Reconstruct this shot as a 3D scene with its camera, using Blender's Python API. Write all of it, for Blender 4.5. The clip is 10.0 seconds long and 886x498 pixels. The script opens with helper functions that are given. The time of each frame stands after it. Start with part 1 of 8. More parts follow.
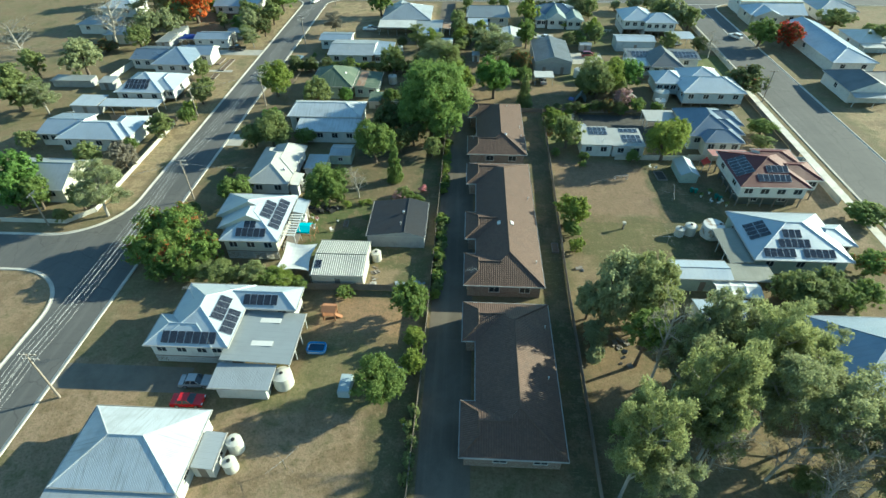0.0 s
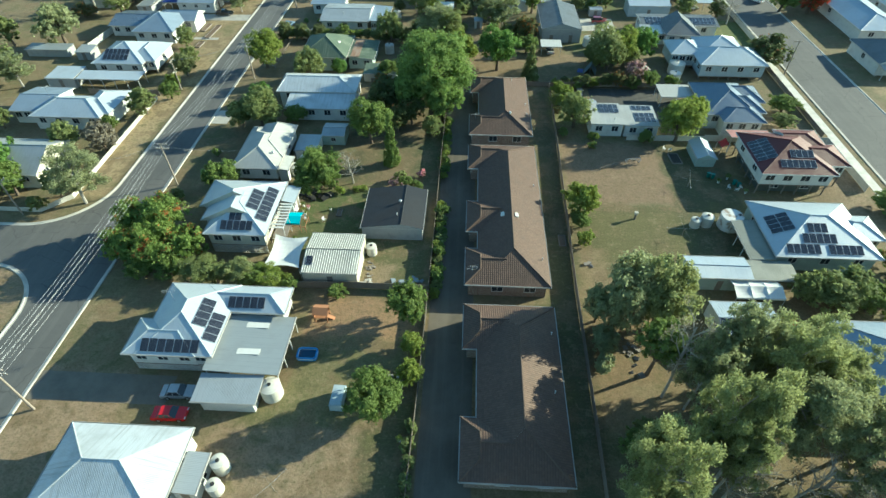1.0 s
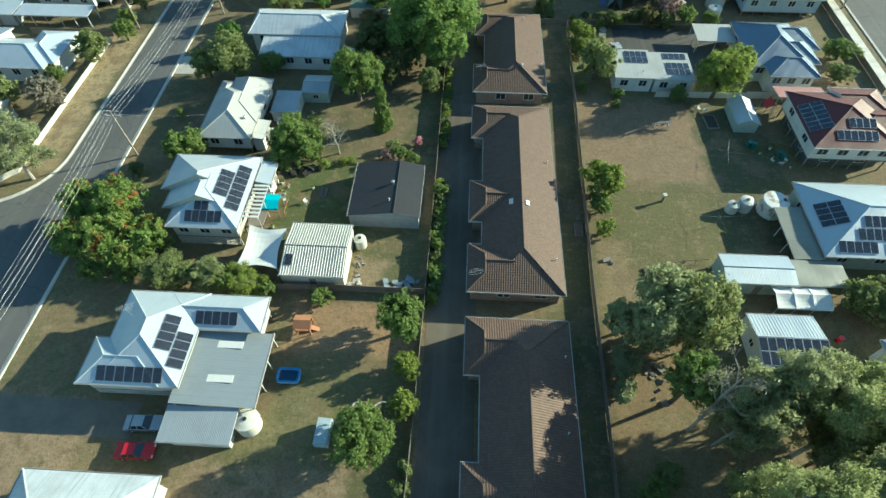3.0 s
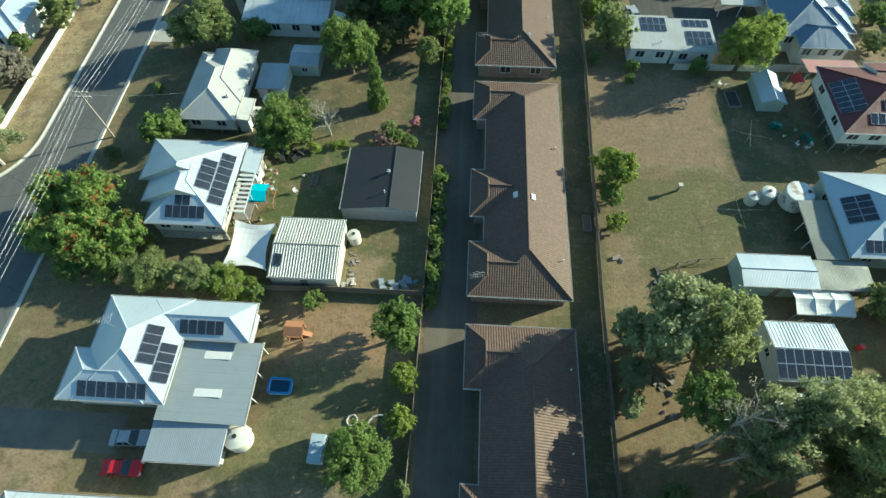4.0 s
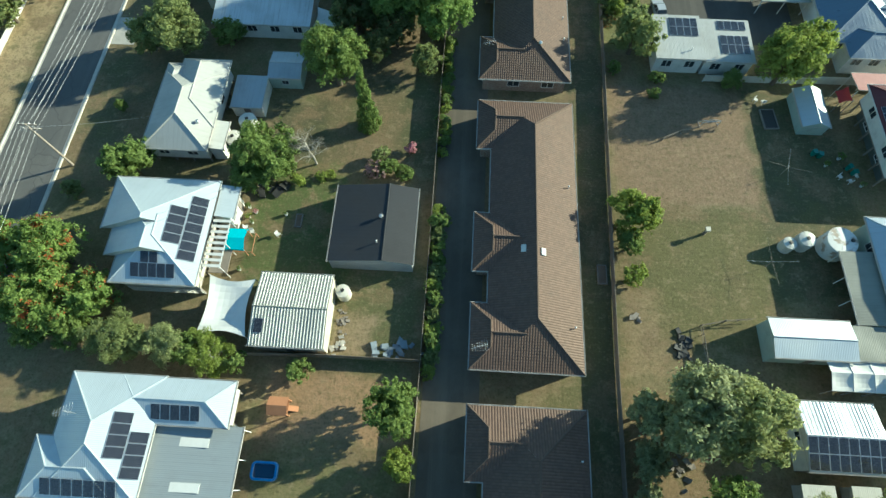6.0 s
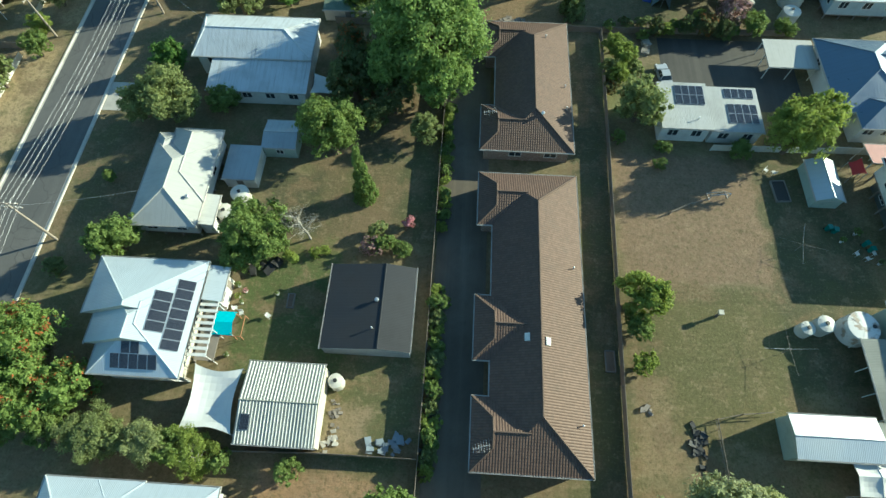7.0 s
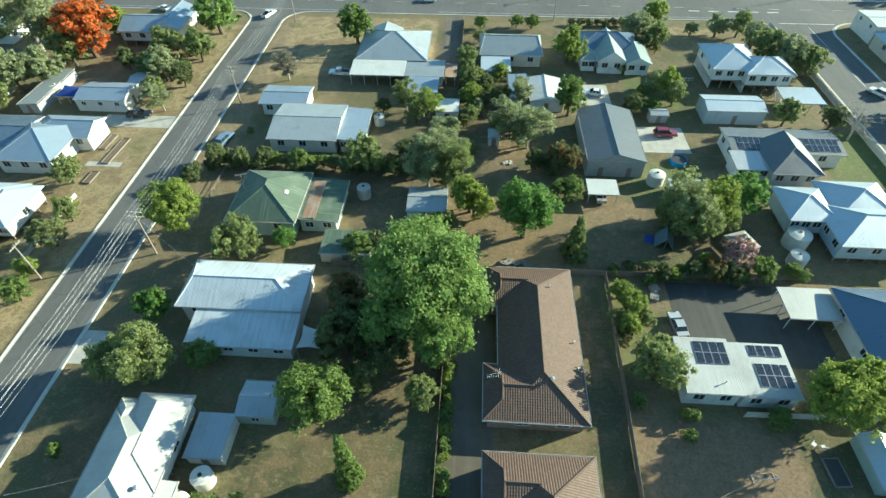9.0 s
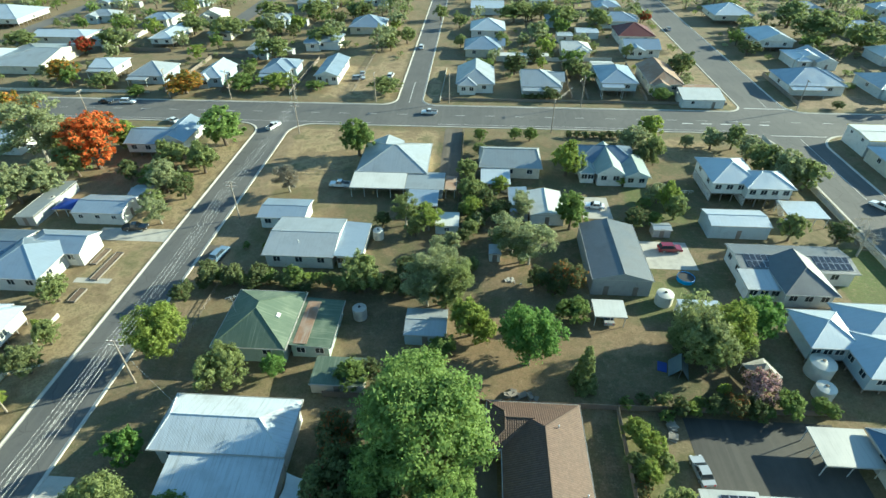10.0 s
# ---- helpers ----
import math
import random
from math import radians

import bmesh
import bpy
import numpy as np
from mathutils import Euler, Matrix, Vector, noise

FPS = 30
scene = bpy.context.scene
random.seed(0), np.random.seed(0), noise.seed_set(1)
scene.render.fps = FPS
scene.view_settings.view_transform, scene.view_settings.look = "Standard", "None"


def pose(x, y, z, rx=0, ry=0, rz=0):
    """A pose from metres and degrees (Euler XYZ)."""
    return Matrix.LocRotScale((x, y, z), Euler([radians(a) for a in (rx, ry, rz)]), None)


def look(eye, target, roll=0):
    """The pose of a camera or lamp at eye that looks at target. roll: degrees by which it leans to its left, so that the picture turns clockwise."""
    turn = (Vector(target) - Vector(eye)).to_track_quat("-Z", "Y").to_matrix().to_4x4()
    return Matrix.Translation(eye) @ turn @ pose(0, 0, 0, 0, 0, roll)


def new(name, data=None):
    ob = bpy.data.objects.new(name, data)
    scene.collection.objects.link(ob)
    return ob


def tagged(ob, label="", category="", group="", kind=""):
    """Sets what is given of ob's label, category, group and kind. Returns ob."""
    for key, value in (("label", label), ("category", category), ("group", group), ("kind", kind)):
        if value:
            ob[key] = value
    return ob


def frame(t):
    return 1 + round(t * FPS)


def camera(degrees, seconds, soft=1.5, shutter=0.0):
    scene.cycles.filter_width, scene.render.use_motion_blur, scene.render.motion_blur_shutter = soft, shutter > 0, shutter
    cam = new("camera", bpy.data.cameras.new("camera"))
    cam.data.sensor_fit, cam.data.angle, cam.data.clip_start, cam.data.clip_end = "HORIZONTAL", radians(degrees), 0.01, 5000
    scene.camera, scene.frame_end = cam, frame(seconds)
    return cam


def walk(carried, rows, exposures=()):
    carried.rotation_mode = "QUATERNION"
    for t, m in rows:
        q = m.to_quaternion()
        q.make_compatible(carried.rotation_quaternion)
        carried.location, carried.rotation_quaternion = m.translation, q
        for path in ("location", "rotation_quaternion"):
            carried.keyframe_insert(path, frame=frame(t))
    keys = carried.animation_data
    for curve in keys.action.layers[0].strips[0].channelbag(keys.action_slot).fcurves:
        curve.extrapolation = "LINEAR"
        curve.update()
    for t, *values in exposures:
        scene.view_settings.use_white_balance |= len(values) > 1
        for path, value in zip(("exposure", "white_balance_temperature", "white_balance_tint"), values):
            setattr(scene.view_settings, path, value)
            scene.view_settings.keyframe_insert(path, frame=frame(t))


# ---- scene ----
cam = camera(79.5, 10.0, soft=1.5)
METRES, EYE, TILT, LEAN, TURN = 79.5, 62.2, 0.0, 0.0, 3.0
ROWS = [
    (0.0, 0.0, 0.0, 0.0, -0.17, -40.4, 0.2),
    (0.5, 0.0015, 0.0509, 0.0006, -0.08, -42.5, 0.19),
    (1.0, 0.0026, 0.1016, 0.0005, -0.06, -44.55, 0.19),
    (1.5, 0.0035, 0.1533, -0.0, -0.02, -46.56, 0.19),
    (2.0, 0.0044, 0.2055, 0.0002, 0.02, -48.67, 0.18),
    (2.5, 0.005, 0.258, -0.0001, 0.05, -51.23, 0.18),
    (4.0, 0.0078, 0.4167, -0.0004, 0.17, -59.98, 0.21),
    (4.5, 0.0081, 0.4689, -0.0005, 0.2, -62.93, 0.19),
    (5.0, 0.0088, 0.5204, -0.0007, 0.22, -65.84, 0.21),
    (6.5, 0.0093, 0.67, 0.0001, 0.27, -66.39, 0.2),
    (7.0, 0.0103, 0.7193, 0.0007, 0.33, -63.83, 0.2),
    (7.5, 0.011, 0.768, 0.0016, 0.37, -59.96, 0.22),
    (8.0, 0.0118, 0.8141, 0.0013, 0.39, -55.39, 0.22),
    (8.5, 0.0125, 0.8607, 0.0031, 0.47, -50.76, 0.2),
    (9.0, 0.0142, 0.9067, 0.0114, 0.5, -46.13, 0.22),
    (9.5, 0.0156, 0.9517, 0.0226, 0.56, -41.49, 0.22),
    (10.0, 0.0157, 0.9962, 0.0338, 0.61, -36.87, 0.19),
]
walk(cam, [(t, pose(0, 0, EYE, TILT, LEAN, TURN) @ pose(METRES * x, METRES * y, METRES * z, 90 + pitch, roll, yaw)) for t, x, y, z, yaw, pitch, roll in ROWS],
     exposures=[(0.0, 1.05, 5800, -15), (3.0, 0.96, 5800, -15), (7.0, 0.92, 5800, -15), (8.0, 1.08, 5800, -15), (8.6, 1.13, 5800, -15), (9.5, 1.22, 5800, -15), (10.0, 1.18, 5800, -15)])

# ---- world, sun ----
SUN_AZ = math.atan2(0.38, 0.925)      # towards the sun, from +x turning to +y
SUN_EL = radians(19.2)
world = bpy.data.worlds.new("world")
scene.world = world
world.use_nodes = True
wn = world.node_tree
sky = wn.nodes.new("ShaderNodeTexSky")
sky.sky_type = "NISHITA"
sky.sun_disc = False
sky.sun_elevation = SUN_EL
sky.sun_rotation = math.pi / 2 - SUN_AZ
sky.air_density, sky.dust_density, sky.ozone_density = 1.3, 0.3, 3.2
wn.nodes["Background"].inputs["Strength"].default_value = 0.101
wn.links.new(sky.outputs[0], wn.nodes["Background"].inputs["Color"])
sun_data = bpy.data.lights.new("sun", "SUN")
sun_data.energy, sun_data.angle, sun_data.color = 5.9, radians(0.6), (1.0, 0.86, 0.67)
sun = new("sun", sun_data)
sun.matrix_world = look((200 * math.cos(SUN_AZ), 200 * math.sin(SUN_AZ), 200 * math.tan(SUN_EL)), (0, 0, 0))


# ---- materials ----
def node_mat(name, rough=0.8, metal=0.0):
    m = bpy.data.materials.new(name)
    m.use_nodes = True
    b = m.node_tree.nodes["Principled BSDF"]
    b.inputs["Roughness"].default_value, b.inputs["Metallic"].default_value = rough, metal
    return m, m.node_tree, b


def link(nt, a, b):
    nt.links.new(a, b)


def coords(nt, kind="Object", scale=(1, 1, 1)):
    tc, mp = nt.nodes.new("ShaderNodeTexCoord"), nt.nodes.new("ShaderNodeMapping")
    mp.inputs["Scale"].default_value = scale
    link(nt, tc.outputs[kind], mp.inputs["Vector"])
    return mp.outputs[0]


def world_pos(nt, scale=(1, 1, 1)):
    g, mp = nt.nodes.new("ShaderNodeNewGeometry"), nt.nodes.new("ShaderNodeMapping")
    mp.inputs["Scale"].default_value = scale
    link(nt, g.outputs["Position"], mp.inputs["Vector"])
    return mp.outputs[0]


def noise_tex(nt, vec, scale, detail=4.0, rough=0.6):
    n = nt.nodes.new("ShaderNodeTexNoise")
    n.inputs["Scale"].default_value, n.inputs["Detail"].default_value, n.inputs["Roughness"].default_value = scale, detail, rough
    link(nt, vec, n.inputs["Vector"])
    return n.outputs["Fac"]


def mix(nt, fac, a, b, mode="MIX"):
    n = nt.nodes.new("ShaderNodeMix")
    n.data_type, n.blend_type = "RGBA", mode
    for sock, val in ((n.inputs[0], fac), (n.inputs[6], a), (n.inputs[7], b)):
        if isinstance(val, (int, float)):
            sock.default_value = val
        elif isinstance(val, tuple):
            sock.default_value = (*val, 1)
        else:
            link(nt, val, sock)
    return n.outputs[2]


def maths(nt, op, a, b=0.0):
    n = nt.nodes.new("ShaderNodeMath")
    n.operation = op
    for sock, val in ((n.inputs[0], a), (n.inputs[1], b)):
        if isinstance(val, (int, float)):
            sock.default_value = val
        else:
            link(nt, val, sock)
    return n.outputs[0]


def span(nt, val, a, b, c=0.0, d=1.0):
    n = nt.nodes.new("ShaderNodeMapRange")
    n.interpolation_type = "SMOOTHSTEP"
    link(nt, val, n.inputs[0])
    for i, k in enumerate((a, b, c, d)):
        n.inputs[i + 1].default_value = k
    return n.outputs[0]


def bump(nt, bsdf, height, strength=0.3, dist=0.02):
    n = nt.nodes.new("ShaderNodeBump")
    n.inputs["Strength"].default_value, n.inputs["Distance"].default_value = strength, dist
    link(nt, height, n.inputs["Height"])
    link(nt, n.outputs[0], bsdf.inputs["Normal"])


def scaled(c, k):
    return tuple(min(1.0, v * k) for v in c)


def mat_paint(name, col, rough=0.6, dirt=0.25, scale=1.2):
    m, nt, b = node_mat(name, rough)
    v = world_pos(nt)
    big, fine = noise_tex(nt, v, scale * 0.5), noise_tex(nt, v, scale * 9, 3)
    c = mix(nt, span(nt, big, 0.4, 0.75), col, scaled(col, 1 - dirt))
    c = mix(nt, span(nt, fine, 0.3, 0.8, 0, 0.4), c, scaled(col, 0.8))
    link(nt, c, b.inputs["Base Color"])
    bump(nt, b, fine, 0.15, 0.01)
    return m


def mat_sheet(name, col, worn, rough=0.42, metal=0.25, pitch=0.19, wear=0.5, streak=0.5, relief=0.38):
    """Ribbed metal roof sheet; u runs along the eave and v down the slope."""
    m, nt, b = node_mat(name, rough, metal)
    uv = coords(nt, "UV")
    sep = nt.nodes.new("ShaderNodeSeparateXYZ")
    link(nt, uv, sep.inputs[0])
    rib = maths(nt, "ABSOLUTE", maths(nt, "SINE", maths(nt, "MULTIPLY", sep.outputs[0], math.pi / pitch)))
    lap = maths(nt, "FRACT", maths(nt, "DIVIDE", sep.outputs[0], 0.76))
    lap = span(nt, lap, 0.0, 0.06, 1.0, 0.0)
    p = world_pos(nt)
    info = nt.nodes.new("ShaderNodeObjectInfo")
    patches = noise_tex(nt, p, 0.25, 5, 0.65)
    sc = nt.nodes.new("ShaderNodeMapping")
    sc.inputs["Scale"].default_value = (2.6, 0.12, 1)
    link(nt, uv, sc.inputs["Vector"])
    streaks = noise_tex(nt, sc.outputs[0], 1.0, 4, 0.7)
    c = mix(nt, span(nt, patches, 0.42, 0.72, 0, wear), col, worn)
    c = mix(nt, span(nt, streaks, 0.48, 0.75, 0, streak), c, worn)
    c = mix(nt, maths(nt, "MULTIPLY", lap, 0.4), c, scaled(worn, 0.6))
    c = mix(nt, maths(nt, "MULTIPLY", info.outputs["Random"], 0.12), c, scaled(worn, 0.9))
    link(nt, c, b.inputs["Base Color"])
    r = span(nt, patches, 0.3, 0.8, rough - 0.08, rough + 0.2)
    link(nt, r, b.inputs["Roughness"])
    bump(nt, b, rib, relief, 0.03)
    return m


def mat_tile(name, col, alt, grime):
    """Concrete roof tile: pans across the slope, courses are modelled."""
    m, nt, b = node_mat(name, 0.62)
    b.inputs["Specular Tint"].default_value = (1.0, 0.85, 0.75, 1)
    uv = coords(nt, "UV")
    sep = nt.nodes.new("ShaderNodeSeparateXYZ")
    link(nt, uv, sep.inputs[0])
    row = maths(nt, "FLOOR", maths(nt, "DIVIDE", sep.outputs[1], 0.34))
    col_u = maths(nt, "FLOOR", maths(nt, "DIVIDE", sep.outputs[0], 0.3))
    cmb = nt.nodes.new("ShaderNodeCombineXYZ")
    link(nt, row, cmb.inputs[0])
    link(nt, col_u, cmb.inputs[1])
    wn_ = nt.nodes.new("ShaderNodeTexWhiteNoise")
    link(nt, cmb.outputs[0], wn_.inputs["Vector"])
    p = world_pos(nt)
    lich = noise_tex(nt, p, 0.5, 5, 0.7)
    fine = noise_tex(nt, p, 14.0, 3)
    c = mix(nt, wn_.outputs["Value"], col, alt)
    c = mix(nt, span(nt, lich, 0.45, 0.75, 0, 0.55), c, grime)
    c = mix(nt, span(nt, fine, 0.4, 0.8, 0, 0.3), c, scaled(col, 0.6))
    wave = maths(nt, "ABSOLUTE", maths(nt, "SINE", maths(nt, "MULTIPLY", sep.outputs[0], math.pi / 0.3)))
    c = mix(nt, span(nt, wave, 0.0, 0.4, 0.6, 0.0), c, scaled(col, 0.3))
    link(nt, c, b.inputs["Base Color"])
    bump(nt, b, wave, 0.8, 0.045)
    return m


def mat_board(name, col, pitch=0.17, dirt=0.2, rough=0.6):
    """Painted weatherboards: v is height on a wall."""
    m, nt, b = node_mat(name, rough)
    uv = coords(nt, "UV")
    sep = nt.nodes.new("ShaderNodeSeparateXYZ")
    link(nt, uv, sep.inputs[0])
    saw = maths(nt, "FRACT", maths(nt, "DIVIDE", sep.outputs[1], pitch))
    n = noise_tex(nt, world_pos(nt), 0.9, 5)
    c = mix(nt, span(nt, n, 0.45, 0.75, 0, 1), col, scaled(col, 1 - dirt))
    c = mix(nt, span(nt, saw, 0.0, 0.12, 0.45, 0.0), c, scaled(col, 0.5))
    link(nt, c, b.inputs["Base Color"])
    bump(nt, b, saw, 0.5, 0.02)
    return m


def mat_brick(name, col, mortar):
    m, nt, b = node_mat(name, 0.85)
    t = nt.nodes.new("ShaderNodeTexBrick")
    t.inputs["Scale"].default_value = 1.0
    t.inputs["Brick Width"].default_value, t.inputs["Row Height"].default_value = 0.24, 0.086
    t.inputs["Mortar Size"].default_value = 0.01
    t.inputs["Color1"].default_value, t.inputs["Color2"].default_value = (*col, 1), (*scaled(col, 0.75), 1)
    t.inputs["Mortar"].default_value = (*mortar, 1)
    link(nt, coords(nt, "UV"), t.inputs["Vector"])
    link(nt, mix(nt, span(nt, noise_tex(nt, world_pos(nt), 0.8), 0.4, 0.8, 0, 0.5), t.outputs[0], scaled(col, 0.6)), b.inputs["Base Color"])
    bump(nt, b, t.outputs["Fac"], -0.3, 0.01)
    return m


def mat_asphalt(name, a, b2, crack=True):
    m, nt, b = node_mat(name, 0.85)
    p = world_pos(nt)
    big, mid, fine = noise_tex(nt, p, 0.06, 5, 0.65), noise_tex(nt, p, 0.6, 5, 0.7), noise_tex(nt, p, 22, 2)
    st = nt.nodes.new("ShaderNodeMapping")
    st.inputs["Scale"].default_value = (0.9, 0.03, 1)
    link(nt, p, st.inputs["Vector"])
    lanes = noise_tex(nt, st.outputs[0], 1.0, 3)
    c = mix(nt, span(nt, big, 0.35, 0.7), a, b2)
    c = mix(nt, span(nt, mid, 0.45, 0.8, 0, 0.45), c, scaled(a, 0.7))
    c = mix(nt, span(nt, lanes, 0.45, 0.7, 0, 0.4), c, scaled(b2, 1.15))
    c = mix(nt, span(nt, fine, 0.35, 0.7, 0, 0.35), c, scaled(a, 0.6))
    if crack:
        v = nt.nodes.new("ShaderNodeTexVoronoi")
        v.feature = "DISTANCE_TO_EDGE"
        v.inputs["Scale"].default_value = 0.16
        warp = nt.nodes.new("ShaderNodeVectorMath")
        warp.operation = "ADD"
        nz = nt.nodes.new("ShaderNodeTexNoise")
        nz.inputs["Scale"].default_value = 0.7
        link(nt, p, nz.inputs["Vector"])
        link(nt, p, warp.inputs[0])
        link(nt, nz.outputs["Color"], warp.inputs[1])
        link(nt, warp.outputs[0], v.inputs["Vector"])
        c = mix(nt, span(nt, v.outputs["Distance"], 0.0, 0.012, 0.55, 0.0), c, scaled(a, 0.4))
    link(nt, c, b.inputs["Base Color"])
    bump(nt, b, fine, 0.35, 0.01)
    return m


def mat_concrete(name, col):
    m, nt, b = node_mat(name, 0.85)
    p = world_pos(nt)
    big, fine = noise_tex(nt, p, 0.35, 5, 0.7), noise_tex(nt, p, 12, 3)
    c = mix(nt, span(nt, big, 0.35, 0.75), col, scaled(col, 0.68))
    c = mix(nt, span(nt, fine, 0.4, 0.8, 0, 0.35), c, scaled(col, 0.6))
    link(nt, c, b.inputs["Base Color"])
    bump(nt, b, fine, 0.25, 0.01)
    return m


def mat_wood(name, col, rough=0.85):
    m, nt, b = node_mat(name, rough)
    p = world_pos(nt, (6, 6, 0.6))
    g, big = noise_tex(nt, p, 2.0, 4), noise_tex(nt, world_pos(nt), 0.6, 4)
    info = nt.nodes.new("ShaderNodeObjectInfo")
    c = mix(nt, g, scaled(col, 1.2), scaled(col, 0.6))
    c = mix(nt, span(nt, big, 0.4, 0.75, 0, 0.5), c, scaled(col, 0.5))
    c = mix(nt, maths(nt, "MULTIPLY", info.outputs["Random"], 0.35), c, scaled(col, 0.7))
    link(nt, c, b.inputs["Base Color"])
    bump(nt, b, g, 0.3, 0.01)
    return m


def mat_leaf(name, dark, light, tip=None, share=0.0, clusters=False):
    m, nt, b = node_mat(name, 0.7)
    b.inputs["Specular IOR Level"].default_value = 0.2
    g, info = nt.nodes.new("ShaderNodeNewGeometry"), nt.nodes.new("ShaderNodeObjectInfo")
    isl = g.outputs["Random Per Island"]
    clump = noise_tex(nt, world_pos(nt), 0.55, 3)
    c = mix(nt, isl, dark, light)
    c = mix(nt, span(nt, clump, 0.35, 0.7, 0, 0.55), c, scaled(light, 1.15))
    c = mix(nt, maths(nt, "MULTIPLY", info.outputs["Random"], 0.35), c, scaled(dark, 1.1))
    if tip:
        pick = noise_tex(nt, world_pos(nt), 0.5 if clusters else 0.9, 2)
        f = maths(nt, "GREATER_THAN", maths(nt, "ADD", maths(nt, "MULTIPLY", isl, 0.35 if clusters else 0.6), pick), (0.93 if clusters else 1.15) - share)
        c = mix(nt, f, c, tip)
    link(nt, c, b.inputs["Base Color"])
    tr = nt.nodes.new("ShaderNodeBsdfTranslucent")
    link(nt, c, tr.inputs["Color"])
    ms = nt.nodes.new("ShaderNodeMixShader")
    ms.inputs[0].default_value = 0.5
    link(nt, b.outputs[0], ms.inputs[1])
    link(nt, tr.outputs[0], ms.inputs[2])
    link(nt, ms.outputs[0], nt.nodes["Material Output"].inputs["Surface"])
    return m


def mat_plain(name, col, rough=0.5, metal=0.0, coat=0.0):
    m, nt, b = node_mat(name, rough, metal)
    n = noise_tex(nt, world_pos(nt), 3.0, 3)
    link(nt, mix(nt, span(nt, n, 0.35, 0.75, 0, 0.4), col, scaled(col, 0.75)), b.inputs["Base Color"])
    b.inputs["Coat Weight"].default_value = coat
    return m


def mat_stained(name, col, stain):
    m, nt, b = node_mat(name, 0.55)
    v = world_pos(nt)
    n, fine = noise_tex(nt, v, 0.9, 4, 0.6), noise_tex(nt, v, 9, 3)
    c = mix(nt, span(nt, n, 0.52, 0.62, 0, 0.8), col, stain)
    link(nt, mix(nt, span(nt, fine, 0.4, 0.8, 0, 0.3), c, scaled(col, 0.75)), b.inputs["Base Color"])
    return m


def mat_solar(name):
    m, nt, b = node_mat(name, 0.12)
    t = nt.nodes.new("ShaderNodeTexBrick")
    t.offset = 0.0
    t.inputs["Scale"].default_value = 1.0
    t.inputs["Brick Width"].default_value, t.inputs["Row Height"].default_value = 0.163, 0.163
    t.inputs["Mortar Size"].default_value = 0.006
    t.inputs["Color1"].default_value, t.inputs["Color2"].default_value = (0.016, 0.018, 0.028, 1), (0.020, 0.023, 0.034, 1)
    t.inputs["Mortar"].default_value = (0.10, 0.11, 0.13, 1)
    link(nt, coords(nt, "UV"), t.inputs["Vector"])
    link(nt, t.outputs[0], b.inputs["Base Color"])
    b.inputs["Coat Weight"].default_value = 0.4
    return m


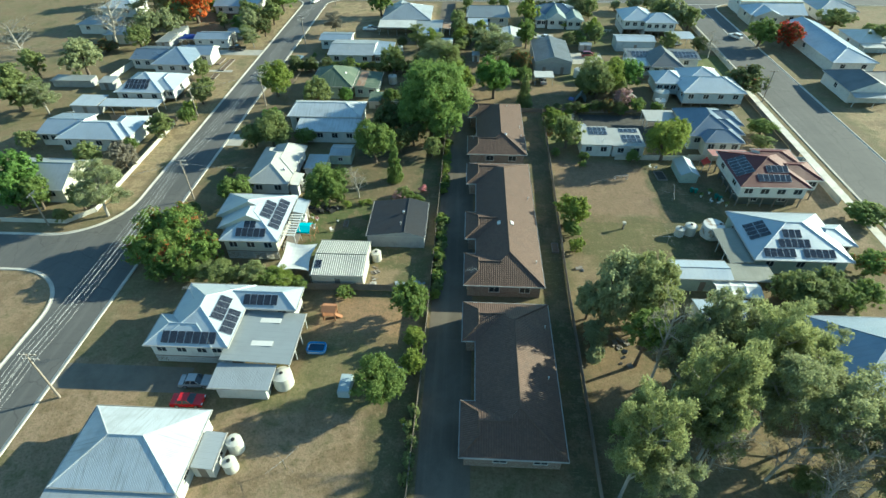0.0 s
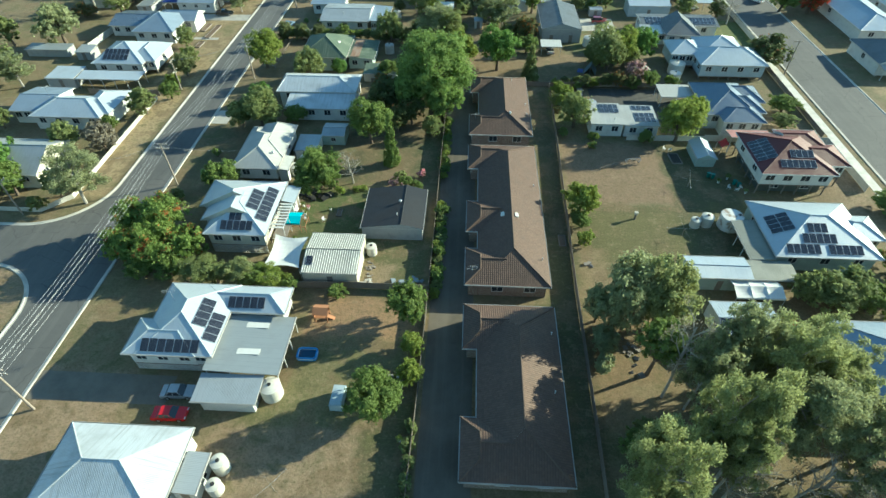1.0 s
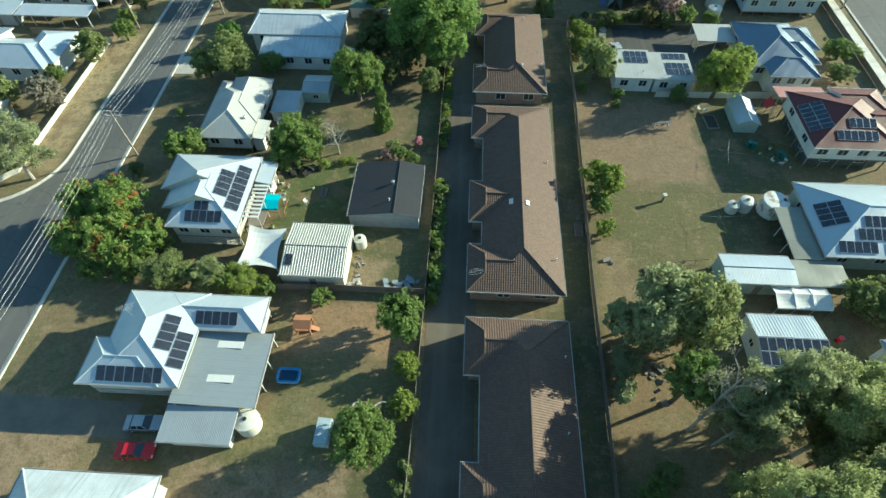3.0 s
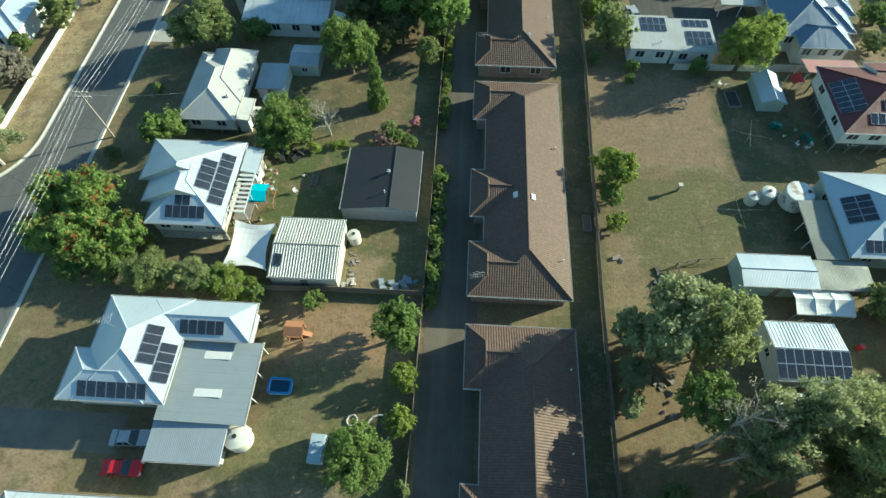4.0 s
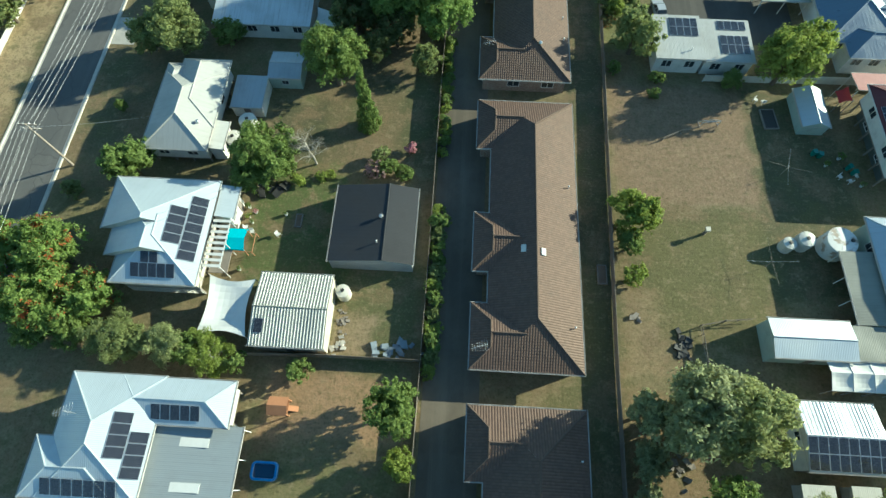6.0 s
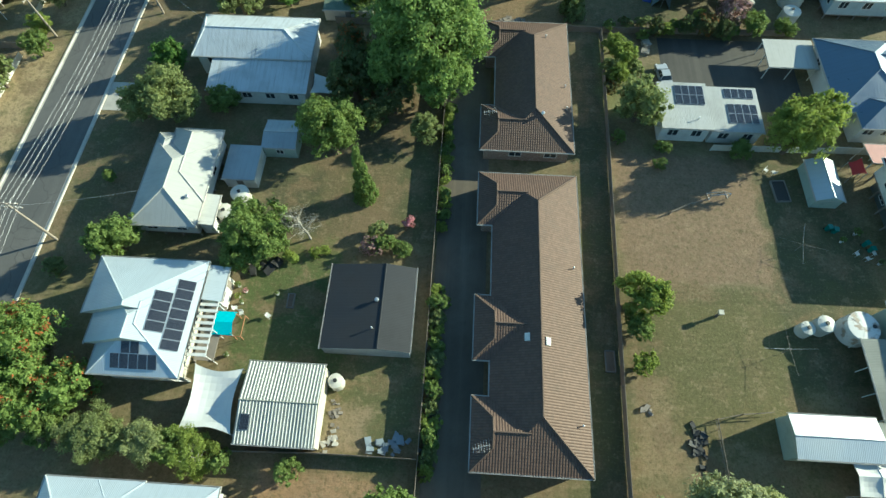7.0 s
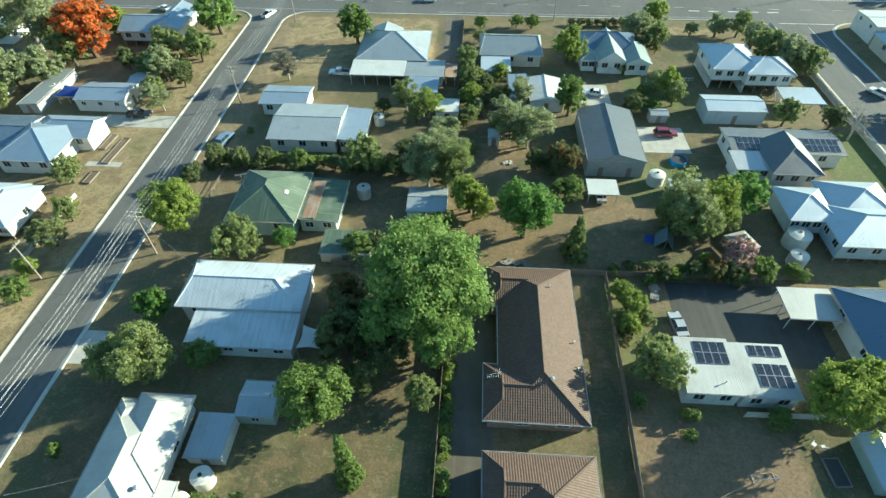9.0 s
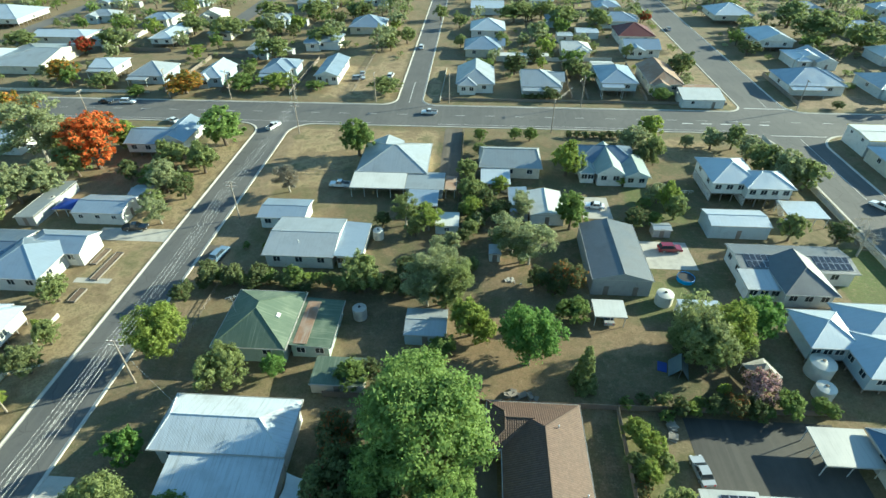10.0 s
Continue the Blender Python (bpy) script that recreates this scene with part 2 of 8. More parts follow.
M = {
    "white_sheet": mat_sheet("white_roof_sheet", (0.47, 0.525, 0.575), (0.37, 0.415, 0.46), rough=0.38, metal=0.2, wear=0.45, streak=0.4),
    "old_white_sheet": mat_sheet("weathered_white_roof_sheet", (0.52, 0.56, 0.60), (0.29, 0.305, 0.315), rough=0.4, metal=0.05, wear=0.5, streak=0.9),
    "zinc_sheet": mat_sheet("zinc_roof_sheet", (0.39, 0.42, 0.44), (0.28, 0.30, 0.32), rough=0.4, metal=0.3, wear=0.5, streak=0.5),
    "grey_sheet": mat_sheet("grey_roof_sheet", (0.312, 0.344, 0.361), (0.238, 0.254, 0.262), metal=0.2, wear=0.5, streak=0.4, relief=0.18),
    "charcoal_sheet": mat_sheet("charcoal_roof_sheet", (0.023, 0.025, 0.030), (0.018, 0.020, 0.024), metal=0.05, rough=0.6, wear=0.4, streak=0.3, relief=0.2),
    "slate_sheet": mat_sheet("slate_grey_roof_sheet", (0.123, 0.139, 0.156), (0.090, 0.098, 0.107), metal=0.05, rough=0.5, wear=0.4, streak=0.3),
    # salmon: a red sheet with the sunlight put into its colour
    "pink_sheet": mat_sheet("sunlit_red_roof_sheet", (0.44, 0.21, 0.18), (0.36, 0.19, 0.165), metal=0.1),
    "blue_sheet": mat_sheet("pale_blue_roof_sheet", (0.31, 0.375, 0.45), (0.24, 0.29, 0.35), rough=0.38, metal=0.35, wear=0.5, streak=0.4),
    "flat_sheet": mat_sheet("grey_white_roof_sheet", (0.40, 0.41, 0.405), (0.29, 0.295, 0.285), metal=0.05, rough=0.6, wear=0.6, streak=0.7),
    "soft_sheet": mat_sheet("faded_off_white_roof_sheet", (0.42, 0.42, 0.40), (0.31, 0.31, 0.29), metal=0.05, rough=0.6, wear=0.5, streak=0.5, relief=0.2),
    "dull_sheet": mat_sheet("dull_grey_green_roof_sheet", (0.235, 0.245, 0.215), (0.17, 0.175, 0.155), metal=0.05, rough=0.65, wear=0.5, streak=0.4),
    "deep_blue_sheet": mat_sheet("blue_grey_roof_sheet", (0.15, 0.20, 0.27), (0.12, 0.16, 0.215), rough=0.34, metal=0.4, wear=0.4, streak=0.4),
    "green_sheet": mat_sheet("faded_green_roof_sheet", (0.070, 0.105, 0.072), (0.22, 0.255, 0.19), metal=0.05, rough=0.7, wear=0.5, streak=0.75, relief=0.3),
    "red_sheet": mat_sheet("dark_red_roof_sheet", (0.100, 0.018, 0.020), (0.125, 0.038, 0.038), metal=0.0, rough=0.6, wear=0.7, streak=0.6),
    "rust_sheet": mat_sheet("rusted_roof_sheet", (0.246, 0.139, 0.082), (0.344, 0.295, 0.246), metal=0.0, rough=0.8, wear=0.8, streak=0.8),
    "sage_sheet": mat_sheet("grey_green_roof_sheet", (0.27, 0.32, 0.305), (0.20, 0.235, 0.225), metal=0.2, rough=0.5, wear=0.5, streak=0.5),
    "cream_sheet": mat_sheet("off_white_roof_sheet", (0.60, 0.60, 0.565), (0.42, 0.42, 0.395), metal=0.05, wear=0.5, streak=0.5),
    "tile": mat_tile("brown_roof_tile", (0.135, 0.086, 0.066), (0.100, 0.063, 0.049), (0.076, 0.058, 0.049)),
    "ridge_tile": mat_paint("brown_ridge_tile", (0.118, 0.080, 0.062), 0.85),
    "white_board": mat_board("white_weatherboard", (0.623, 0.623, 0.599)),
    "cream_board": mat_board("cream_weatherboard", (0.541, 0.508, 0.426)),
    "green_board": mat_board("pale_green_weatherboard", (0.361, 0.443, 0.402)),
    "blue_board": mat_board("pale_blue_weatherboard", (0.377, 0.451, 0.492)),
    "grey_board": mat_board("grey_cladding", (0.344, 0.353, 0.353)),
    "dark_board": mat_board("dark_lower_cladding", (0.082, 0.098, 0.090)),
    "brick": mat_brick("brown_brick", (0.246, 0.164, 0.123), (0.344, 0.320, 0.287)),
    "trim": mat_paint("white_trim_paint", (0.640, 0.640, 0.623), 0.5, 0.15),
    "gutter": mat_paint("pale_gutter_paint", (0.492, 0.476, 0.451), 0.45, 0.2),
    "glass": mat_plain("dark_window_glass", (0.03, 0.04, 0.05), 0.08),
    "solar": mat_solar("solar_cells"),
    "alu": mat_plain("aluminium", (0.62, 0.63, 0.64), 0.35, 0.8),
    "steel": mat_plain("galvanised_steel", (0.50, 0.51, 0.52), 0.45, 0.6),
    "stump": mat_wood("grey_timber_post", (0.24, 0.21, 0.18)),
    "fence": mat_wood("weathered_fence_timber", (0.25, 0.21, 0.17)),
    "pale_fence": mat_paint("pale_painted_fence", (0.590, 0.574, 0.517), 0.6, 0.25),
    "pole": mat_wood("utility_pole_timber", (0.34, 0.29, 0.24)),
    "bark": mat_wood("brown_bark", (0.15, 0.115, 0.085)),
    "pale_bark": mat_wood("pale_grey_bark", (0.40, 0.37, 0.325)),
    "asphalt": mat_asphalt("road_asphalt", (0.102, 0.102, 0.100), (0.135, 0.131, 0.125)),
    "tar": mat_asphalt("old_yard_bitumen", (0.052, 0.050, 0.046), (0.095, 0.089, 0.078), False),
    "drive": mat_asphalt("driveway_bitumen", (0.099, 0.083, 0.063), (0.178, 0.150, 0.115), False),
    "concrete": mat_concrete("pale_concrete", (0.459, 0.435, 0.385)),
    "kerb": mat_concrete("kerb_concrete", (0.540, 0.510, 0.450)),
    "path": mat_concrete("pale_footpath_concrete", (0.680, 0.650, 0.580)),
    "line": mat_paint("white_road_paint", (0.590, 0.590, 0.574), 0.6, 0.4),
    "tank": mat_paint("cream_tank_plastic", (0.607, 0.590, 0.525), 0.5, 0.2),
    "rusty_tank": mat_stained("rust_stained_white_tank", (0.66, 0.65, 0.62), (0.26, 0.17, 0.09)),
    "gravel": mat_concrete("grey_brown_gravel", (0.190, 0.165, 0.130)),
    "slab": mat_concrete("blue_grey_slab", (0.20, 0.24, 0.28)),
    "green_plastic": mat_plain("teal_green_plastic", (0.02, 0.16, 0.13), 0.45),
    "sail": mat_paint("white_sail_cloth", (0.656, 0.656, 0.631), 0.8, 0.12),
    "tyre": mat_plain("black_rubber", (0.02, 0.02, 0.02), 0.8),
    "dark": mat_plain("dark_plastic", (0.03, 0.03, 0.03), 0.6),
    "water": mat_plain("pool_water", (0.012, 0.055, 0.12), 0.06),
    "pool_blue": mat_plain("blue_pool_vinyl", (0.025, 0.230, 0.590), 0.4),
    "pool_white": mat_plain("white_pool_vinyl", (0.508, 0.590, 0.656), 0.4),
    "aqua": mat_plain("turquoise_canvas", (0.016, 0.451, 0.558), 0.7),
    "tarp": mat_plain("blue_tarpaulin", (0.016, 0.041, 0.230), 0.5),
    "red_cloth": mat_plain("red_canvas", (0.410, 0.033, 0.033), 0.7),
    "orange_wood": mat_wood("orange_play_timber", (0.426, 0.197, 0.098)),
    "soil": mat_concrete("bare_soil", (0.180, 0.123, 0.082)),
    "rock": mat_concrete("pale_rubble", (0.451, 0.426, 0.385)),
    "lamp_red": mat_plain("red_lens", (0.4, 0.02, 0.02), 0.2),
    "lamp_clear": mat_plain("clear_lens", (0.75, 0.76, 0.78), 0.1),
    "tent_cloth": mat_paint("grey_green_tent_canvas", (0.13, 0.17, 0.18), 0.8),
    "canvas": mat_paint("grey_cream_canvas", (0.36, 0.35, 0.31), 0.8),
    "pallet": mat_wood("pale_pallet_timber", (0.44, 0.40, 0.34)),
    "yellow": mat_plain("yellow_fascia_paint", (0.574, 0.426, 0.098), 0.5),
}
for key, col in (("red", (0.55, 0.012, 0.02)), ("silver", (0.42, 0.44, 0.46)), ("white", (0.78, 0.79, 0.80)),
                 ("black", (0.02, 0.021, 0.023)), ("maroon", (0.20, 0.012, 0.03)), ("bluegrey", (0.18, 0.26, 0.36))):
    M["car_" + key] = mat_plain(key + "_car_paint", col, 0.25, 0.1, 0.8)
LEAF = {
    "round": mat_leaf("green_leaves", (0.127, 0.180, 0.051), (0.234, 0.309, 0.092)),
    "vivid": mat_leaf("bright_green_leaves", (0.107, 0.187, 0.048), (0.201, 0.326, 0.086)),
    "big": mat_leaf("broad_green_leaves", (0.154, 0.226, 0.066), (0.296, 0.398, 0.122)),
    "dark": mat_leaf("dark_green_leaves", (0.096, 0.121, 0.050), (0.178, 0.213, 0.090), (0.20, 0.09, 0.05), 0.02),
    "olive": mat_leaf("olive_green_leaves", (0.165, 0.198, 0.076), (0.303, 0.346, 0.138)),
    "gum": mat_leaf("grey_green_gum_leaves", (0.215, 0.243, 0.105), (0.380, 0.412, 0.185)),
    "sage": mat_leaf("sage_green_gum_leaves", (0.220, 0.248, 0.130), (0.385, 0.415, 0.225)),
    "shrub": mat_leaf("shrub_leaves", (0.137, 0.188, 0.057), (0.248, 0.320, 0.096)),
    "hedge": mat_leaf("hedge_leaves", (0.138, 0.161, 0.071), (0.236, 0.265, 0.115)),
    "lime": mat_leaf("yellow_green_leaves", (0.178, 0.222, 0.052), (0.350, 0.416, 0.100)),
    "flame": mat_leaf("flowering_green_leaves", (0.144, 0.206, 0.056), (0.269, 0.362, 0.100), (0.42, 0.13, 0.05), 0.045, True),
    "orange": mat_leaf("orange_blossom_leaves", (0.50, 0.10, 0.03), (0.82, 0.25, 0.07), (0.12, 0.14, 0.05), 0.2),
    "red": mat_leaf("red_blossom_leaves", (0.36, 0.04, 0.025), (0.68, 0.11, 0.06), (0.09, 0.11, 0.04), 0.3),
    "rust": mat_leaf("rust_tinged_leaves", (0.110, 0.125, 0.055), (0.205, 0.215, 0.092), (0.42, 0.15, 0.05), 0.12),
    "gold": mat_leaf("golden_leaves", (0.19, 0.19, 0.045), (0.33, 0.29, 0.075), (0.54, 0.24, 0.05), 0.28),
    "blossom": mat_leaf("pink_blossom_leaves", (0.36, 0.22, 0.22), (0.62, 0.42, 0.42), (0.12, 0.15, 0.06), 0.22),
    "pink": mat_leaf("pink_flowers", (0.55, 0.24, 0.28), (0.80, 0.45, 0.48), (0.12, 0.15, 0.06), 0.2),
    "bare": mat_leaf("sparse_grey_leaves", (0.20, 0.18, 0.135), (0.34, 0.31, 0.25)),
}


# ---- mesh builder ----
class Mesh:
    """Collects faces with a material slot and metre-true texture coordinates."""

    def __init__(self):
        self.v, self.f, self.uv, self.mi = [], [], [], []

    def face(self, pts, slot=0):
        pts = [Vector(p) for p in pts]
        n = Vector((0, 0, 0))
        for a, b in zip(pts, pts[1:] + pts[:1]):
            n += a.cross(b)
        n = n.normalized() if n.length > 1e-9 else Vector((0, 0, 1))
        h = Vector((-n.y, n.x, 0))
        h = h.normalized() if h.length > 1e-3 else Vector((1, 0, 0))
        w = n.cross(h)
        k = len(self.v)
        self.v += [tuple(p) for p in pts]
        self.f.append(list(range(k, k + len(pts))))
        self.uv += [(p.dot(h), p.dot(w)) for p in pts]
        self.mi.append(slot)

    def box(self, x0, x1, y0, y1, z0, z1, slot=0, m=None):
        c = [Vector((x, y, z)) for z in (z0, z1) for y in (y0, y1) for x in (x0, x1)]
        if m is not None:
            c = [m @ p for p in c]
        for q in ((0, 2, 3, 1), (4, 5, 7, 6), (0, 1, 5, 4), (2, 6, 7, 3), (0, 4, 6, 2), (1, 3, 7, 5)):
            self.face([c[i] for i in q], slot)

    def tube(self, p, q, r0, r1=None, n=8, slot=0, caps=True):
        p, q = Vector(p), Vector(q)
        r1 = r0 if r1 is None else r1
        d = (q - p).normalized()
        a = d.orthogonal().normalized()
        b = d.cross(a)
        ring = [a * math.cos(2 * math.pi * i / n) + b * math.sin(2 * math.pi * i / n) for i in range(n)]
        for i in range(n):
            u, w = ring[i], ring[(i + 1) % n]
            self.face([p + u * r0, p + w * r0, q + w * r1, q + u * r1], slot)
        if caps:
            self.face([q + u * r1 for u in ring], slot)
            self.face([p + u * r0 for u in reversed(ring)], slot)

    def lathe(self, prof, n=20, c=(0, 0), slot=0):
        for (r0, z0), (r1, z1) in zip(prof, prof[1:]):
            for i in range(n):
                a, b = 2 * math.pi * i / n, 2 * math.pi * (i + 1) / n
                pts = [(c[0] + r * math.cos(t), c[1] + r * math.sin(t), z) for r, t, z in ((r0, a, z0), (r0, b, z0), (r1, b, z1), (r1, a, z1))]
                if r0 < 1e-6:
                    pts = pts[1:]
                elif r1 < 1e-6:
                    pts = pts[:3]
                self.face(pts, slot)

    def data(self, name, mats, smooth=False):
        me = bpy.data.meshes.new(name)
        me.from_pydata(self.v, [], self.f)
        layer = me.uv_layers.new(name="UVMap")
        layer.data.foreach_set("uv", np.array(self.uv, dtype=np.float32).ravel())
        me.polygons.foreach_set("material_index", np.array(self.mi, dtype=np.int32))
        if smooth:
            me.polygons.foreach_set("use_smooth", [True] * len(self.f))
        for m in mats:
            me.materials.append(m)
        me.update()
        return me


def part(name, mb, mats, parent=None, label="", smooth=False, at=None):
    me = mb if isinstance(mb, bpy.types.Mesh) else mb.data(name, mats if isinstance(mats, (list, tuple)) else [mats], smooth)
    ob = new(name, me)
    if parent is not None:
        ob.parent = parent
    if at is not None:
        ob.matrix_basis = at
    if label:
        tagged(ob, label)
    return ob


def thing(name, x, y, label, category, z=0.0, rz=0.0, group="", kind=""):
    ob = new(name)
    ob.empty_display_size = 0.3
    ob.matrix_basis = pose(x, y, z, 0, 0, rz)
    return tagged(ob, label, category, group, kind)


def rect(a, b, c, d, h, name, mat, label, category, z0=-0.3):
    """A flat slab of the setting."""
    mb = Mesh()
    mb.box(a, b, c, d, z0, h)
    ob = part(name, mb, M[mat])
    return tagged(ob, label, category, kind="structure")


# ---- ground, roads ----
def ground_material():
    m, nt, b = node_mat("dry_suburban_ground", 0.95)
    p = world_pos(nt)
    big, mid, fine, tiny = (noise_tex(nt, p, s, d, 0.65) for s, d in ((0.045, 4), (0.22, 5), (1.7, 5), (11.0, 3)))
    c = mix(nt, span(nt, big, 0.38, 0.62), (0.165, 0.140, 0.066), (0.225, 0.172, 0.098))
    warp = nt.nodes.new("ShaderNodeTexNoise")
    warp.inputs["Scale"].default_value, warp.inputs["Detail"].default_value = 0.35, 5
    link(nt, p, warp.inputs["Vector"])
    off = nt.nodes.new("ShaderNodeVectorMath")
    off.operation = "MULTIPLY_ADD"
    link(nt, warp.outputs["Color"], off.inputs[0])
    off.inputs[1].default_value = (3.2, 3.2, 0)
    link(nt, p, off.inputs[2])
    sep = nt.nodes.new("ShaderNodeSeparateXYZ")
    link(nt, off.outputs[0], sep.inputs[0])
    straw, lawn, dirt, tan = (0.394, 0.295, 0.164), (0.093, 0.103, 0.030), (0.265, 0.170, 0.100), (0.307, 0.215, 0.139)
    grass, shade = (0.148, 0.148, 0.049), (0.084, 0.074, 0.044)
    zones = (
        (12.0, 187.0, 46.0, 31.0, (0.088, 0.086, 0.037), 0.75), (-45.0, 280.0, 400.0, 60.0, (0.120, 0.112, 0.050), 0.45),
        (-70.9, 101.0, 3.6, 19.0, straw, 0.95), (-72.0, 170.0, 5.5, 45.0, straw, 0.75), (-53.0, 175.0, 3.2, 48.0, tan, 0.6),
        (-33.0, 205.0, 20.0, 17.0, straw, 0.85), (-75.0, 52.0, 8.0, 11.5, tan, 0.8), (-50.0, 33.0, 6.5, 13.0, tan, 0.85),
        (-17.0, 42.0, 10.0, 18.5, grass, 0.4), (-14.5, 56.5, 8.5, 4.0, (0.34, 0.215, 0.12), 0.95), (-22.0, 30.0, 11.0, 9.0, tan, 0.85))
    zones2 = (
        # (44, 88) has the shade west of the houses put into its lawn colour
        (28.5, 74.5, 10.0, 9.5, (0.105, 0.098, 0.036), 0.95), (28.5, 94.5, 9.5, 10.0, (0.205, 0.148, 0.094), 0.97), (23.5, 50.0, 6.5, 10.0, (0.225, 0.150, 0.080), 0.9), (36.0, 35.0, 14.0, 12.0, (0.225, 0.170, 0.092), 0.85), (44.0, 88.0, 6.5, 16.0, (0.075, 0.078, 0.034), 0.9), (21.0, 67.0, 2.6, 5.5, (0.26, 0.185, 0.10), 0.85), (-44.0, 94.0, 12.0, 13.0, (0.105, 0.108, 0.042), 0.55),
        # (-15, 105.5) and (-25, 92.5): dark lawn with tree shade painted in
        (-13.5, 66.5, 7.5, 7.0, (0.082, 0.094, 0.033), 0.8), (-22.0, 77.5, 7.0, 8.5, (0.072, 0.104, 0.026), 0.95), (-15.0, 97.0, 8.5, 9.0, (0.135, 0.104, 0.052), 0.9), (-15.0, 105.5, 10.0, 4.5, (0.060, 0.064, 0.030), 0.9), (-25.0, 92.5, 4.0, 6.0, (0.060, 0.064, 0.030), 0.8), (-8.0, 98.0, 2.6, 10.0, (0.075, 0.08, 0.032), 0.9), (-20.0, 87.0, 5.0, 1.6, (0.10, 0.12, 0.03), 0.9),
        (6.0, 138.0, 13.0, 9.0, (0.24, 0.160, 0.088), 0.95), (22.0, 140.0, 8.0, 6.0, (0.25, 0.172, 0.10), 0.95), (5.0, 157.0, 6.0, 6.0, dirt, 0.9))
    zones3 = (
        (-85.0, 190.0, 12.0, 14.0, dirt, 0.8), (52.0, 213.0, 9.0, 7.0, straw, 0.8), (40.0, 185.0, 7.0, 9.0, lawn, 0.9),
        (72.0, 160.0, 7.0, 10.0, lawn, 0.9), (36.0, 160.0, 5.0, 8.0, lawn, 0.7), (70.0, 90.0, 4.0, 14.0, tan, 0.8),
        (66.0, 112.0, 6.0, 5.5, tan, 0.8), (105.0, 120.0, 9.0, 14.0, straw, 0.7), (-45.0, 262.0, 9.0, 16.0, straw, 0.9))
    zones4 = (
        (-14.0, 262.0, 5.0, 17.0, straw, 0.85), (-35.0, 290.0, 5.0, 45.0, straw, 0.8), (115.0, 250.0, 16.0, 6.0, tan, 0.8),
        (76.0, 290.0, 5.0, 45.0, straw, 0.75), (45.0, 300.0, 12.0, 8.0, straw, 0.7), (20.0, 300.0, 10.0, 10.0, lawn, 0.6),
        # painted shade darkens the lawn at (15.5, 60), (24, 134), (-9, 34), (-47, 112)
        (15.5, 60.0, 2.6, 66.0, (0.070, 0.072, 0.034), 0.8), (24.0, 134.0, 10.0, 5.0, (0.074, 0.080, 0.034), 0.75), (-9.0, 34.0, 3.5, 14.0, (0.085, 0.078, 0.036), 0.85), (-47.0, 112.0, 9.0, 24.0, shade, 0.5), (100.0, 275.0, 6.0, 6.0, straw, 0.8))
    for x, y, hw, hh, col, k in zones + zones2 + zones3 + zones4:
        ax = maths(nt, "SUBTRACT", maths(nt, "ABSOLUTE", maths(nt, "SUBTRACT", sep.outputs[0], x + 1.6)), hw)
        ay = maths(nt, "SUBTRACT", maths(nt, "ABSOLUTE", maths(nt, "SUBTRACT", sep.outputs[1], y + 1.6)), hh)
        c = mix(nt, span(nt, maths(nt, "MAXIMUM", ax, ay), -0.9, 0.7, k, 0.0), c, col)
    # leaf litter, darkened to put the shade under trees into the ground colour
    litter_shade = (0.115, 0.090, 0.052)
    for x, y, hw, hh, k in ((-32.0, 152.0, 18.0, 4.5, 0.85), (-6.0, 152.0, 9.0, 6.0, 0.85), (0.0, 180.0, 6.0, 16.0, 0.85), (-14.0, 168.0, 8.0, 6.0, 0.7), (-17.0, 138.0, 6.0, 9.0, 0.8), (10.0, 150.0, 7.0, 8.0, 0.75),
                            (32.0, 129.5, 13.0, 3.0, 0.9), (36.0, 140.0, 8.0, 7.0, 0.75), (-8.0, 114.0, 12.0, 10.0, 0.8), (-45.0, 130.0, 7.0, 5.0, 0.6), (39.0, 181.0, 6.0, 5.0, 0.5)):
        ax = maths(nt, "SUBTRACT", maths(nt, "ABSOLUTE", maths(nt, "SUBTRACT", sep.outputs[0], x + 1.6)), hw)
        ay = maths(nt, "SUBTRACT", maths(nt, "ABSOLUTE", maths(nt, "SUBTRACT", sep.outputs[1], y + 1.6)), hh)
        c = mix(nt, span(nt, maths(nt, "MAXIMUM", ax, ay), -1.4, 1.0, k, 0.0), c, litter_shade)
    c = mix(nt, span(nt, sep.outputs[1], 238.0, 262.0, 0.0, 0.25), c, tan)
    def zone(x, y, hw, hh, k):
        ax = maths(nt, "SUBTRACT", maths(nt, "ABSOLUTE", maths(nt, "SUBTRACT", sep.outputs[0], x + 1.6)), hw)
        ay = maths(nt, "SUBTRACT", maths(nt, "ABSOLUTE", maths(nt, "SUBTRACT", sep.outputs[1], y + 1.6)), hh)
        return span(nt, maths(nt, "MAXIMUM", ax, ay), -0.9, 0.7, k, 0.0)

    grit = noise_tex(nt, p, 3.6, 6, 0.75)
    patch = noise_tex(nt, p, 0.11, 6, 0.7)
    c = mix(nt, span(nt, patch, 0.50, 0.60, 0.0, 0.55), c, (0.205, 0.140, 0.078))
    c = mix(nt, span(nt, patch, 0.48, 0.38, 0.0, 0.5), c, (0.095, 0.100, 0.034))
    c = mix(nt, span(nt, mid, 0.47, 0.60, 0.0, 0.55), c, (0.188, 0.128, 0.070))
    c = mix(nt, span(nt, mid, 0.46, 0.34, 0.0, 0.5), c, (0.105, 0.104, 0.040))
    bare = noise_tex(nt, p, 0.34, 6, 0.75)
    c = mix(nt, span(nt, bare, 0.60, 0.68, 0.0, 0.6), c, (0.300, 0.215, 0.130))
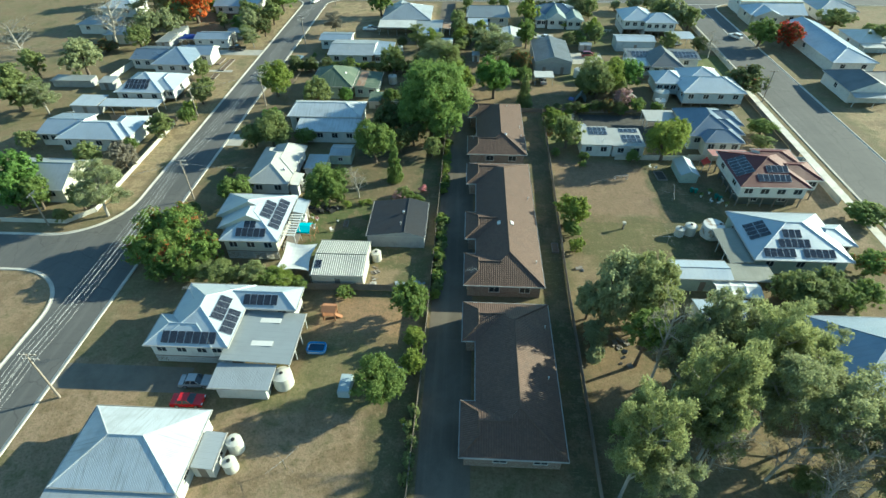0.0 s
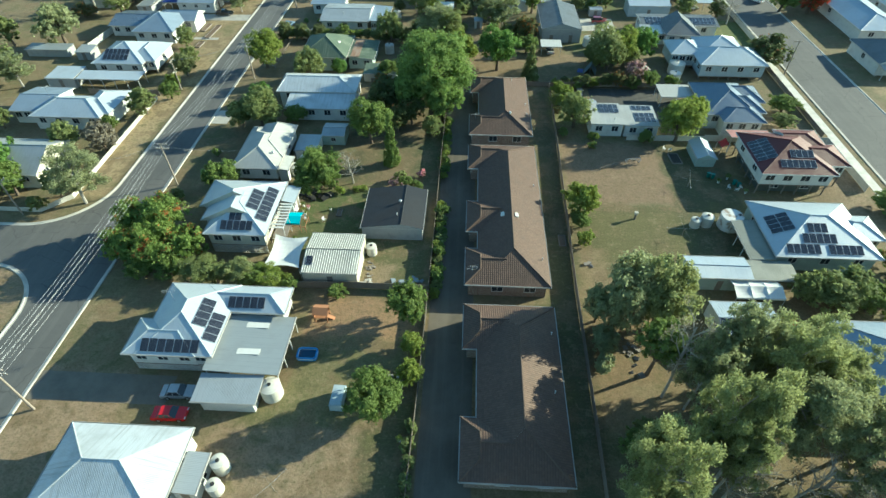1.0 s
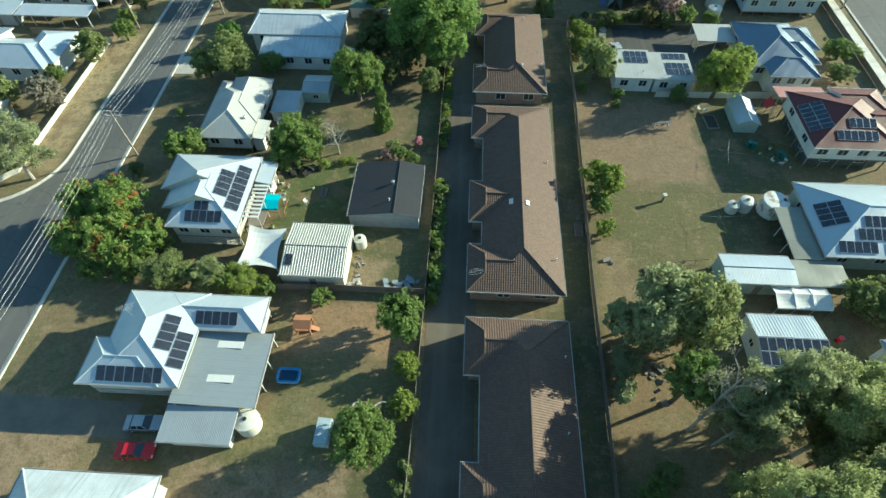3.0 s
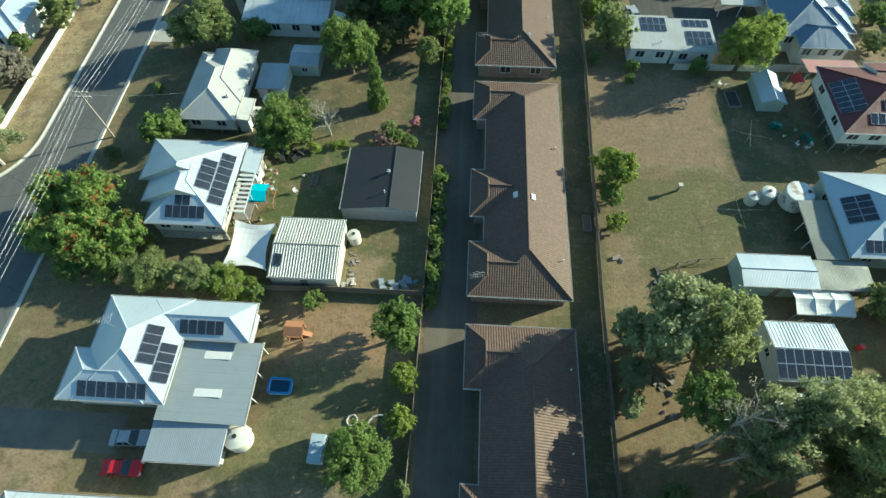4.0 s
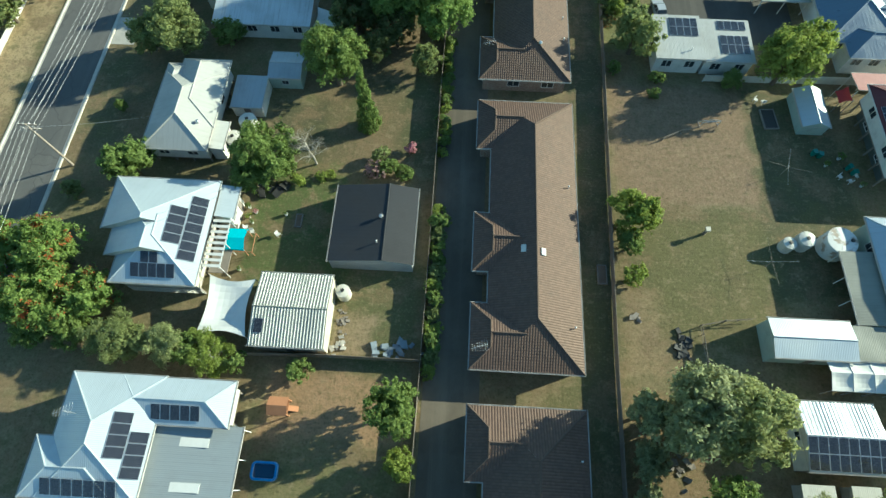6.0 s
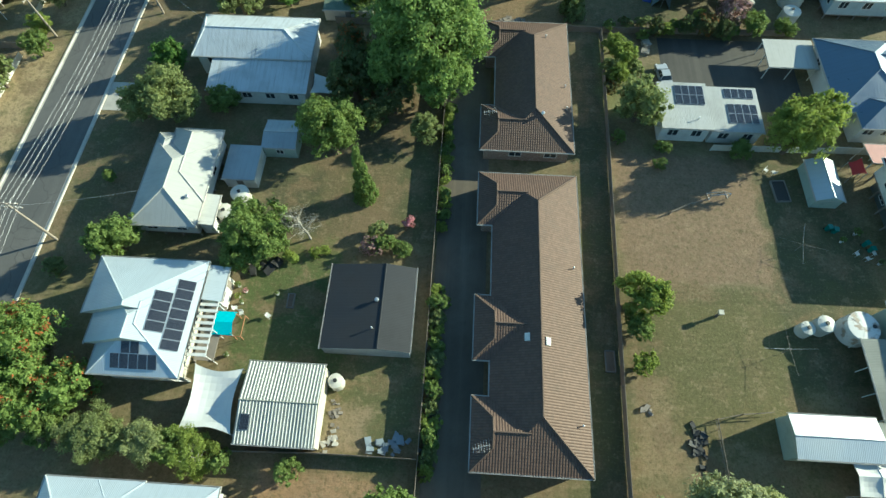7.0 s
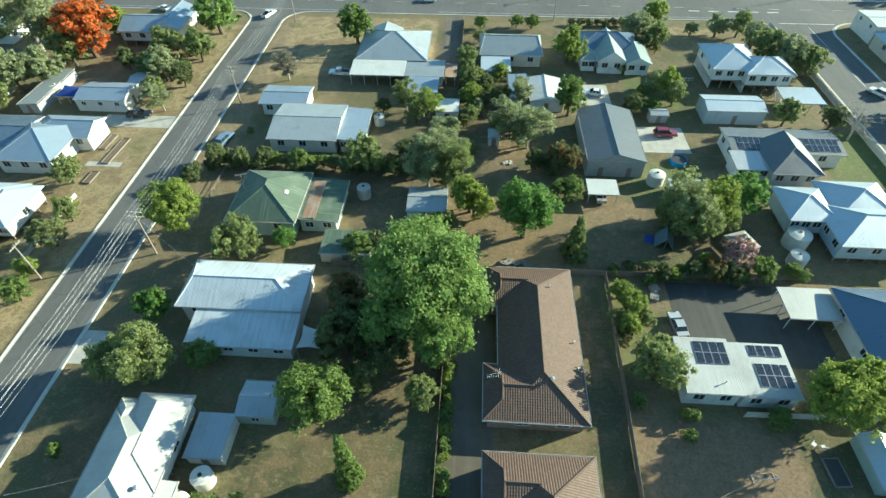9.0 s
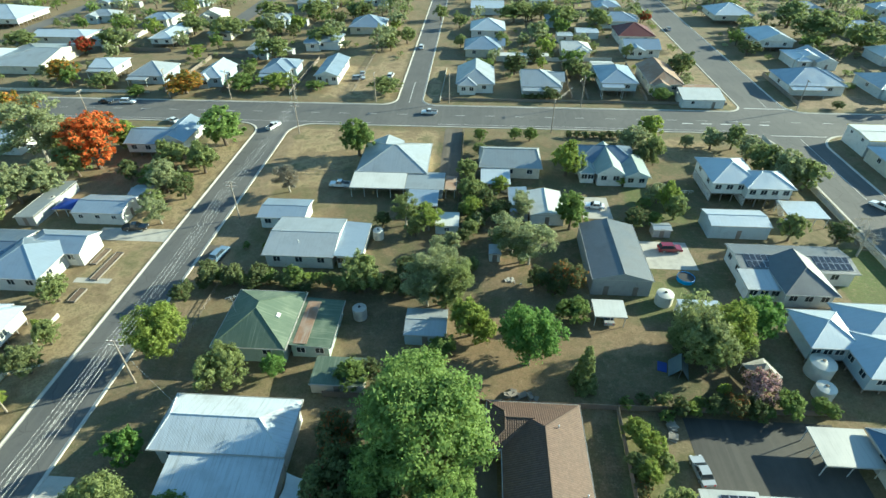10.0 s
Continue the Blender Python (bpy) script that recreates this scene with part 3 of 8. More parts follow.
    for x, y, hw, hh, col, k in ((28.5, 94.0, 9.5, 9.5, (0.245, 0.158, 0.098), 0.75), (29.5, 74.0, 7.0, 8.0, (0.138, 0.122, 0.046), 0.6), (-14.5, 56.5, 8.0, 3.6, (0.33, 0.20, 0.11), 0.65), (-13.6, 64.8, 2.6, 2.6, (0.30, 0.215, 0.135), 0.75), (72.0, 160.0, 7.0, 10.0, (0.105, 0.145, 0.034), 0.8), (21.0, 119.0, 3.2, 8.0, (0.155, 0.175, 0.058), 0.7), (33.0, 153.0, 6.0, 5.5, (0.105, 0.135, 0.036), 0.7), (38.0, 185.0, 6.0, 7.0, (0.105, 0.140, 0.036), 0.7), (6.0, 138.0, 12.0, 8.0, (0.225, 0.148, 0.082), 0.5)):
        c = mix(nt, zone(x, y, hw, hh, k), c, col)
    blot = noise_tex(nt, p, 0.62, 5, 0.7)
    c = mix(nt, span(nt, blot, 0.54, 0.66, 0.0, 0.5), c, (0.110, 0.096, 0.042))
    c = mix(nt, span(nt, blot, 0.46, 0.33, 0.0, 0.45), c, (0.315, 0.232, 0.138))
    drag = noise_tex(nt, world_pos(nt, (0.35, 2.6, 1.0)), 1.0, 4, 0.65)
    c = mix(nt, span(nt, drag, 0.55, 0.72, 0.0, 0.35), c, (0.300, 0.222, 0.132))
    c = mix(nt, span(nt, fine, 0.48, 0.68, 0.0, 0.5), c, (0.098, 0.093, 0.035))
    c = mix(nt, span(nt, fine, 0.42, 0.28, 0.0, 0.5), c, (0.335, 0.251, 0.148))
    c = mix(nt, span(nt, grit, 0.50, 0.64, 0.0, 0.58), c, (0.069, 0.059, 0.025))
    c = mix(nt, span(nt, grit, 0.45, 0.31, 0.0, 0.5), c, (0.325, 0.261, 0.157))
    c = mix(nt, span(nt, tiny, 0.45, 0.75, 0.0, 0.32), c, (0.059, 0.054, 0.025))
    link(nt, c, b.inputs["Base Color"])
    bump(nt, b, maths(nt, "ADD", tiny, maths(nt, "MULTIPLY", fine, 1.5)), 0.7, 0.06)
    return m


mb = Mesh()
R_ = 2500.0
mb.face([(-R_, -R_, 0), (R_, -R_, 0), (R_, R_, 0), (-R_, R_, 0)])
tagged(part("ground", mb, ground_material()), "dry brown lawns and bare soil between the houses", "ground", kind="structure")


def arc(cx, cy, r, a0, a1, n=10):
    return [(cx + r * math.cos(radians(a0 + (a1 - a0) * i / n)), cy + r * math.sin(radians(a0 + (a1 - a0) * i / n))) for i in range(n + 1)]


XA0, XA1, YB0, YB1, XC0, XC1, YD0, YD1, XE0, XE1 = -66.0, -57.0, 64.3, 73.8, 79.2, 92.6, 225.0, 241.0, -28.3, -20.2
ZR = 0.012
CORNERS = {  # corner of two road edges, and the kerb's arc that rounds it
    "ab_south": ((XA0, YB0), arc(XA0 - 11, YB0 - 11, 11, 0, 90)), "ab_north": ((XA0, YB1), arc(XA0 - 12, YB1 + 12, 12, 0, -90)),
    "ad_west": ((XA0, YD0), arc(XA0 - 7, YD0 - 7, 7, 0, 90)), "ad_east": ((XA1, YD0), arc(XA1 + 7, YD0 - 7, 7, 180, 90)),
    "de_west": ((XE0, YD1), arc(XE0 - 5, YD1 + 5, 5, 0, -90)), "de_east": ((XE1, YD1), arc(XE1 + 5, YD1 + 5, 5, 180, 270)),
    "cd_west": ((XC0, YD1), arc(XC0 - 5, YD1 + 5, 5, 0, -90)), "cd_east": ((XC1, YD1), arc(XC1 + 6, YD1 + 6, 6, 180, 270)),
    "dc_west": ((XC0, YD0), arc(XC0 - 7, YD0 - 7, 7, 0, 90)), "dc_east": ((XC1, YD0), arc(XC1 + 9, YD0 - 9, 9, 180, 90))}


def road(name, label, x0, x1, y0, y1, corners=(), z=ZR):
    mb = Mesh()
    mb.face([(x0, y0, z), (x1, y0, z), (x1, y1, z), (x0, y1, z)])
    for k in corners:
        c, pts = CORNERS[k]
        for a, b in zip(pts, pts[1:]):
            tri = [(*c, z), (*a, z), (*b, z)]
            if (a[0] - c[0]) * (b[1] - c[1]) - (a[1] - c[1]) * (b[0] - c[0]) < 0:
                tri.reverse()
            mb.face(tri)
    tagged(part(name, mb, M["asphalt"]), label, "road", kind="structure")


road("road_1", "grey asphalt residential street with concrete kerbs", XA0, XA1, -150, YD0, ("ab_south", "ab_north", "ad_west", "ad_east"))
road("road_2", "grey asphalt side street joining the residential street", -500, XA0, YB0, YB1)
road("road_3", "grey asphalt main road with white markings", -900, 900, YD0, YD1, ("de_west", "de_east", "cd_west", "cd_east", "dc_west", "dc_east"))
road("road_4", "wide grey asphalt street beside a pale footpath", XC0, XC1, -150, YD0)
road("road_5", "asphalt street running on beyond the main road", XE0, XE1, YD1, 900)
road("road_7", "pale asphalt street among distant gardens", -121.0, -112.5, 326, 700)
road("road_8", "pale asphalt street among distant gardens", -211.0, -203.0, 312, 700)
road("road_6", "asphalt street running on past the corner house", XC0, XC1, YD1, 900)


def kerb(path, side, w=0.55, h=0.13):
    """A raised concrete kerb and channel along a polyline; side: to which hand it lies."""
    mb = Mesh()
    pts = [Vector((x, y, 0)) for x, y in path]
    offs = []
    for i, p in enumerate(pts):
        a, b = pts[max(i - 1, 0)], pts[min(i + 1, len(pts) - 1)]
        d = (b - a).normalized()
        offs.append(Vector((-d.y, d.x, 0)) * side)
    prof = ((-0.30, ZR + 0.004), (0.0, 0.035), (0.06, h), (w - 0.25, h), (w - 0.2, 0.0))
    for i in range(len(pts) - 1):
        for (u0, z0), (u1, z1) in zip(prof, prof[1:]):
            q = [pts[i] + offs[i] * u0, pts[i + 1] + offs[i + 1] * u0, pts[i + 1] + offs[i + 1] * u1, pts[i] + offs[i] * u1]
            q = [v + Vector((0, 0, z)) for v, z in zip(q, (z0, z0, z1, z1))]
            mb.face(q if side < 0 else q[::-1])
    ob = part("kerb", mb, M["kerb"])
    tagged(ob, "pale concrete kerb and channel beside the road", "kerb", kind="structure")


kerb([(XA0, -120)] + CORNERS["ab_south"][1] + [(-300, YB0)], 1)
kerb([(-300, YB1)] + CORNERS["ab_north"][1][::-1] + CORNERS["ad_west"][1] + [(-400, YD0)], 1)
kerb([(XA1, -120)] + CORNERS["ad_east"][1] + CORNERS["dc_west"][1][::-1] + [(XC0, -120)], -1)
kerb([(XC1, -120)] + CORNERS["dc_east"][1] + [(400, YD0)], -1)
kerb([(-400, YD1)] + CORNERS["de_west"][1][::-1] + [(XE0, 600)], 1)
kerb([(XE1, 600)] + CORNERS["de_east"][1] + CORNERS["cd_west"][1][::-1] + [(XC0, 600)], 1)
kerb([(XC1, 600)] + CORNERS["cd_east"][1] + [(400, YD1)], 1)


def road_lines():
    mb = Mesh()
    z = ZR + 0.006
    def bar(x0, x1, y0, y1):
        mb.face([(x0, y0, z), (x1, y0, z), (x1, y1, z), (x0, y1, z)])
    for i in range(-30, 40):
        bar(i * 9.0, i * 9.0 + 3.0, 233.4, 233.55)
    for i in range(5):
        bar(58 + i * 5.5, 61 + i * 5.5, 231.0, 231.5)
    bar(-250, -34, 226.6, 226.72), bar(-14, 74, 226.6, 226.72), bar(80.5, 95.5, 223.8, 224.1)
    bar(80.6, 95, 243.6, 244.0), bar(-24.4, -24.2, 243, 262), bar(87.6, 87.75, 243, 252), bar(87.6, 87.75, 190, 222)
    tagged(part("road_marking", mb, M["line"]), "worn white lane markings on the asphalt", "road marking", kind="structure")


road_lines()
# driveways, paths, paved yards
rect(-5.0, 1.5, 10, 128.5, 0.02, "driveway", "drive", "long bitumen driveway beside the brick units", "driveway")
rect(28.0, 48.5, 113.0, 127.5, 0.018, "pavement", "tar", "dark sealed yard behind the flat-roofed house", "paved yard")
rect(75.7, 77.5, 60, 146, 0.03, "footpath", "path", "pale concrete footpath along the street", "footpath")
rect(29.5, 41.0, 161.5, 170.5, 0.022, "driveway", "concrete", "pale concrete parking slab beside the grey shed", "driveway")
rect(21.5, 28.0, 178.5, 187.5, 0.022, "driveway", "concrete", "pale concrete slab behind the shed", "driveway")
rect(-61.0 + 4.3, -52.0, 159.0, 164.0, 0.02, "driveway", "drive", "sealed driveway crossing the verge", "driveway")
rect(-56.8, -53.0, 108.0, 113.5, 0.02, "driveway", "concrete", "concrete driveway crossing the verge", "driveway")
rect(-56.8, -38.0, 40.9, 45.2, 0.018, "driveway", "gravel", "gravelly driveway with parked cars", "driveway")
rect(-11.5, -6.5, 195.0, 224.0, 0.02, "driveway", "drive", "dark bitumen driveway between two houses", "driveway")
rect(-82.0, -66.4, 164.5, 169.0, 0.02, "driveway", "concrete", "pale gravel driveway beside the white cottage", "driveway")
rect(-77.5, -70.5, 151.0, 152.4, 0.02, "path", "concrete", "pale concrete path to the house", "path")


# ---- buildings ----
class Roof:
    """One roof body: eave rectangle in the plan, eave height, pitch, ridge axis, share of hip at each end (1 hip, 0 gable)."""

    def __init__(self, x0, x1, y0, y1, ze, pitch=22.0, axis="y", lo=1.0, hi=1.0, kind="ridge", fall="S", rise=0.4):
        self.x0, self.x1, self.y0, self.y1, self.ze, self.kind = x0, x1, y0, y1, ze, kind
        self.axis, self.lo, self.hi, self.fall, self.rise = axis, lo, hi, fall, rise
        self.t = math.tan(radians(pitch))
        self.d = 2.3
        if kind in ("ridge", "dutch"):
            run = ((x1 - x0) if axis == "y" else (y1 - y0)) / 2
            length = (y1 - y0) if axis == "y" else (x1 - x0)
            self.run, self.zr = run, ze + run * self.t
            ilo, ihi = run * lo, run * hi
            if ilo + ihi > length - 0.2:
                k = (length - 0.2) / (ilo + ihi)
                ilo, ihi = ilo * k, ihi * k
            if axis == "y":
                xm = (x0 + x1) / 2
                self.ra, self.rb = (xm, y0 + ilo, self.zr), (xm, y1 - ihi, self.zr)
            else:
                ym = (y0 + y1) / 2
                self.ra, self.rb = (x0 + ilo, ym, self.zr), (x1 - ihi, ym, self.zr)

    def tops(self):
        x0, x1, y0, y1, z = self.x0, self.x1, self.y0, self.y1, self.ze
        sw, se, ne, nw = (x0, y0, z), (x1, y0, z), (x1, y1, z), (x0, y1, z)
        if self.kind == "fall":
            r = self.rise
            dz = {"S": (0, 0, r, r), "N": (r, r, 0, 0), "W": (0, r, r, 0), "E": (r, 0, 0, r)}[self.fall]
            return {self.fall: [(p[0], p[1], p[2] + d) for p, d in zip((sw, se, ne, nw), dz)]}
        a, b = self.ra, self.rb
        if self.kind == "dutch":
            d, ym, zr = self.d, (y0 + y1) / 2, self.zr
            zd = z + d * self.t
            p0, p1, pt = (x0 + d, y0 + d, zd), (x0 + d, y1 - d, zd), (x0 + d, ym, zr)
            return {"W": [nw, sw, p0, p1], "gablet": [p1, p0, pt], "S": [sw, se, (x1, ym, zr), pt, p0], "N": [ne, nw, p1, pt, (x1, ym, zr)], "E": [se, ne, (x1, ym, zr)]}
        if self.axis == "y":
            return {"W": [nw, sw, a, b], "E": [se, ne, b, a], "S": [sw, se, a], "N": [ne, nw, b]}
        return {"S": [sw, se, b, a], "N": [ne, nw, a, b], "W": [nw, sw, a], "E": [se, ne, b]}

    def gable(self, side):
        if self.kind == "dutch":
            return side in ("gablet", "E")
        ends = {"y": {"S": self.lo, "N": self.hi}, "x": {"W": self.lo, "E": self.hi}}[self.axis]
        return self.kind == "ridge" and side in ends and ends[side] < 0.02

    def plane(self, side):
        p = [Vector(q) for q in self.tops()[side]]
        n = (p[1] - p[0]).cross(p[2] - p[0]).normalized()
        return p[0], n if n.z > 0 else -n

    def at(self, side, x, y):
        p, n = self.plane(side)
        return Vector((x, y, p.z - (n.x * (x - p.x) + n.y * (y - p.y)) / n.z)), n


def clip(poly, f):
    out = []
    for a, b in zip(poly, poly[1:] + poly[:1]):
        fa, fb = f(a), f(b)
        if fa >= 0:
            out.append(a)
        if (fa >= 0) != (fb >= 0):
            out.append(a.lerp(b, fa / (fa - fb)))
    return out


def roof_parts(house, roof, o, mat, wallmat, tiled=False, cap=None, gut="gutter", thick=0.16, hips="SENW"):
    """The roof's solid, its ridge capping and its gutters, under the house."""
    cap = cap or mat
    o = Vector((o[0], o[1], 0))
    mb, zb = Mesh(), roof.ze - thick
    tops = roof.tops()
    for side, pts in tops.items():
        pts = [Vector(p) - o for p in pts]
        gable = roof.gable(side)
        if tiled and not gable:
            n = (pts[1] - pts[0]).cross(pts[2] - pts[0]).normalized()
            h = Vector((-n.y, n.x, 0)).normalized()
            w = n.cross(h)
            if w.z < 0:
                w = -w
            v0, vmax = pts[0].dot(w), max(p.dot(w) for p in pts)
            k, step = 0, 0.34
            while v0 + k * step < vmax - 0.01:
                lo, hi = v0 + k * step, v0 + (k + 1) * step
                q = clip(clip(pts, lambda p: p.dot(w) - lo), lambda p: hi - p.dot(w))
                if len(q) > 2:
                    up = [p + n * (0.022 * (hi - p.dot(w)) / step) for p in q]
                    mb.face(up)
                    low = [(p, u) for p, u in zip(q, up) if p.dot(w) < lo + 1e-4]
                    if len(low) == 2:
                        mb.face([low[0][0], low[1][0], low[1][1], low[0][1]])
                k += 1
        else:
            mb.face(pts, 1 if gable else 0)
    if roof.kind == "fall":
        pts = [Vector(p) - o for p in list(tops.values())[0]]
        low = [p - Vector((0, 0, thick)) for p in pts]
    else:
        pts = [Vector((x, y, roof.ze)) - o for x, y in ((roof.x0, roof.y0), (roof.x1, roof.y0), (roof.x1, roof.y1), (roof.x0, roof.y1))]
        low = [Vector((p.x, p.y, zb)) for p in pts]
    for i in range(4):
        j = (i + 1) % 4
        mb.face([low[i], low[j], pts[j], pts[i]], 2)
    mb.face(low[::-1], 2)
    ob = part("roof", mb, [M[mat], M[wallmat], M[gut]], house)
    caps = Mesh()
    if roof.kind == "dutch":
        t = roof.tops()
        q = [Vector(p) - o for p in t["W"]]
        apex, far = Vector(t["gablet"][2]) - o, Vector(t["E"][2]) - o
        for p, r in ((q[0], q[3]), (q[1], q[2]), (apex, far), (q[3], apex), (q[2], apex)):
            caps.tube(p + Vector((0, 0, 0.02)), r + Vector((0, 0, 0.02)), 0.12, n=6)
        part("ridge_capping", caps, M[cap], house)
    if roof.kind == "ridge":
        a, b = Vector(roof.ra) - o, Vector(roof.rb) - o
        segs = [(a, b)]
        ends = ((a, pts[0], pts[1], "S"), (b, pts[2], pts[3], "N")) if roof.axis == "y" else ((a, pts[3], pts[0], "W"), (b, pts[1], pts[2], "E"))
        for r, c1, c2, side in ends:
            if not roof.gable(side):
                segs += [(r, c) for c in (c1, c2) if hips != "E" or c.x > a.x]
        for p, q in segs:
            if (p - q).length > 0.3:
                caps.tube(p + Vector((0, 0, 0.02)), q + Vector((0, 0, 0.02)), 0.13 if tiled else 0.085, n=6)
        part("ridge_capping", caps, M[cap], house)
    for i, side in enumerate("SENW"):
        g = Mesh()
        if roof.gable(side):
            continue
        p, q = pts[i], pts[(i + 1) % 4]
        if roof.kind == "fall" and side != roof.fall:
            continue
        d = (q - p).normalized()
        nrm = Vector((d.y, -d.x, 0))
        up = Vector((0, 0, 1))
        m0 = Matrix((( *d, 0), (*nrm, 0), (*up, 0), (0, 0, 0, 1))).transposed()
        m0.translation = p
        ln = (q - p).length
        g.box(-0.08, ln + 0.08, 0.012, 0.03, -0.15, 0.02, 0, m0)
        g.box(-0.08, ln + 0.08, 0.10, 0.13, -0.15, 0.02, 0, m0)
        g.box(-0.08, ln + 0.08, 0.03, 0.10, -0.15, -0.12, 0, m0)
        part("gutter", g, M[gut], house)
    return ob


def window_mesh(w, h):
    mb = Mesh()
    for x0, x1, z0, z1 in ((-w / 2 - 0.07, -w / 2, -0.07, h + 0.07), (w / 2, w / 2 + 0.07, -0.07, h + 0.07),
                           (-w / 2, w / 2, h, h + 0.07), (-w / 2 - 0.03, w / 2 + 0.03, -0.10, 0), (-0.03, 0.03, 0, h)):
        mb.box(x0, x1, -0.06, 0.03, z0, z1)
    return mb.data("window_frame", [M["trim"]])


def pane_mesh(w, h):
    mb = Mesh()
    mb.box(0, w / 2 - 0.03, -0.03, 0.01, 0, h)
    return mb.data("pane", [M["glass"]])


WINDOWS = {}


def window(house, m, w=1.3, h=1.15):
    """A window with its frame and two panes, in the plane y = 0 of m, looking to -y."""
    key = (w, h)
    if key not in WINDOWS:
        WINDOWS[key] = (window_mesh(w, h), pane_mesh(w, h))
    fr, pa = WINDOWS[key]
    f = part("window", fr, None, house, at=m)
    part("pane", pa, None, f, at=Matrix.Translation((-w / 2, 0, 0)))
    part("pane", pa, None, f, at=Matrix.Translation((0.03, 0, 0)))


def door(house, m, w=0.9, h=2.05):
    mb = Mesh()
    mb.box(-w / 2, w / 2, -0.05, 0.02, 0, h)
    mb.box(-w / 2 + 0.12, w / 2 - 0.12, -0.07, -0.05, 0.15, 0.9)
    mb.box(-w / 2 + 0.12, w / 2 - 0.12, -0.07, -0.05, 1.05, h - 0.15)
    part("door", mb, M["stump"], house, at=m)


def wall_parts(house, o, x0, x1, y0, y1, z0, z1, mat, win="", size=(1.3, 1.15), thick=0.14):
    """Four walls with thickness under a roof; win: a letter for each window in the wall on that side, a small letter for a door."""
    ox, oy = o
    x0, x1, y0, y1 = x0 - ox, x1 - ox, y0 - oy, y1 - oy
    for a, b, c, d in ((x0, x1, y0, y0 + thick), (x0, x1, y1 - thick, y1), (x0, x0 + thick, y0 + thick, y1 - thick), (x1 - thick, x1, y0 + thick, y1 - thick)):
        mb = Mesh()
        mb.box(a, b, c, d, z0, z1)
        part("wall", mb, M[mat], house)
    sides = {"S": ((x0, y0), (x1, y0), 0), "E": ((x1, y0), (x1, y1), 90), "N": ((x1, y1), (x0, y1), 180), "W": ((x0, y1), (x0, y0), 270)}
    for s, (p, q, turn) in sides.items():
        marks = [c for c in win if c.upper() == s]
        for i, c in enumerate(marks):
            k = (i + 0.5) / len(marks)
            at = (p[0] + (q[0] - p[0]) * k, p[1] + (q[1] - p[1]) * k)
            if c.isupper():
                window(house, pose(at[0], at[1], z1 - 0.45 - size[1], 0, 0, turn), *size)
            else:
                door(house, pose(at[0], at[1], z0 + 0.02, 0, 0, turn))


def stumps(house, o, x0, x1, y0, y1, z, step=2.6, slats=""):
    """Posts under a raised floor, the floor's slab, and open slats between the posts on the sides named."""
    ox, oy = o
    x0, x1, y0, y1 = x0 - ox, x1 - ox, y0 - oy, y1 - oy
    nx, ny = max(2, round((x1 - x0) / step) + 1), max(2, round((y1 - y0) / step) + 1)
    pm = Mesh()
    pm.box(-0.09, 0.09, -0.09, 0.09, 0, z - 0.2)
    pm = pm.data("stump", [M["stump"]])
    for i in range(nx):
        for j in range(ny):
            part("stump", pm, None, house, at=Matrix.Translation((x0 + 0.2 + (x1 - x0 - 0.4) * i / (nx - 1), y0 + 0.2 + (y1 - y0 - 0.4) * j / (ny - 1), 0)))
    mb = Mesh()
    mb.box(x0, x1, y0, y1, z - 0.2, z)
    part("floor_deck", mb, M["stump"], house)
    for s in slats:
        mb = Mesh()
        a, b = (x0, x1) if s in "SN" else (y0, y1)
        u = a
        while u < b:
            if s in "SN":
                y = y0 if s == "S" else y1 - 0.04
                mb.box(u, u + 0.1, y, y + 0.04, 0.05, z - 0.22)
            else:
                x = x0 if s == "W" else x1 - 0.04
                mb.box(x, x + 0.04, u, u + 0.1, 0.05, z - 0.22)
            u += 0.2
        for z in (0.05, z - 0.30):
            if s in "SN":
                mb.box(x0, x1, y, y + 0.05, z, z + 0.08)
            else:
                mb.box(x, x + 0.05, y0, y1, z, z + 0.08)
        part("batten_screen", mb, M["trim"], house)


def house(name, label, roofs, roofmat, wallmat, category="house", floor=0.4, over=0.5, win="SSEEWNN", tiled=False, cap=None, gut="gutter", walls=True, slats="", group="", size=(1.3, 1.15), hips="SENW"):
    r0 = roofs[0]
    o = ((r0.x0 + r0.x1) / 2, (r0.y0 + r0.y1) / 2)
    h = thing(name, o[0], o[1], label, category, group=group)
    h["ox"], h["oy"] = o
    mats = roofmat if isinstance(roofmat, (list, tuple)) else [roofmat] * len(roofs)
    for i, r in enumerate(roofs):
        roof_parts(h, r, o, mats[i], wallmat, tiled, cap, gut, hips=hips)
        if walls:
            b = over + 0.012 * i
            top = r.ze - 0.17
            if floor > 0.9:
                stumps(h, o, r.x0 + b, r.x1 - b, r.y0 + b, r.y1 - b, floor, slats=slats)
            wall_parts(h, o, r.x0 + b, r.x1 - b, r.y0 + b, r.y1 - b, floor if floor > 0.9 else 0.0, top, wallmat, win if i == 0 else win[: max(1, len(win) // 2)], size)
    return h


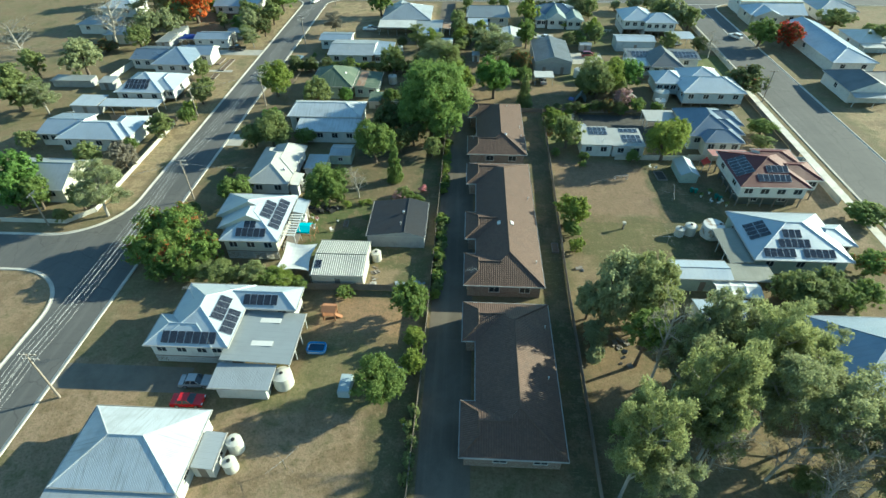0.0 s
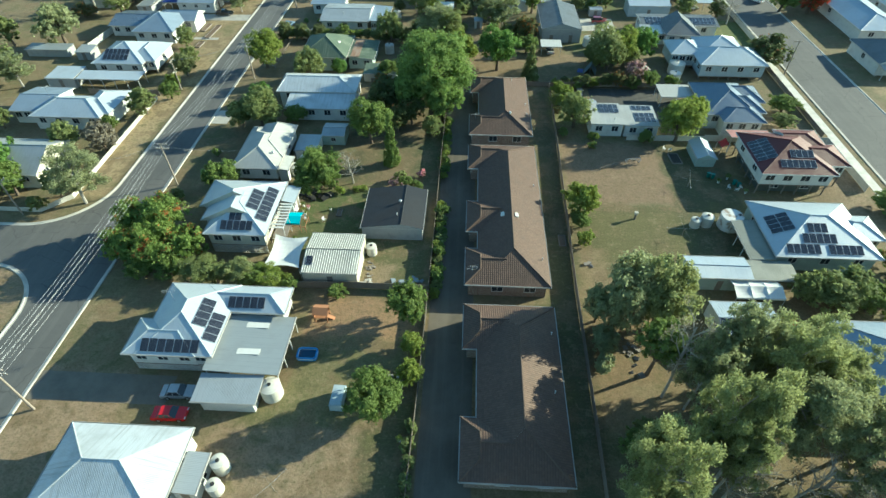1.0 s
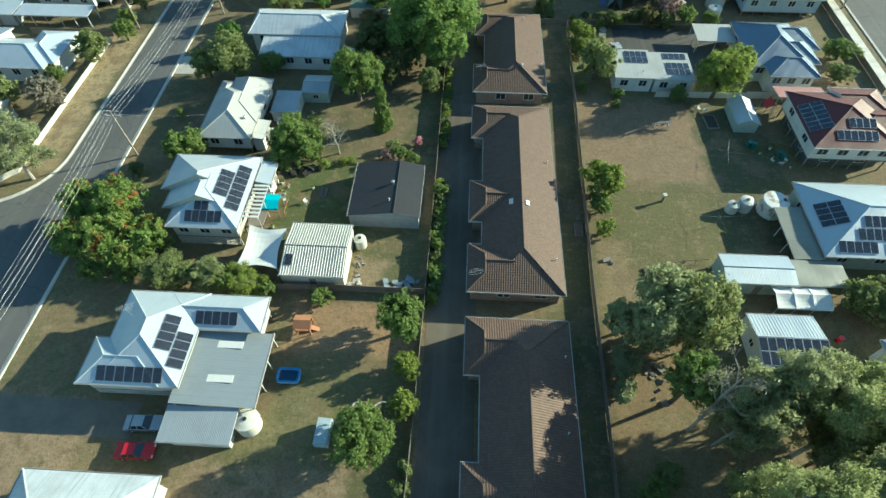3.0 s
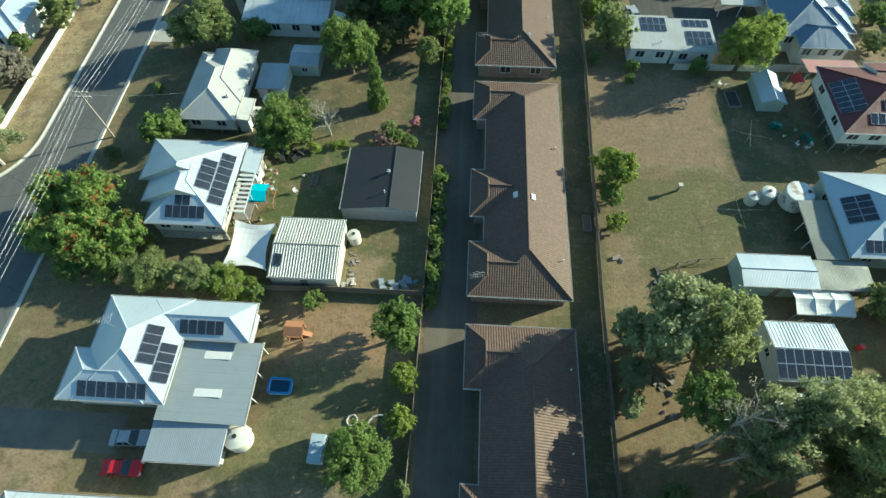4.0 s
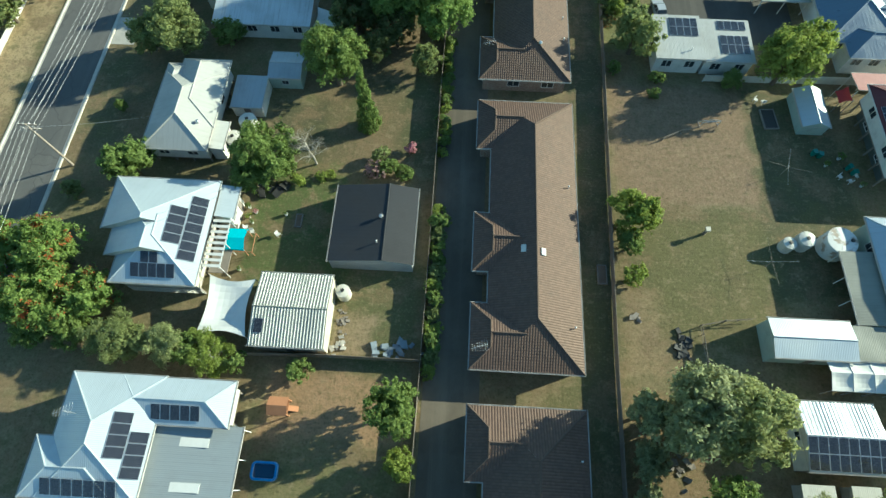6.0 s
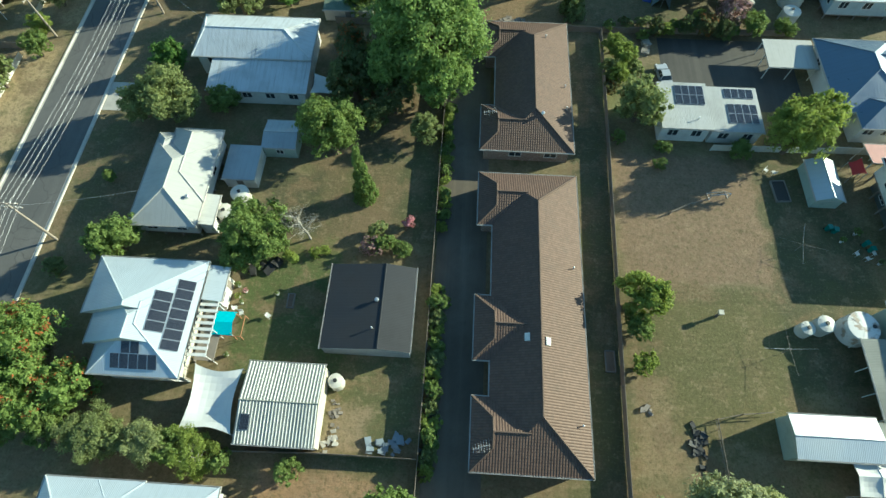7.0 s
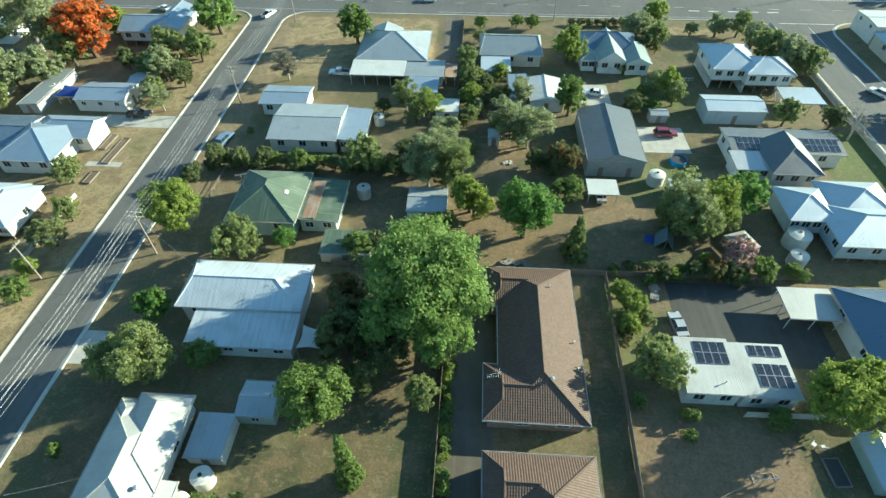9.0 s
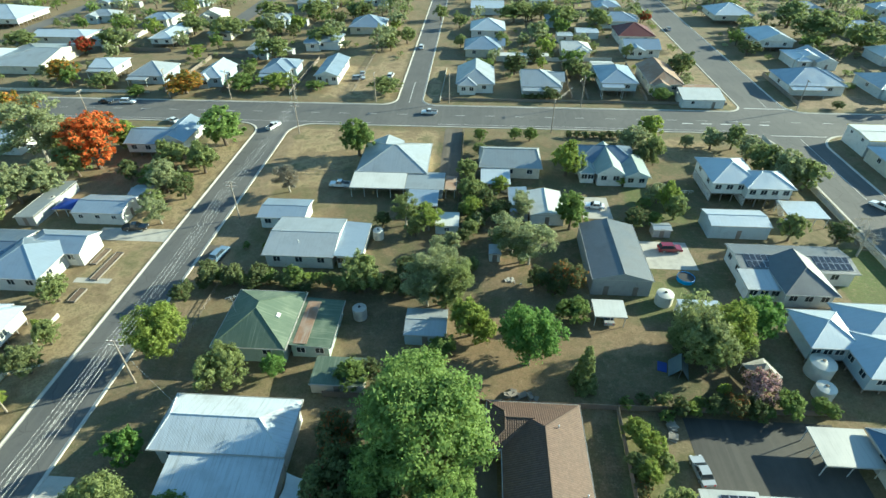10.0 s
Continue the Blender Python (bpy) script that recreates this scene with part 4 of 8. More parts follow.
def posts_under(h, roof, step=3.0, inset=0.25, r=0.05, mat="trim"):
    ox, oy = h["ox"], h["oy"]
    x0, x1, y0, y1 = roof.x0 + inset - ox, roof.x1 - inset - ox, roof.y0 + inset - oy, roof.y1 - inset - oy
    pts = set()
    nx, ny = max(1, round((x1 - x0) / step)), max(1, round((y1 - y0) / step))
    for i in range(nx + 1):
        for y in (y0, y1):
            pts.add((x0 + (x1 - x0) * i / nx, y))
    for j in range(ny + 1):
        for x in (x0, x1):
            pts.add((x, y0 + (y1 - y0) * j / ny))
    mb = Mesh()
    mb.box(-r, r, -r, r, 0, roof.ze - 0.16)
    me = mb.data("post", [M[mat]])
    for x, y in sorted(pts):
        part("post", me, None, h, at=Matrix.Translation((x, y, 0)))


def solar_mesh():
    mb = Mesh()
    mb.box(-0.5, 0.5, -0.83, 0.83, 0.06, 0.095, 0)
    mb.box(-0.47, 0.47, -0.80, 0.80, 0.095, 0.099, 1)
    return mb.data("solar_panel", [M["alu"], M["solar"]])


SOLAR = solar_mesh()


def solar(h, roof, side, x, y, cols, rows, portrait=True, gap=0.04, k=1.0):
    """A block of panels on a roof slope, centred on the plan's (x, y); cols run along the eave, rows up the slope."""
    p, n = roof.at(side, x, y)
    u = Vector((-n.y, n.x, 0)).normalized()
    w = n.cross(u)
    a, b = (1.0, 1.66) if portrait else (1.66, 1.0)
    o = Vector((h["ox"], h["oy"], 0))
    for i in range(cols):
        for j in range(rows):
            c = p + (u * (i - (cols - 1) / 2) * (a + gap) + w * (j - (rows - 1) / 2) * (b + gap)) * k - o
            m = Matrix(((*u, 0), (*w, 0), (*n, 0), (0, 0, 0, 1))).transposed()
            m.translation = c
            if not portrait:
                m = m @ Matrix.Rotation(math.pi / 2, 4, "Z")
            part("solar_panel", SOLAR, None, h, at=m @ Matrix.Diagonal((k, k, 1, 1)))


def roof_vent(h, roof, side, x, y, kind="pipe"):
    p, n = roof.at(side, x, y)
    p = p - Vector((h["ox"], h["oy"], 0))
    mb = Mesh()
    if kind == "pipe":
        mb.tube(p - Vector((0, 0, 0.1)), p + Vector((0, 0, 0.45)), 0.06)
        mb.lathe(((0, p.z + 0.45), (0.11, p.z + 0.45), (0.11, p.z + 0.55), (0, p.z + 0.6)), 10, (p.x, p.y))
        part("vent_pipe", mb, M["trim"], h)
    elif kind == "whirly":
        mb.lathe(((0.13, p.z - 0.1), (0.13, p.z + 0.25), (0.24, p.z + 0.3), (0.28, p.z + 0.42), (0.2, p.z + 0.55), (0, p.z + 0.6)), 14, (p.x, p.y))
        part("roof_ventilator", mb, M["alu"], h, smooth=True)
    else:
        u = Vector((-n.y, n.x, 0)).normalized()
        m = Matrix(((*u, 0), (*n.cross(u), 0), (*n, 0), (0, 0, 0, 1))).transposed()
        m.translation = p
        mb.box(-0.45, 0.45, -0.3, 0.3, 0.0, 0.14, 0, m)
        mb.box(-0.38, 0.38, -0.23, 0.23, 0.14, 0.17, 0, m)
        part("skylight", mb, M["sail"], h)


def antenna(h, x, y, z, hgt=2.2):
    x, y = x - h["ox"], y - h["oy"]
    mb = Mesh()
    mb.tube((x, y, z - 0.3), (x, y, z + hgt), 0.025)
    mb.tube((x - 0.9, y - 0.3, z + hgt), (x + 0.9, y + 0.3, z + hgt), 0.018)
    for i in range(7):
        k = -0.8 + i * 0.27
        L = 0.35 + 0.05 * i
        mb.tube((x + k + 0.12 * L, y + k / 3 - L, z + hgt), (x + k - 0.12 * L, y + k / 3 + L, z + hgt), 0.012)
    part("tv_antenna", mb, M["steel"], h)


# ---- the three brick unit blocks ----
def unit_block(y0, y1, wings, vents):
    main = Roof(2.0, 12.9, y0, y1, 2.9, 24.8, "y")
    h = house("unit_block", "long single-storey brick unit block with a brown tiled hip roof", [main], "tile", "brick", "unit block",
              over=0.55, win="SSEEEEEEEEENN", tiled=True, cap="ridge_tile", size=(1.6, 1.2), hips="E", group="brick unit blocks")
    o = (h["ox"], h["oy"])
    for a, b in wings:
        wing = Roof(0.1, 6.3, a + 0.01, b - 0.01, 2.915, 24.8, "x", kind="dutch")
        roof_parts(h, wing, o, "tile", "ridge_tile", True, "ridge_tile")
        wall_parts(h, o, 0.65, 6.5, a + 0.56, b - 0.56, 0.0, 2.72, "brick", "WW", (1.8, 1.3))
    for x, y, kind in vents:
        roof_vent(h, main, "E" if x > 7.45 else "W", x, y, kind)
    return h


unit_block(31.9, 57.1, ((31.9, 39.6), (49.5, 57.1)), ((11.6, 43.0, "pipe"), (12.0, 52.0, "pipe")))
u = unit_block(60.9, 97.9, ((60.9, 68.6), (72.6, 80.4), (90.0, 97.9)), ((6.0, 75.0, "box"), (8.2, 74.5, "box"), (11.8, 84.2, "pipe"), (11.9, 66.0, "pipe")))
antenna(u, 1.2, 63.2, 3.3, 0.9)
u = unit_block(101.7, 126.5, ((101.7, 109.5), (119.0, 126.5)), ((8.4, 106.4, "whirly"), (9.3, 121.5, "pipe"), (12.0, 113.0, "pipe"), (12.1, 109.0, "pipe")))
antenna(u, 1.3, 107.2, 3.4, 0.9)

# ---- houses west of the units ----
r = Roof(-45.9, -31.2, 25.9, 36.4, 3.4, 26.0, "x")
h = house("house", "white weatherboard cottage with a weathered hip roof and lean-to", [r], "old_white_sheet", "white_board", win="SSSEEWWNN")
lean = Roof(-31.1, -28.6, 29.2, 33.9, 2.55, kind="fall", fall="E", rise=0.35)
roof_parts(h, lean, (h["ox"], h["oy"]), "zinc_sheet", "white_board")
wall_parts(h, (h["ox"], h["oy"]), -31.4, -28.9, 29.5, 33.6, 0, 2.4, "white_board", "Es")
ver = Roof(-46.2, -31.0, 22.6, 25.9, 2.7, kind="fall", fall="S", rise=0.5)
roof_parts(h, ver, (h["ox"], h["oy"]), "zinc_sheet", "white_board")
posts_under(h, ver)

ra = Roof(-42.5, -32.3, 45.7, 58.0, 4.2, 27.0, "y")
rs = Roof(-44.2, -34.5, 45.62, 51.4, 4.2, 27.0, "x")
rn = Roof(-37.0, -24.7, 53.1, 57.9, 4.18, 27.0, "x")
h = house("house", "raised white weatherboard house with pale hip roofs and solar panels", [ra, rs, rn], "white_sheet", "white_board", floor=1.5, win="SSSEEWWNN", slats="SW")
o = (h["ox"], h["oy"])
solar(h, rs, "S", -38.0, 46.75, 7, 1, k=1.06)
solar(h, ra, "E", -35.0, 51.8, 4, 1, k=1.08)
solar(h, ra, "E", -33.3, 50.0, 4, 1, k=1.08)
solar(h, rn, "S", -30.2, 54.35, 5, 1)
v = Roof(-33.1, -23.4, 44.1, 53.4, 3.15, kind="fall", fall="E", rise=0.45)
roof_parts(h, v, o, "grey_sheet", "white_board")
posts_under(h, v)
for yy in (47.3, 51.6):
    mb = Mesh()
    mb.box(-30.3 - o[0], -26.6 - o[0], yy - 0.45 - o[1], yy + 0.45 - o[1], 3.38, 3.44, 0, Matrix.Translation((0, 0, 0)))
    part("skylight", mb, M["sail"], h, "white translucent roof panel")
cp = Roof(-33.4, -25.2, 40.1, 44.15, 2.75, kind="fall", fall="S", rise=0.15)
roof_parts(h, cp, o, "zinc_sheet", "white_board")
wall_parts(h, o, -32.6, -25.9, 40.5, 43.9, 0, 2.6, "white_board", "e")
antenna(h, -39.9, 53.6, 5.6)

rc = Roof(-41.9, -31.8, 68.3, 81.0, 4.51, 27.0, "y")
rb = Roof(-43.4, -31.8, 71.6, 80.0, 4.505, 27.0, "y", 0, 1)
rz_ = Roof(-44.9, -31.8, 75.1, 82.2, 4.5, 27.0, "y", 0, 1)
h = house("house", "raised pale weatherboard house with stepped white hip roofs and solar panels", [rc, rb, rz_], "white_sheet", "cream_board", floor=1.9, win="SSSEEWNN", slats="S")
solar(h, rc, "S", -36.7, 69.7, 5, 1)
solar(h, rc, "S", -37.1, 71.2, 2, 1)
solar(h, rc, "E", -35.05, 75.2, 4, 1, k=1.14)
solar(h, rc, "E", -33.25, 75.2, 7, 1, k=1.14)
e = Roof(-31.9, -29.6, 71.0, 82.0, 3.6, kind="fall", fall="E", rise=0.5)
e.y0 = 77.6
roof_parts(h, e, (h["ox"], h["oy"]), "white_sheet", "white_board")
wall_parts(h, (h["ox"], h["oy"]), -32.1, -30.2, 77.8, 81.6, 0, 3.4, "white_board", "Ee")
ox, oy = h["ox"], h["oy"]
for i in range(9):  # open slatted roof over the side deck
    mb = Mesh()
    mb.box(-31.9 - ox, -29.7 - ox, 71.0 + 0.74 * i - oy, 71.36 + 0.74 * i - oy, 3.70, 3.76)
    part("pergola_slat", mb, M["trim"], h)
for x, y in ((-29.85, 71.1), (-29.85, 74.2), (-29.85, 77.2)):
    mb = Mesh()
    mb.tube((x - ox, y - oy, 0), (x - ox, y - oy, 3.62), 0.06)
    part("post", mb, M["trim"], h)
mb = Mesh()
mb.box(-29.9 - ox, -29.8 - ox, 70.9 - oy, 77.6 - oy, 3.6, 3.7)
part("pergola_beam", mb, M["trim"], h)
mb = Mesh()
mb.box(-31.9 - ox, -29.6 - ox, 71.0 - oy, 77.6 - oy, 1.75, 1.87)
part("deck", mb, M["stump"], h, "weathered timber deck")

r1 = Roof(-44.0, -35.3, 87.2, 100.2, 3.6, 25.0, "y")
r2 = Roof(-41.9, -35.25, 91.0, 102.4, 3.62, 25.0, "y", 1, 0.5)
r3 = Roof(-44.02, -41.0, 96.6, 101.6, 3.5, 25.0, "y", 0, 1)
h = house("house", "white timber cottage with a pale grey metal hip roof", [r1, r2, r3], "soft_sheet", "white_board", floor=1.0, win="SSEEWWN")
roof_vent(h, r1, "E", -36.9, 91.0, "whirly")
lean = Roof(-35.4, -33.6, 88.0, 92.5, 2.8, kind="fall", fall="E", rise=0.3)
roof_parts(h, lean, (h["ox"], h["oy"]), "cream_sheet", "white_board")
wall_parts(h, (h["ox"], h["oy"]), -35.6, -33.9, 88.3, 92.2, 0, 2.6, "white_board", "E")

r1 = Roof(-43.2, -25.4, 115.6, 124.3, 4.0, 20.0, "x", 0.35, 1.0)
r2 = Roof(-40.1, -25.3, 110.0, 116.2, 3.1, kind="fall", fall="S", rise=0.75)
h = house("house", "wide white weatherboard house with two white metal roof levels", [r1, r2], ["old_white_sheet", "old_white_sheet"], "white_board", win="SSSSEEWW")

r1 = Roof(-42.6, -30.9, 133.6, 146.8, 3.6, 27.0, "y")
r2 = Roof(-31.2, -24.2, 135.0, 146.0, 2.8, kind="fall", fall="E", rise=0.5)
h = house("house", "old timber house with a faded green hip roof", [r1, r2], ["green_sheet", "green_sheet"], "green_board", win="SSEEWWN")
mb = Mesh()
mb.box(-30.2 - h["ox"], -28.0 - h["ox"], 135.3 - h["oy"], 145.0 - h["oy"], 3.22, 3.28)
part("rusted_sheet", mb, M["rust_sheet"], h, "rusted brown roof sheet")
roof_vent(h, r1, "E", -33.5, 139.6, "box")
antenna(h, -41.0, 140.5, 4.6, 3.0)

r1 = Roof(-42.8, -28.9, 157.4, 170.5, 3.2, 9.0, "x", 0, 0)
r2 = Roof(-29.0, -23.6, 157.8, 169.5, 3.0, kind="fall", fall="E", rise=0.35)
r3 = Roof(-48.3, -38.0, 170.4, 178.0, 3.0, 10.0, "x", 0, 0)
h = house("house", "low pale house with a broad pale grey metal roof", [r1, r2, r3], ["zinc_sheet", "blue_sheet", "blue_sheet"], "white_board", win="SSSWWEE")
roof_vent(h, r1, "S", -36.5, 161.0, "pipe")
antenna(h, -40.5, 163.5, 3.6, 1.4)

r1 = Roof(-31.0, -14.0, 191.0, 207.0, 3.2, 22.0, "x")
r1b = Roof(-29.5, -21.5, 196.0, 208.5, 3.2, 22.0, "y", 1, 0)
r2 = Roof(-31.4, -18.7, 184.4, 191.4, 2.7, kind="fall", fall="S", rise=0.5)
r3 = Roof(-18.6, -9.6, 184.5, 191.9, 2.7, kind="fall", fall="S", rise=0.3)
h = house("house", "pale house with a weathered hip roof and deep back verandah", [r1, r1b], "zinc_sheet", "white_board", win="SSSEEWW")
o = (h["ox"], h["oy"])
roof_parts(h, r2, o, "cream_sheet", "white_board")
posts_under(h, r2)
roof_parts(h, r3, o, "grey_sheet", "white_board")
wall_parts(h, o, -18.3, -10.0, 185.0, 191.0, 0, 2.5, "blue_board", "SSEE")
r4 = Roof(-17.5, -10.6, 178.0, 184.4, 2.4, kind="fall", fall="S", rise=0.3)
roof_parts(h, r4, o, "blue_sheet", "white_board")
posts_under(h, r4)

r1 = Roof(-1.6, 13.6, 195.0, 206.3, 3.1, 22.0, "x", 0.2, 0.2)
r2 = Roof(-1.2, 5.8, 188.0, 195.3, 2.6, kind="fall", fall="S", rise=0.3)
h = house("house", "weathered timber house with a grey metal roof and white back awning", [r1, r2], ["grey_sheet", "white_sheet"], "cream_board", win="SSSEEWW")
r1 = Roof(21.8, 37.4, 198.0, 208.6, 3.1, 26.0, "x")
r2 = Roof(26.2, 33.0, 192.6, 206.0, 3.3, 34.0, "y", 0, 0)
r3 = Roof(32.6, 38.8, 192.2, 204.0, 3.05, 24.0, "y", 0, 1)
r4 = Roof(22.4, 26.6, 193.6, 199.0, 3.0, 20.0, "y", 1, 0)
h = house("house", "cottage with pale gables and a grey-green metal roof", [r1, r2, r3, r4], ["deep_blue_sheet", "sage_sheet", "sage_sheet", "sage_sheet"], "white_board", win="SSEEWW", gut="trim")

r1 = Roof(50.6, 61.6, 186.9, 199.5, 5.0, 25.0, "y")
r2 = Roof(57.4, 68.0, 184.9, 193.5, 4.99, 25.0, "x")
h = house("house", "high-set white weatherboard house on posts with a pale metal roof", [r1, r2], "white_sheet", "white_board", floor=2.2, win="SSSSEEWW", slats="W")
for i in range(12):
    mb = Mesh()
    mb.box(64.5 - h["ox"], 65.9 - h["ox"], 185.2 - 0.27 * (i + 1) - h["oy"], 185.2 - 0.27 * i - h["oy"], 2.05 - 0.18 * i - 0.05, 2.05 - 0.18 * i)
    part("stair_tread", mb, M["trim"], h)
mb = Mesh()
mb.box(64.4 - h["ox"], 64.48 - h["ox"], 181.9 - h["oy"], 185.2 - h["oy"], 2.8, 2.9)
part("handrail", mb, M["trim"], h)

r1 = Roof(46.5, 67.5, 157.8, 166.0, 3.3, 9.0, "x", 0, 0)
r2 = Roof(51.5, 60.6, 151.3, 161.5, 3.4, 30.0, "y", 1, 0)
r3 = Roof(45.8, 52.6, 152.8, 158.2, 3.1, kind="fall", fall="S", rise=0.3)
h = house("house", "grey-roofed white house with a steep front hip and solar panels", [r1, r2, r3], ["slate_sheet", "slate_sheet", "zinc_sheet"], "white_board", win="SSSEEWW")
solar(h, r1, "S", 50.6, 160.3, 5, 2)
solar(h, r1, "S", 63.6, 160.3, 6, 2)

r1 = Roof(55.0, 71.0, 132.8, 143.0, 4.0, 24.0, "x")
r2 = Roof(49.4, 57.5, 138.4, 147.0, 4.0, 24.0, "x")
r3 = Roof(57.0, 68.0, 139.0, 149.0, 4.02, 24.0, "y")
h = house("house", "pale blue weatherboard house with several white metal hips", [r1, r2, r3], "white_sheet", "blue_board", floor=1.0, win="SSSSEEWWW")

# ---- houses east of the units ----
r1 = Roof(25.4, 32.4, 106.8, 115.0, 3.0, kind="fall", fall="S", rise=0.25)
r2 = Roof(32.4, 39.6, 106.7, 114.6, 2.85, kind="fall", fall="S", rise=0.25)
h = house("house", "low white cottage with a flat white metal roof and solar panels", [r1, r2], "flat_sheet", "white_board", over=0.2, win="SSEW")
solar(h, r1, "S", 29.8, 112.7, 4, 2)
solar(h, r2, "S", 36.9, 113.4, 4, 1)
solar(h, r2, "S", 37.0, 109.8, 4, 2)
roof_vent(h, r1, "S", 30.5, 108.4, "pipe")

r1 = Roof(50.0, 61.0, 110.5, 124.6, 3.6, 27.0, "y")
r2 = Roof(52.5, 61.2, 107.6, 114.0, 3.6, 27.0, "x")
r3 = Roof(53.0, 62.6, 111.6, 119.0, 3.62, 27.0, "x")
r4 = Roof(53.0, 64.0, 116.0, 123.5, 3.61, 27.0, "x")
h = house("house", "white weatherboard house with stepped blue-grey metal hips", [r1, r2, r3, r4], "deep_blue_sheet", "white_board", floor=0.8, win="SSSEEWW")
cpo = Roof(42.8, 50.2, 119.4, 125.0, 2.7, kind="fall", fall="S", rise=0.15)
roof_parts(h, cpo, (h["ox"], h["oy"]), "soft_sheet", "white_board")
posts_under(h, cpo)

r1 = Roof(52.6, 66.0, 88.1, 101.7, 4.9, 22.0, "y")
r2 = Roof(60.0, 69.5, 91.0, 98.0, 4.92, 22.0, "x")
r3 = Roof(60.0, 68.0, 96.0, 103.0, 4.91, 22.0, "x", 0, 1)
h = house("house", "two-storey white house with a dark red metal roof and solar panels", [r1, r2, r3], "red_sheet", "white_board", floor=2.3, win="SSSSWWEE", size=(1.5, 1.1), gut="trim")
wall_parts(h, (h["ox"], h["oy"]), 54.0, 65.0, 89.6, 100.5, 0.0, 2.1, "dark_board", "SSWW", (1.4, 0.8))
pr = Roof(52.2, 60.5, 101.8, 105.2, 3.3, kind="fall", fall="N", rise=0.4)
roof_parts(h, pr, (h["ox"], h["oy"]), "pink_sheet", "white_board")
posts_under(h, pr)
solar(h, r1, "W", 54.6, 94.6, 6, 2)
solar(h, r1, "S", 59.4, 90.2, 6, 1)
solar(h, r1, "S", 60.4, 92.2, 4, 1)

r1 = Roof(48.2, 64.4, 68.6, 82.1, 3.4, 23.0, "x")
r2 = Roof(60.0, 67.2, 73.0, 79.0, 3.3, 23.0, "x")
h = house("house", "pale green house with a white hip roof covered in solar panels", [r1, r2], "white_sheet", "green_board", win="SSSEEWW")
o = (h["ox"], h["oy"])
solar(h, r1, "W", 50.7, 75.3, 4, 2)
solar(h, r1, "S", 52.6, 69.9, 5, 1)
solar(h, r1, "S", 59.0, 69.9, 5, 1)
solar(h, r1, "S", 55.4, 71.6, 5, 1)
solar(h, r1, "S", 55.4, 73.3, 3, 1)
w = Roof(44.5, 48.3, 68.4, 77.6, 2.75, kind="fall", fall="W", rise=0.3)
roof_parts(h, w, o, "dull_sheet", "green_board")
posts_under(h, w)
c = Roof(43.7, 50.4, 64.3, 68.3, 2.6, kind="fall", fall="S", rise=0.12)
roof_parts(h, c, o, "dull_sheet", "green_board")
posts_under(h, c)

r1 = Roof(50.2, 66.0, 42.0, 56.2, 3.5, 24.0, "x")
house("house", "house with a pale blue-grey metal hip roof behind gum trees", [r1], "blue_sheet", "white_board", win="SSWWNN")


# ---- sheds, carports ----
def shed(label, roof, roofmat, wallmat="grey_board", name="shed", win="s", over=0.12, open_=False, category="shed", gut="gutter"):
    o = ((roof.x0 + roof.x1) / 2, (roof.y0 + roof.y1) / 2)
    h = thing(name, o[0], o[1], label, category)
    h["ox"], h["oy"] = o
    roof_parts(h, roof, o, roofmat, wallmat, gut=gut, thick=0.1)
    if open_:
        posts_under(h, roof)
    else:
        wall_parts(h, o, roof.x0 + over, roof.x1 - over, roof.y0 + over, roof.y1 - over, 0, roof.ze - 0.11, wallmat, win, (0.9, 0.8))
    return h


def ribs(h, roof, sides, step=0.42, mat="cream_sheet"):
    """Raised ribs running down the slopes."""
    o = Vector((h["ox"], h["oy"], 0))
    mb = Mesh()
    for s in sides:
        n = roof.plane(s)[1]
        along = Vector((1, 0, 0)) if s in "SN" else Vector((0, 1, 0))
        a, b = (roof.x0, roof.x1) if s in "SN" else (roof.y0, roof.y1)
        mid = ((roof.y0 + roof.y1) / 2) if s in "SN" else ((roof.x0 + roof.x1) / 2)
        edge = {"S": roof.y0, "N": roof.y1, "W": roof.x0, "E": roof.x1}[s]
        u = a + 0.2
        while u < b - 0.1:
            p = roof.at(s, *((u, edge) if s in "SN" else (edge, u)))[0] - o
            q = roof.at(s, *((u, mid) if s in "SN" else (mid, u)))[0] - o
            for du in (0,):
                w = along * 0.07
                mb.face([p - w + n * 0.004, p + w + n * 0.004, p + w * 0.5 + n * 0.035, p - w * 0.5 + n * 0.035])
                mb.face([p - w, q - w, q - w * 0.5 + n * 0.035, p - w * 0.5 + n * 0.035])
                mb.face([p + w, p + w * 0.5 + n * 0.035, q + w * 0.5 + n * 0.035, q + w])
                mb.face([p - w * 0.5 + n * 0.035, p + w * 0.5 + n * 0.035, q + w * 0.5 + n * 0.035, q - w * 0.5 + n * 0.035])
            u += step
    ob = part("rib", mb, M[mat], h)
    tagged(ob, kind="stuff")


r = Roof(-25.0, -16.3, 62.2, 71.0, 2.9, 10.0, "x", 0, 0)
h = shed("cream metal garage with a boldly ribbed gable roof", r, "dull_sheet", "cream_board", win="s")
ribs(h, r, "SN", 0.36)
solar(h, r, "S", -24.0, 64.4, 1, 1)
r = Roof(-17.5, -7.1, 73.0, 83.6, 2.6, 10.0, "y", 0, 0)
r.ra, r.rb = (-10.75, r.ra[1], 3.55), (-10.75, r.rb[1], 3.55)
h = shed("charcoal metal shed with an uneven gable roof", r, "charcoal_sheet", "grey_board", win="e")
roof_vent(h, r, "W", -11.4, 78.8, "whirly")
roof_vent(h, r, "W", -11.6, 75.4, "pipe")
shed("small pale blue garden shed", Roof(-30.2, -25.4, 100.8, 105.6, 2.3, 12, "x", 0, 0), "zinc_sheet", "green_board", win="S")
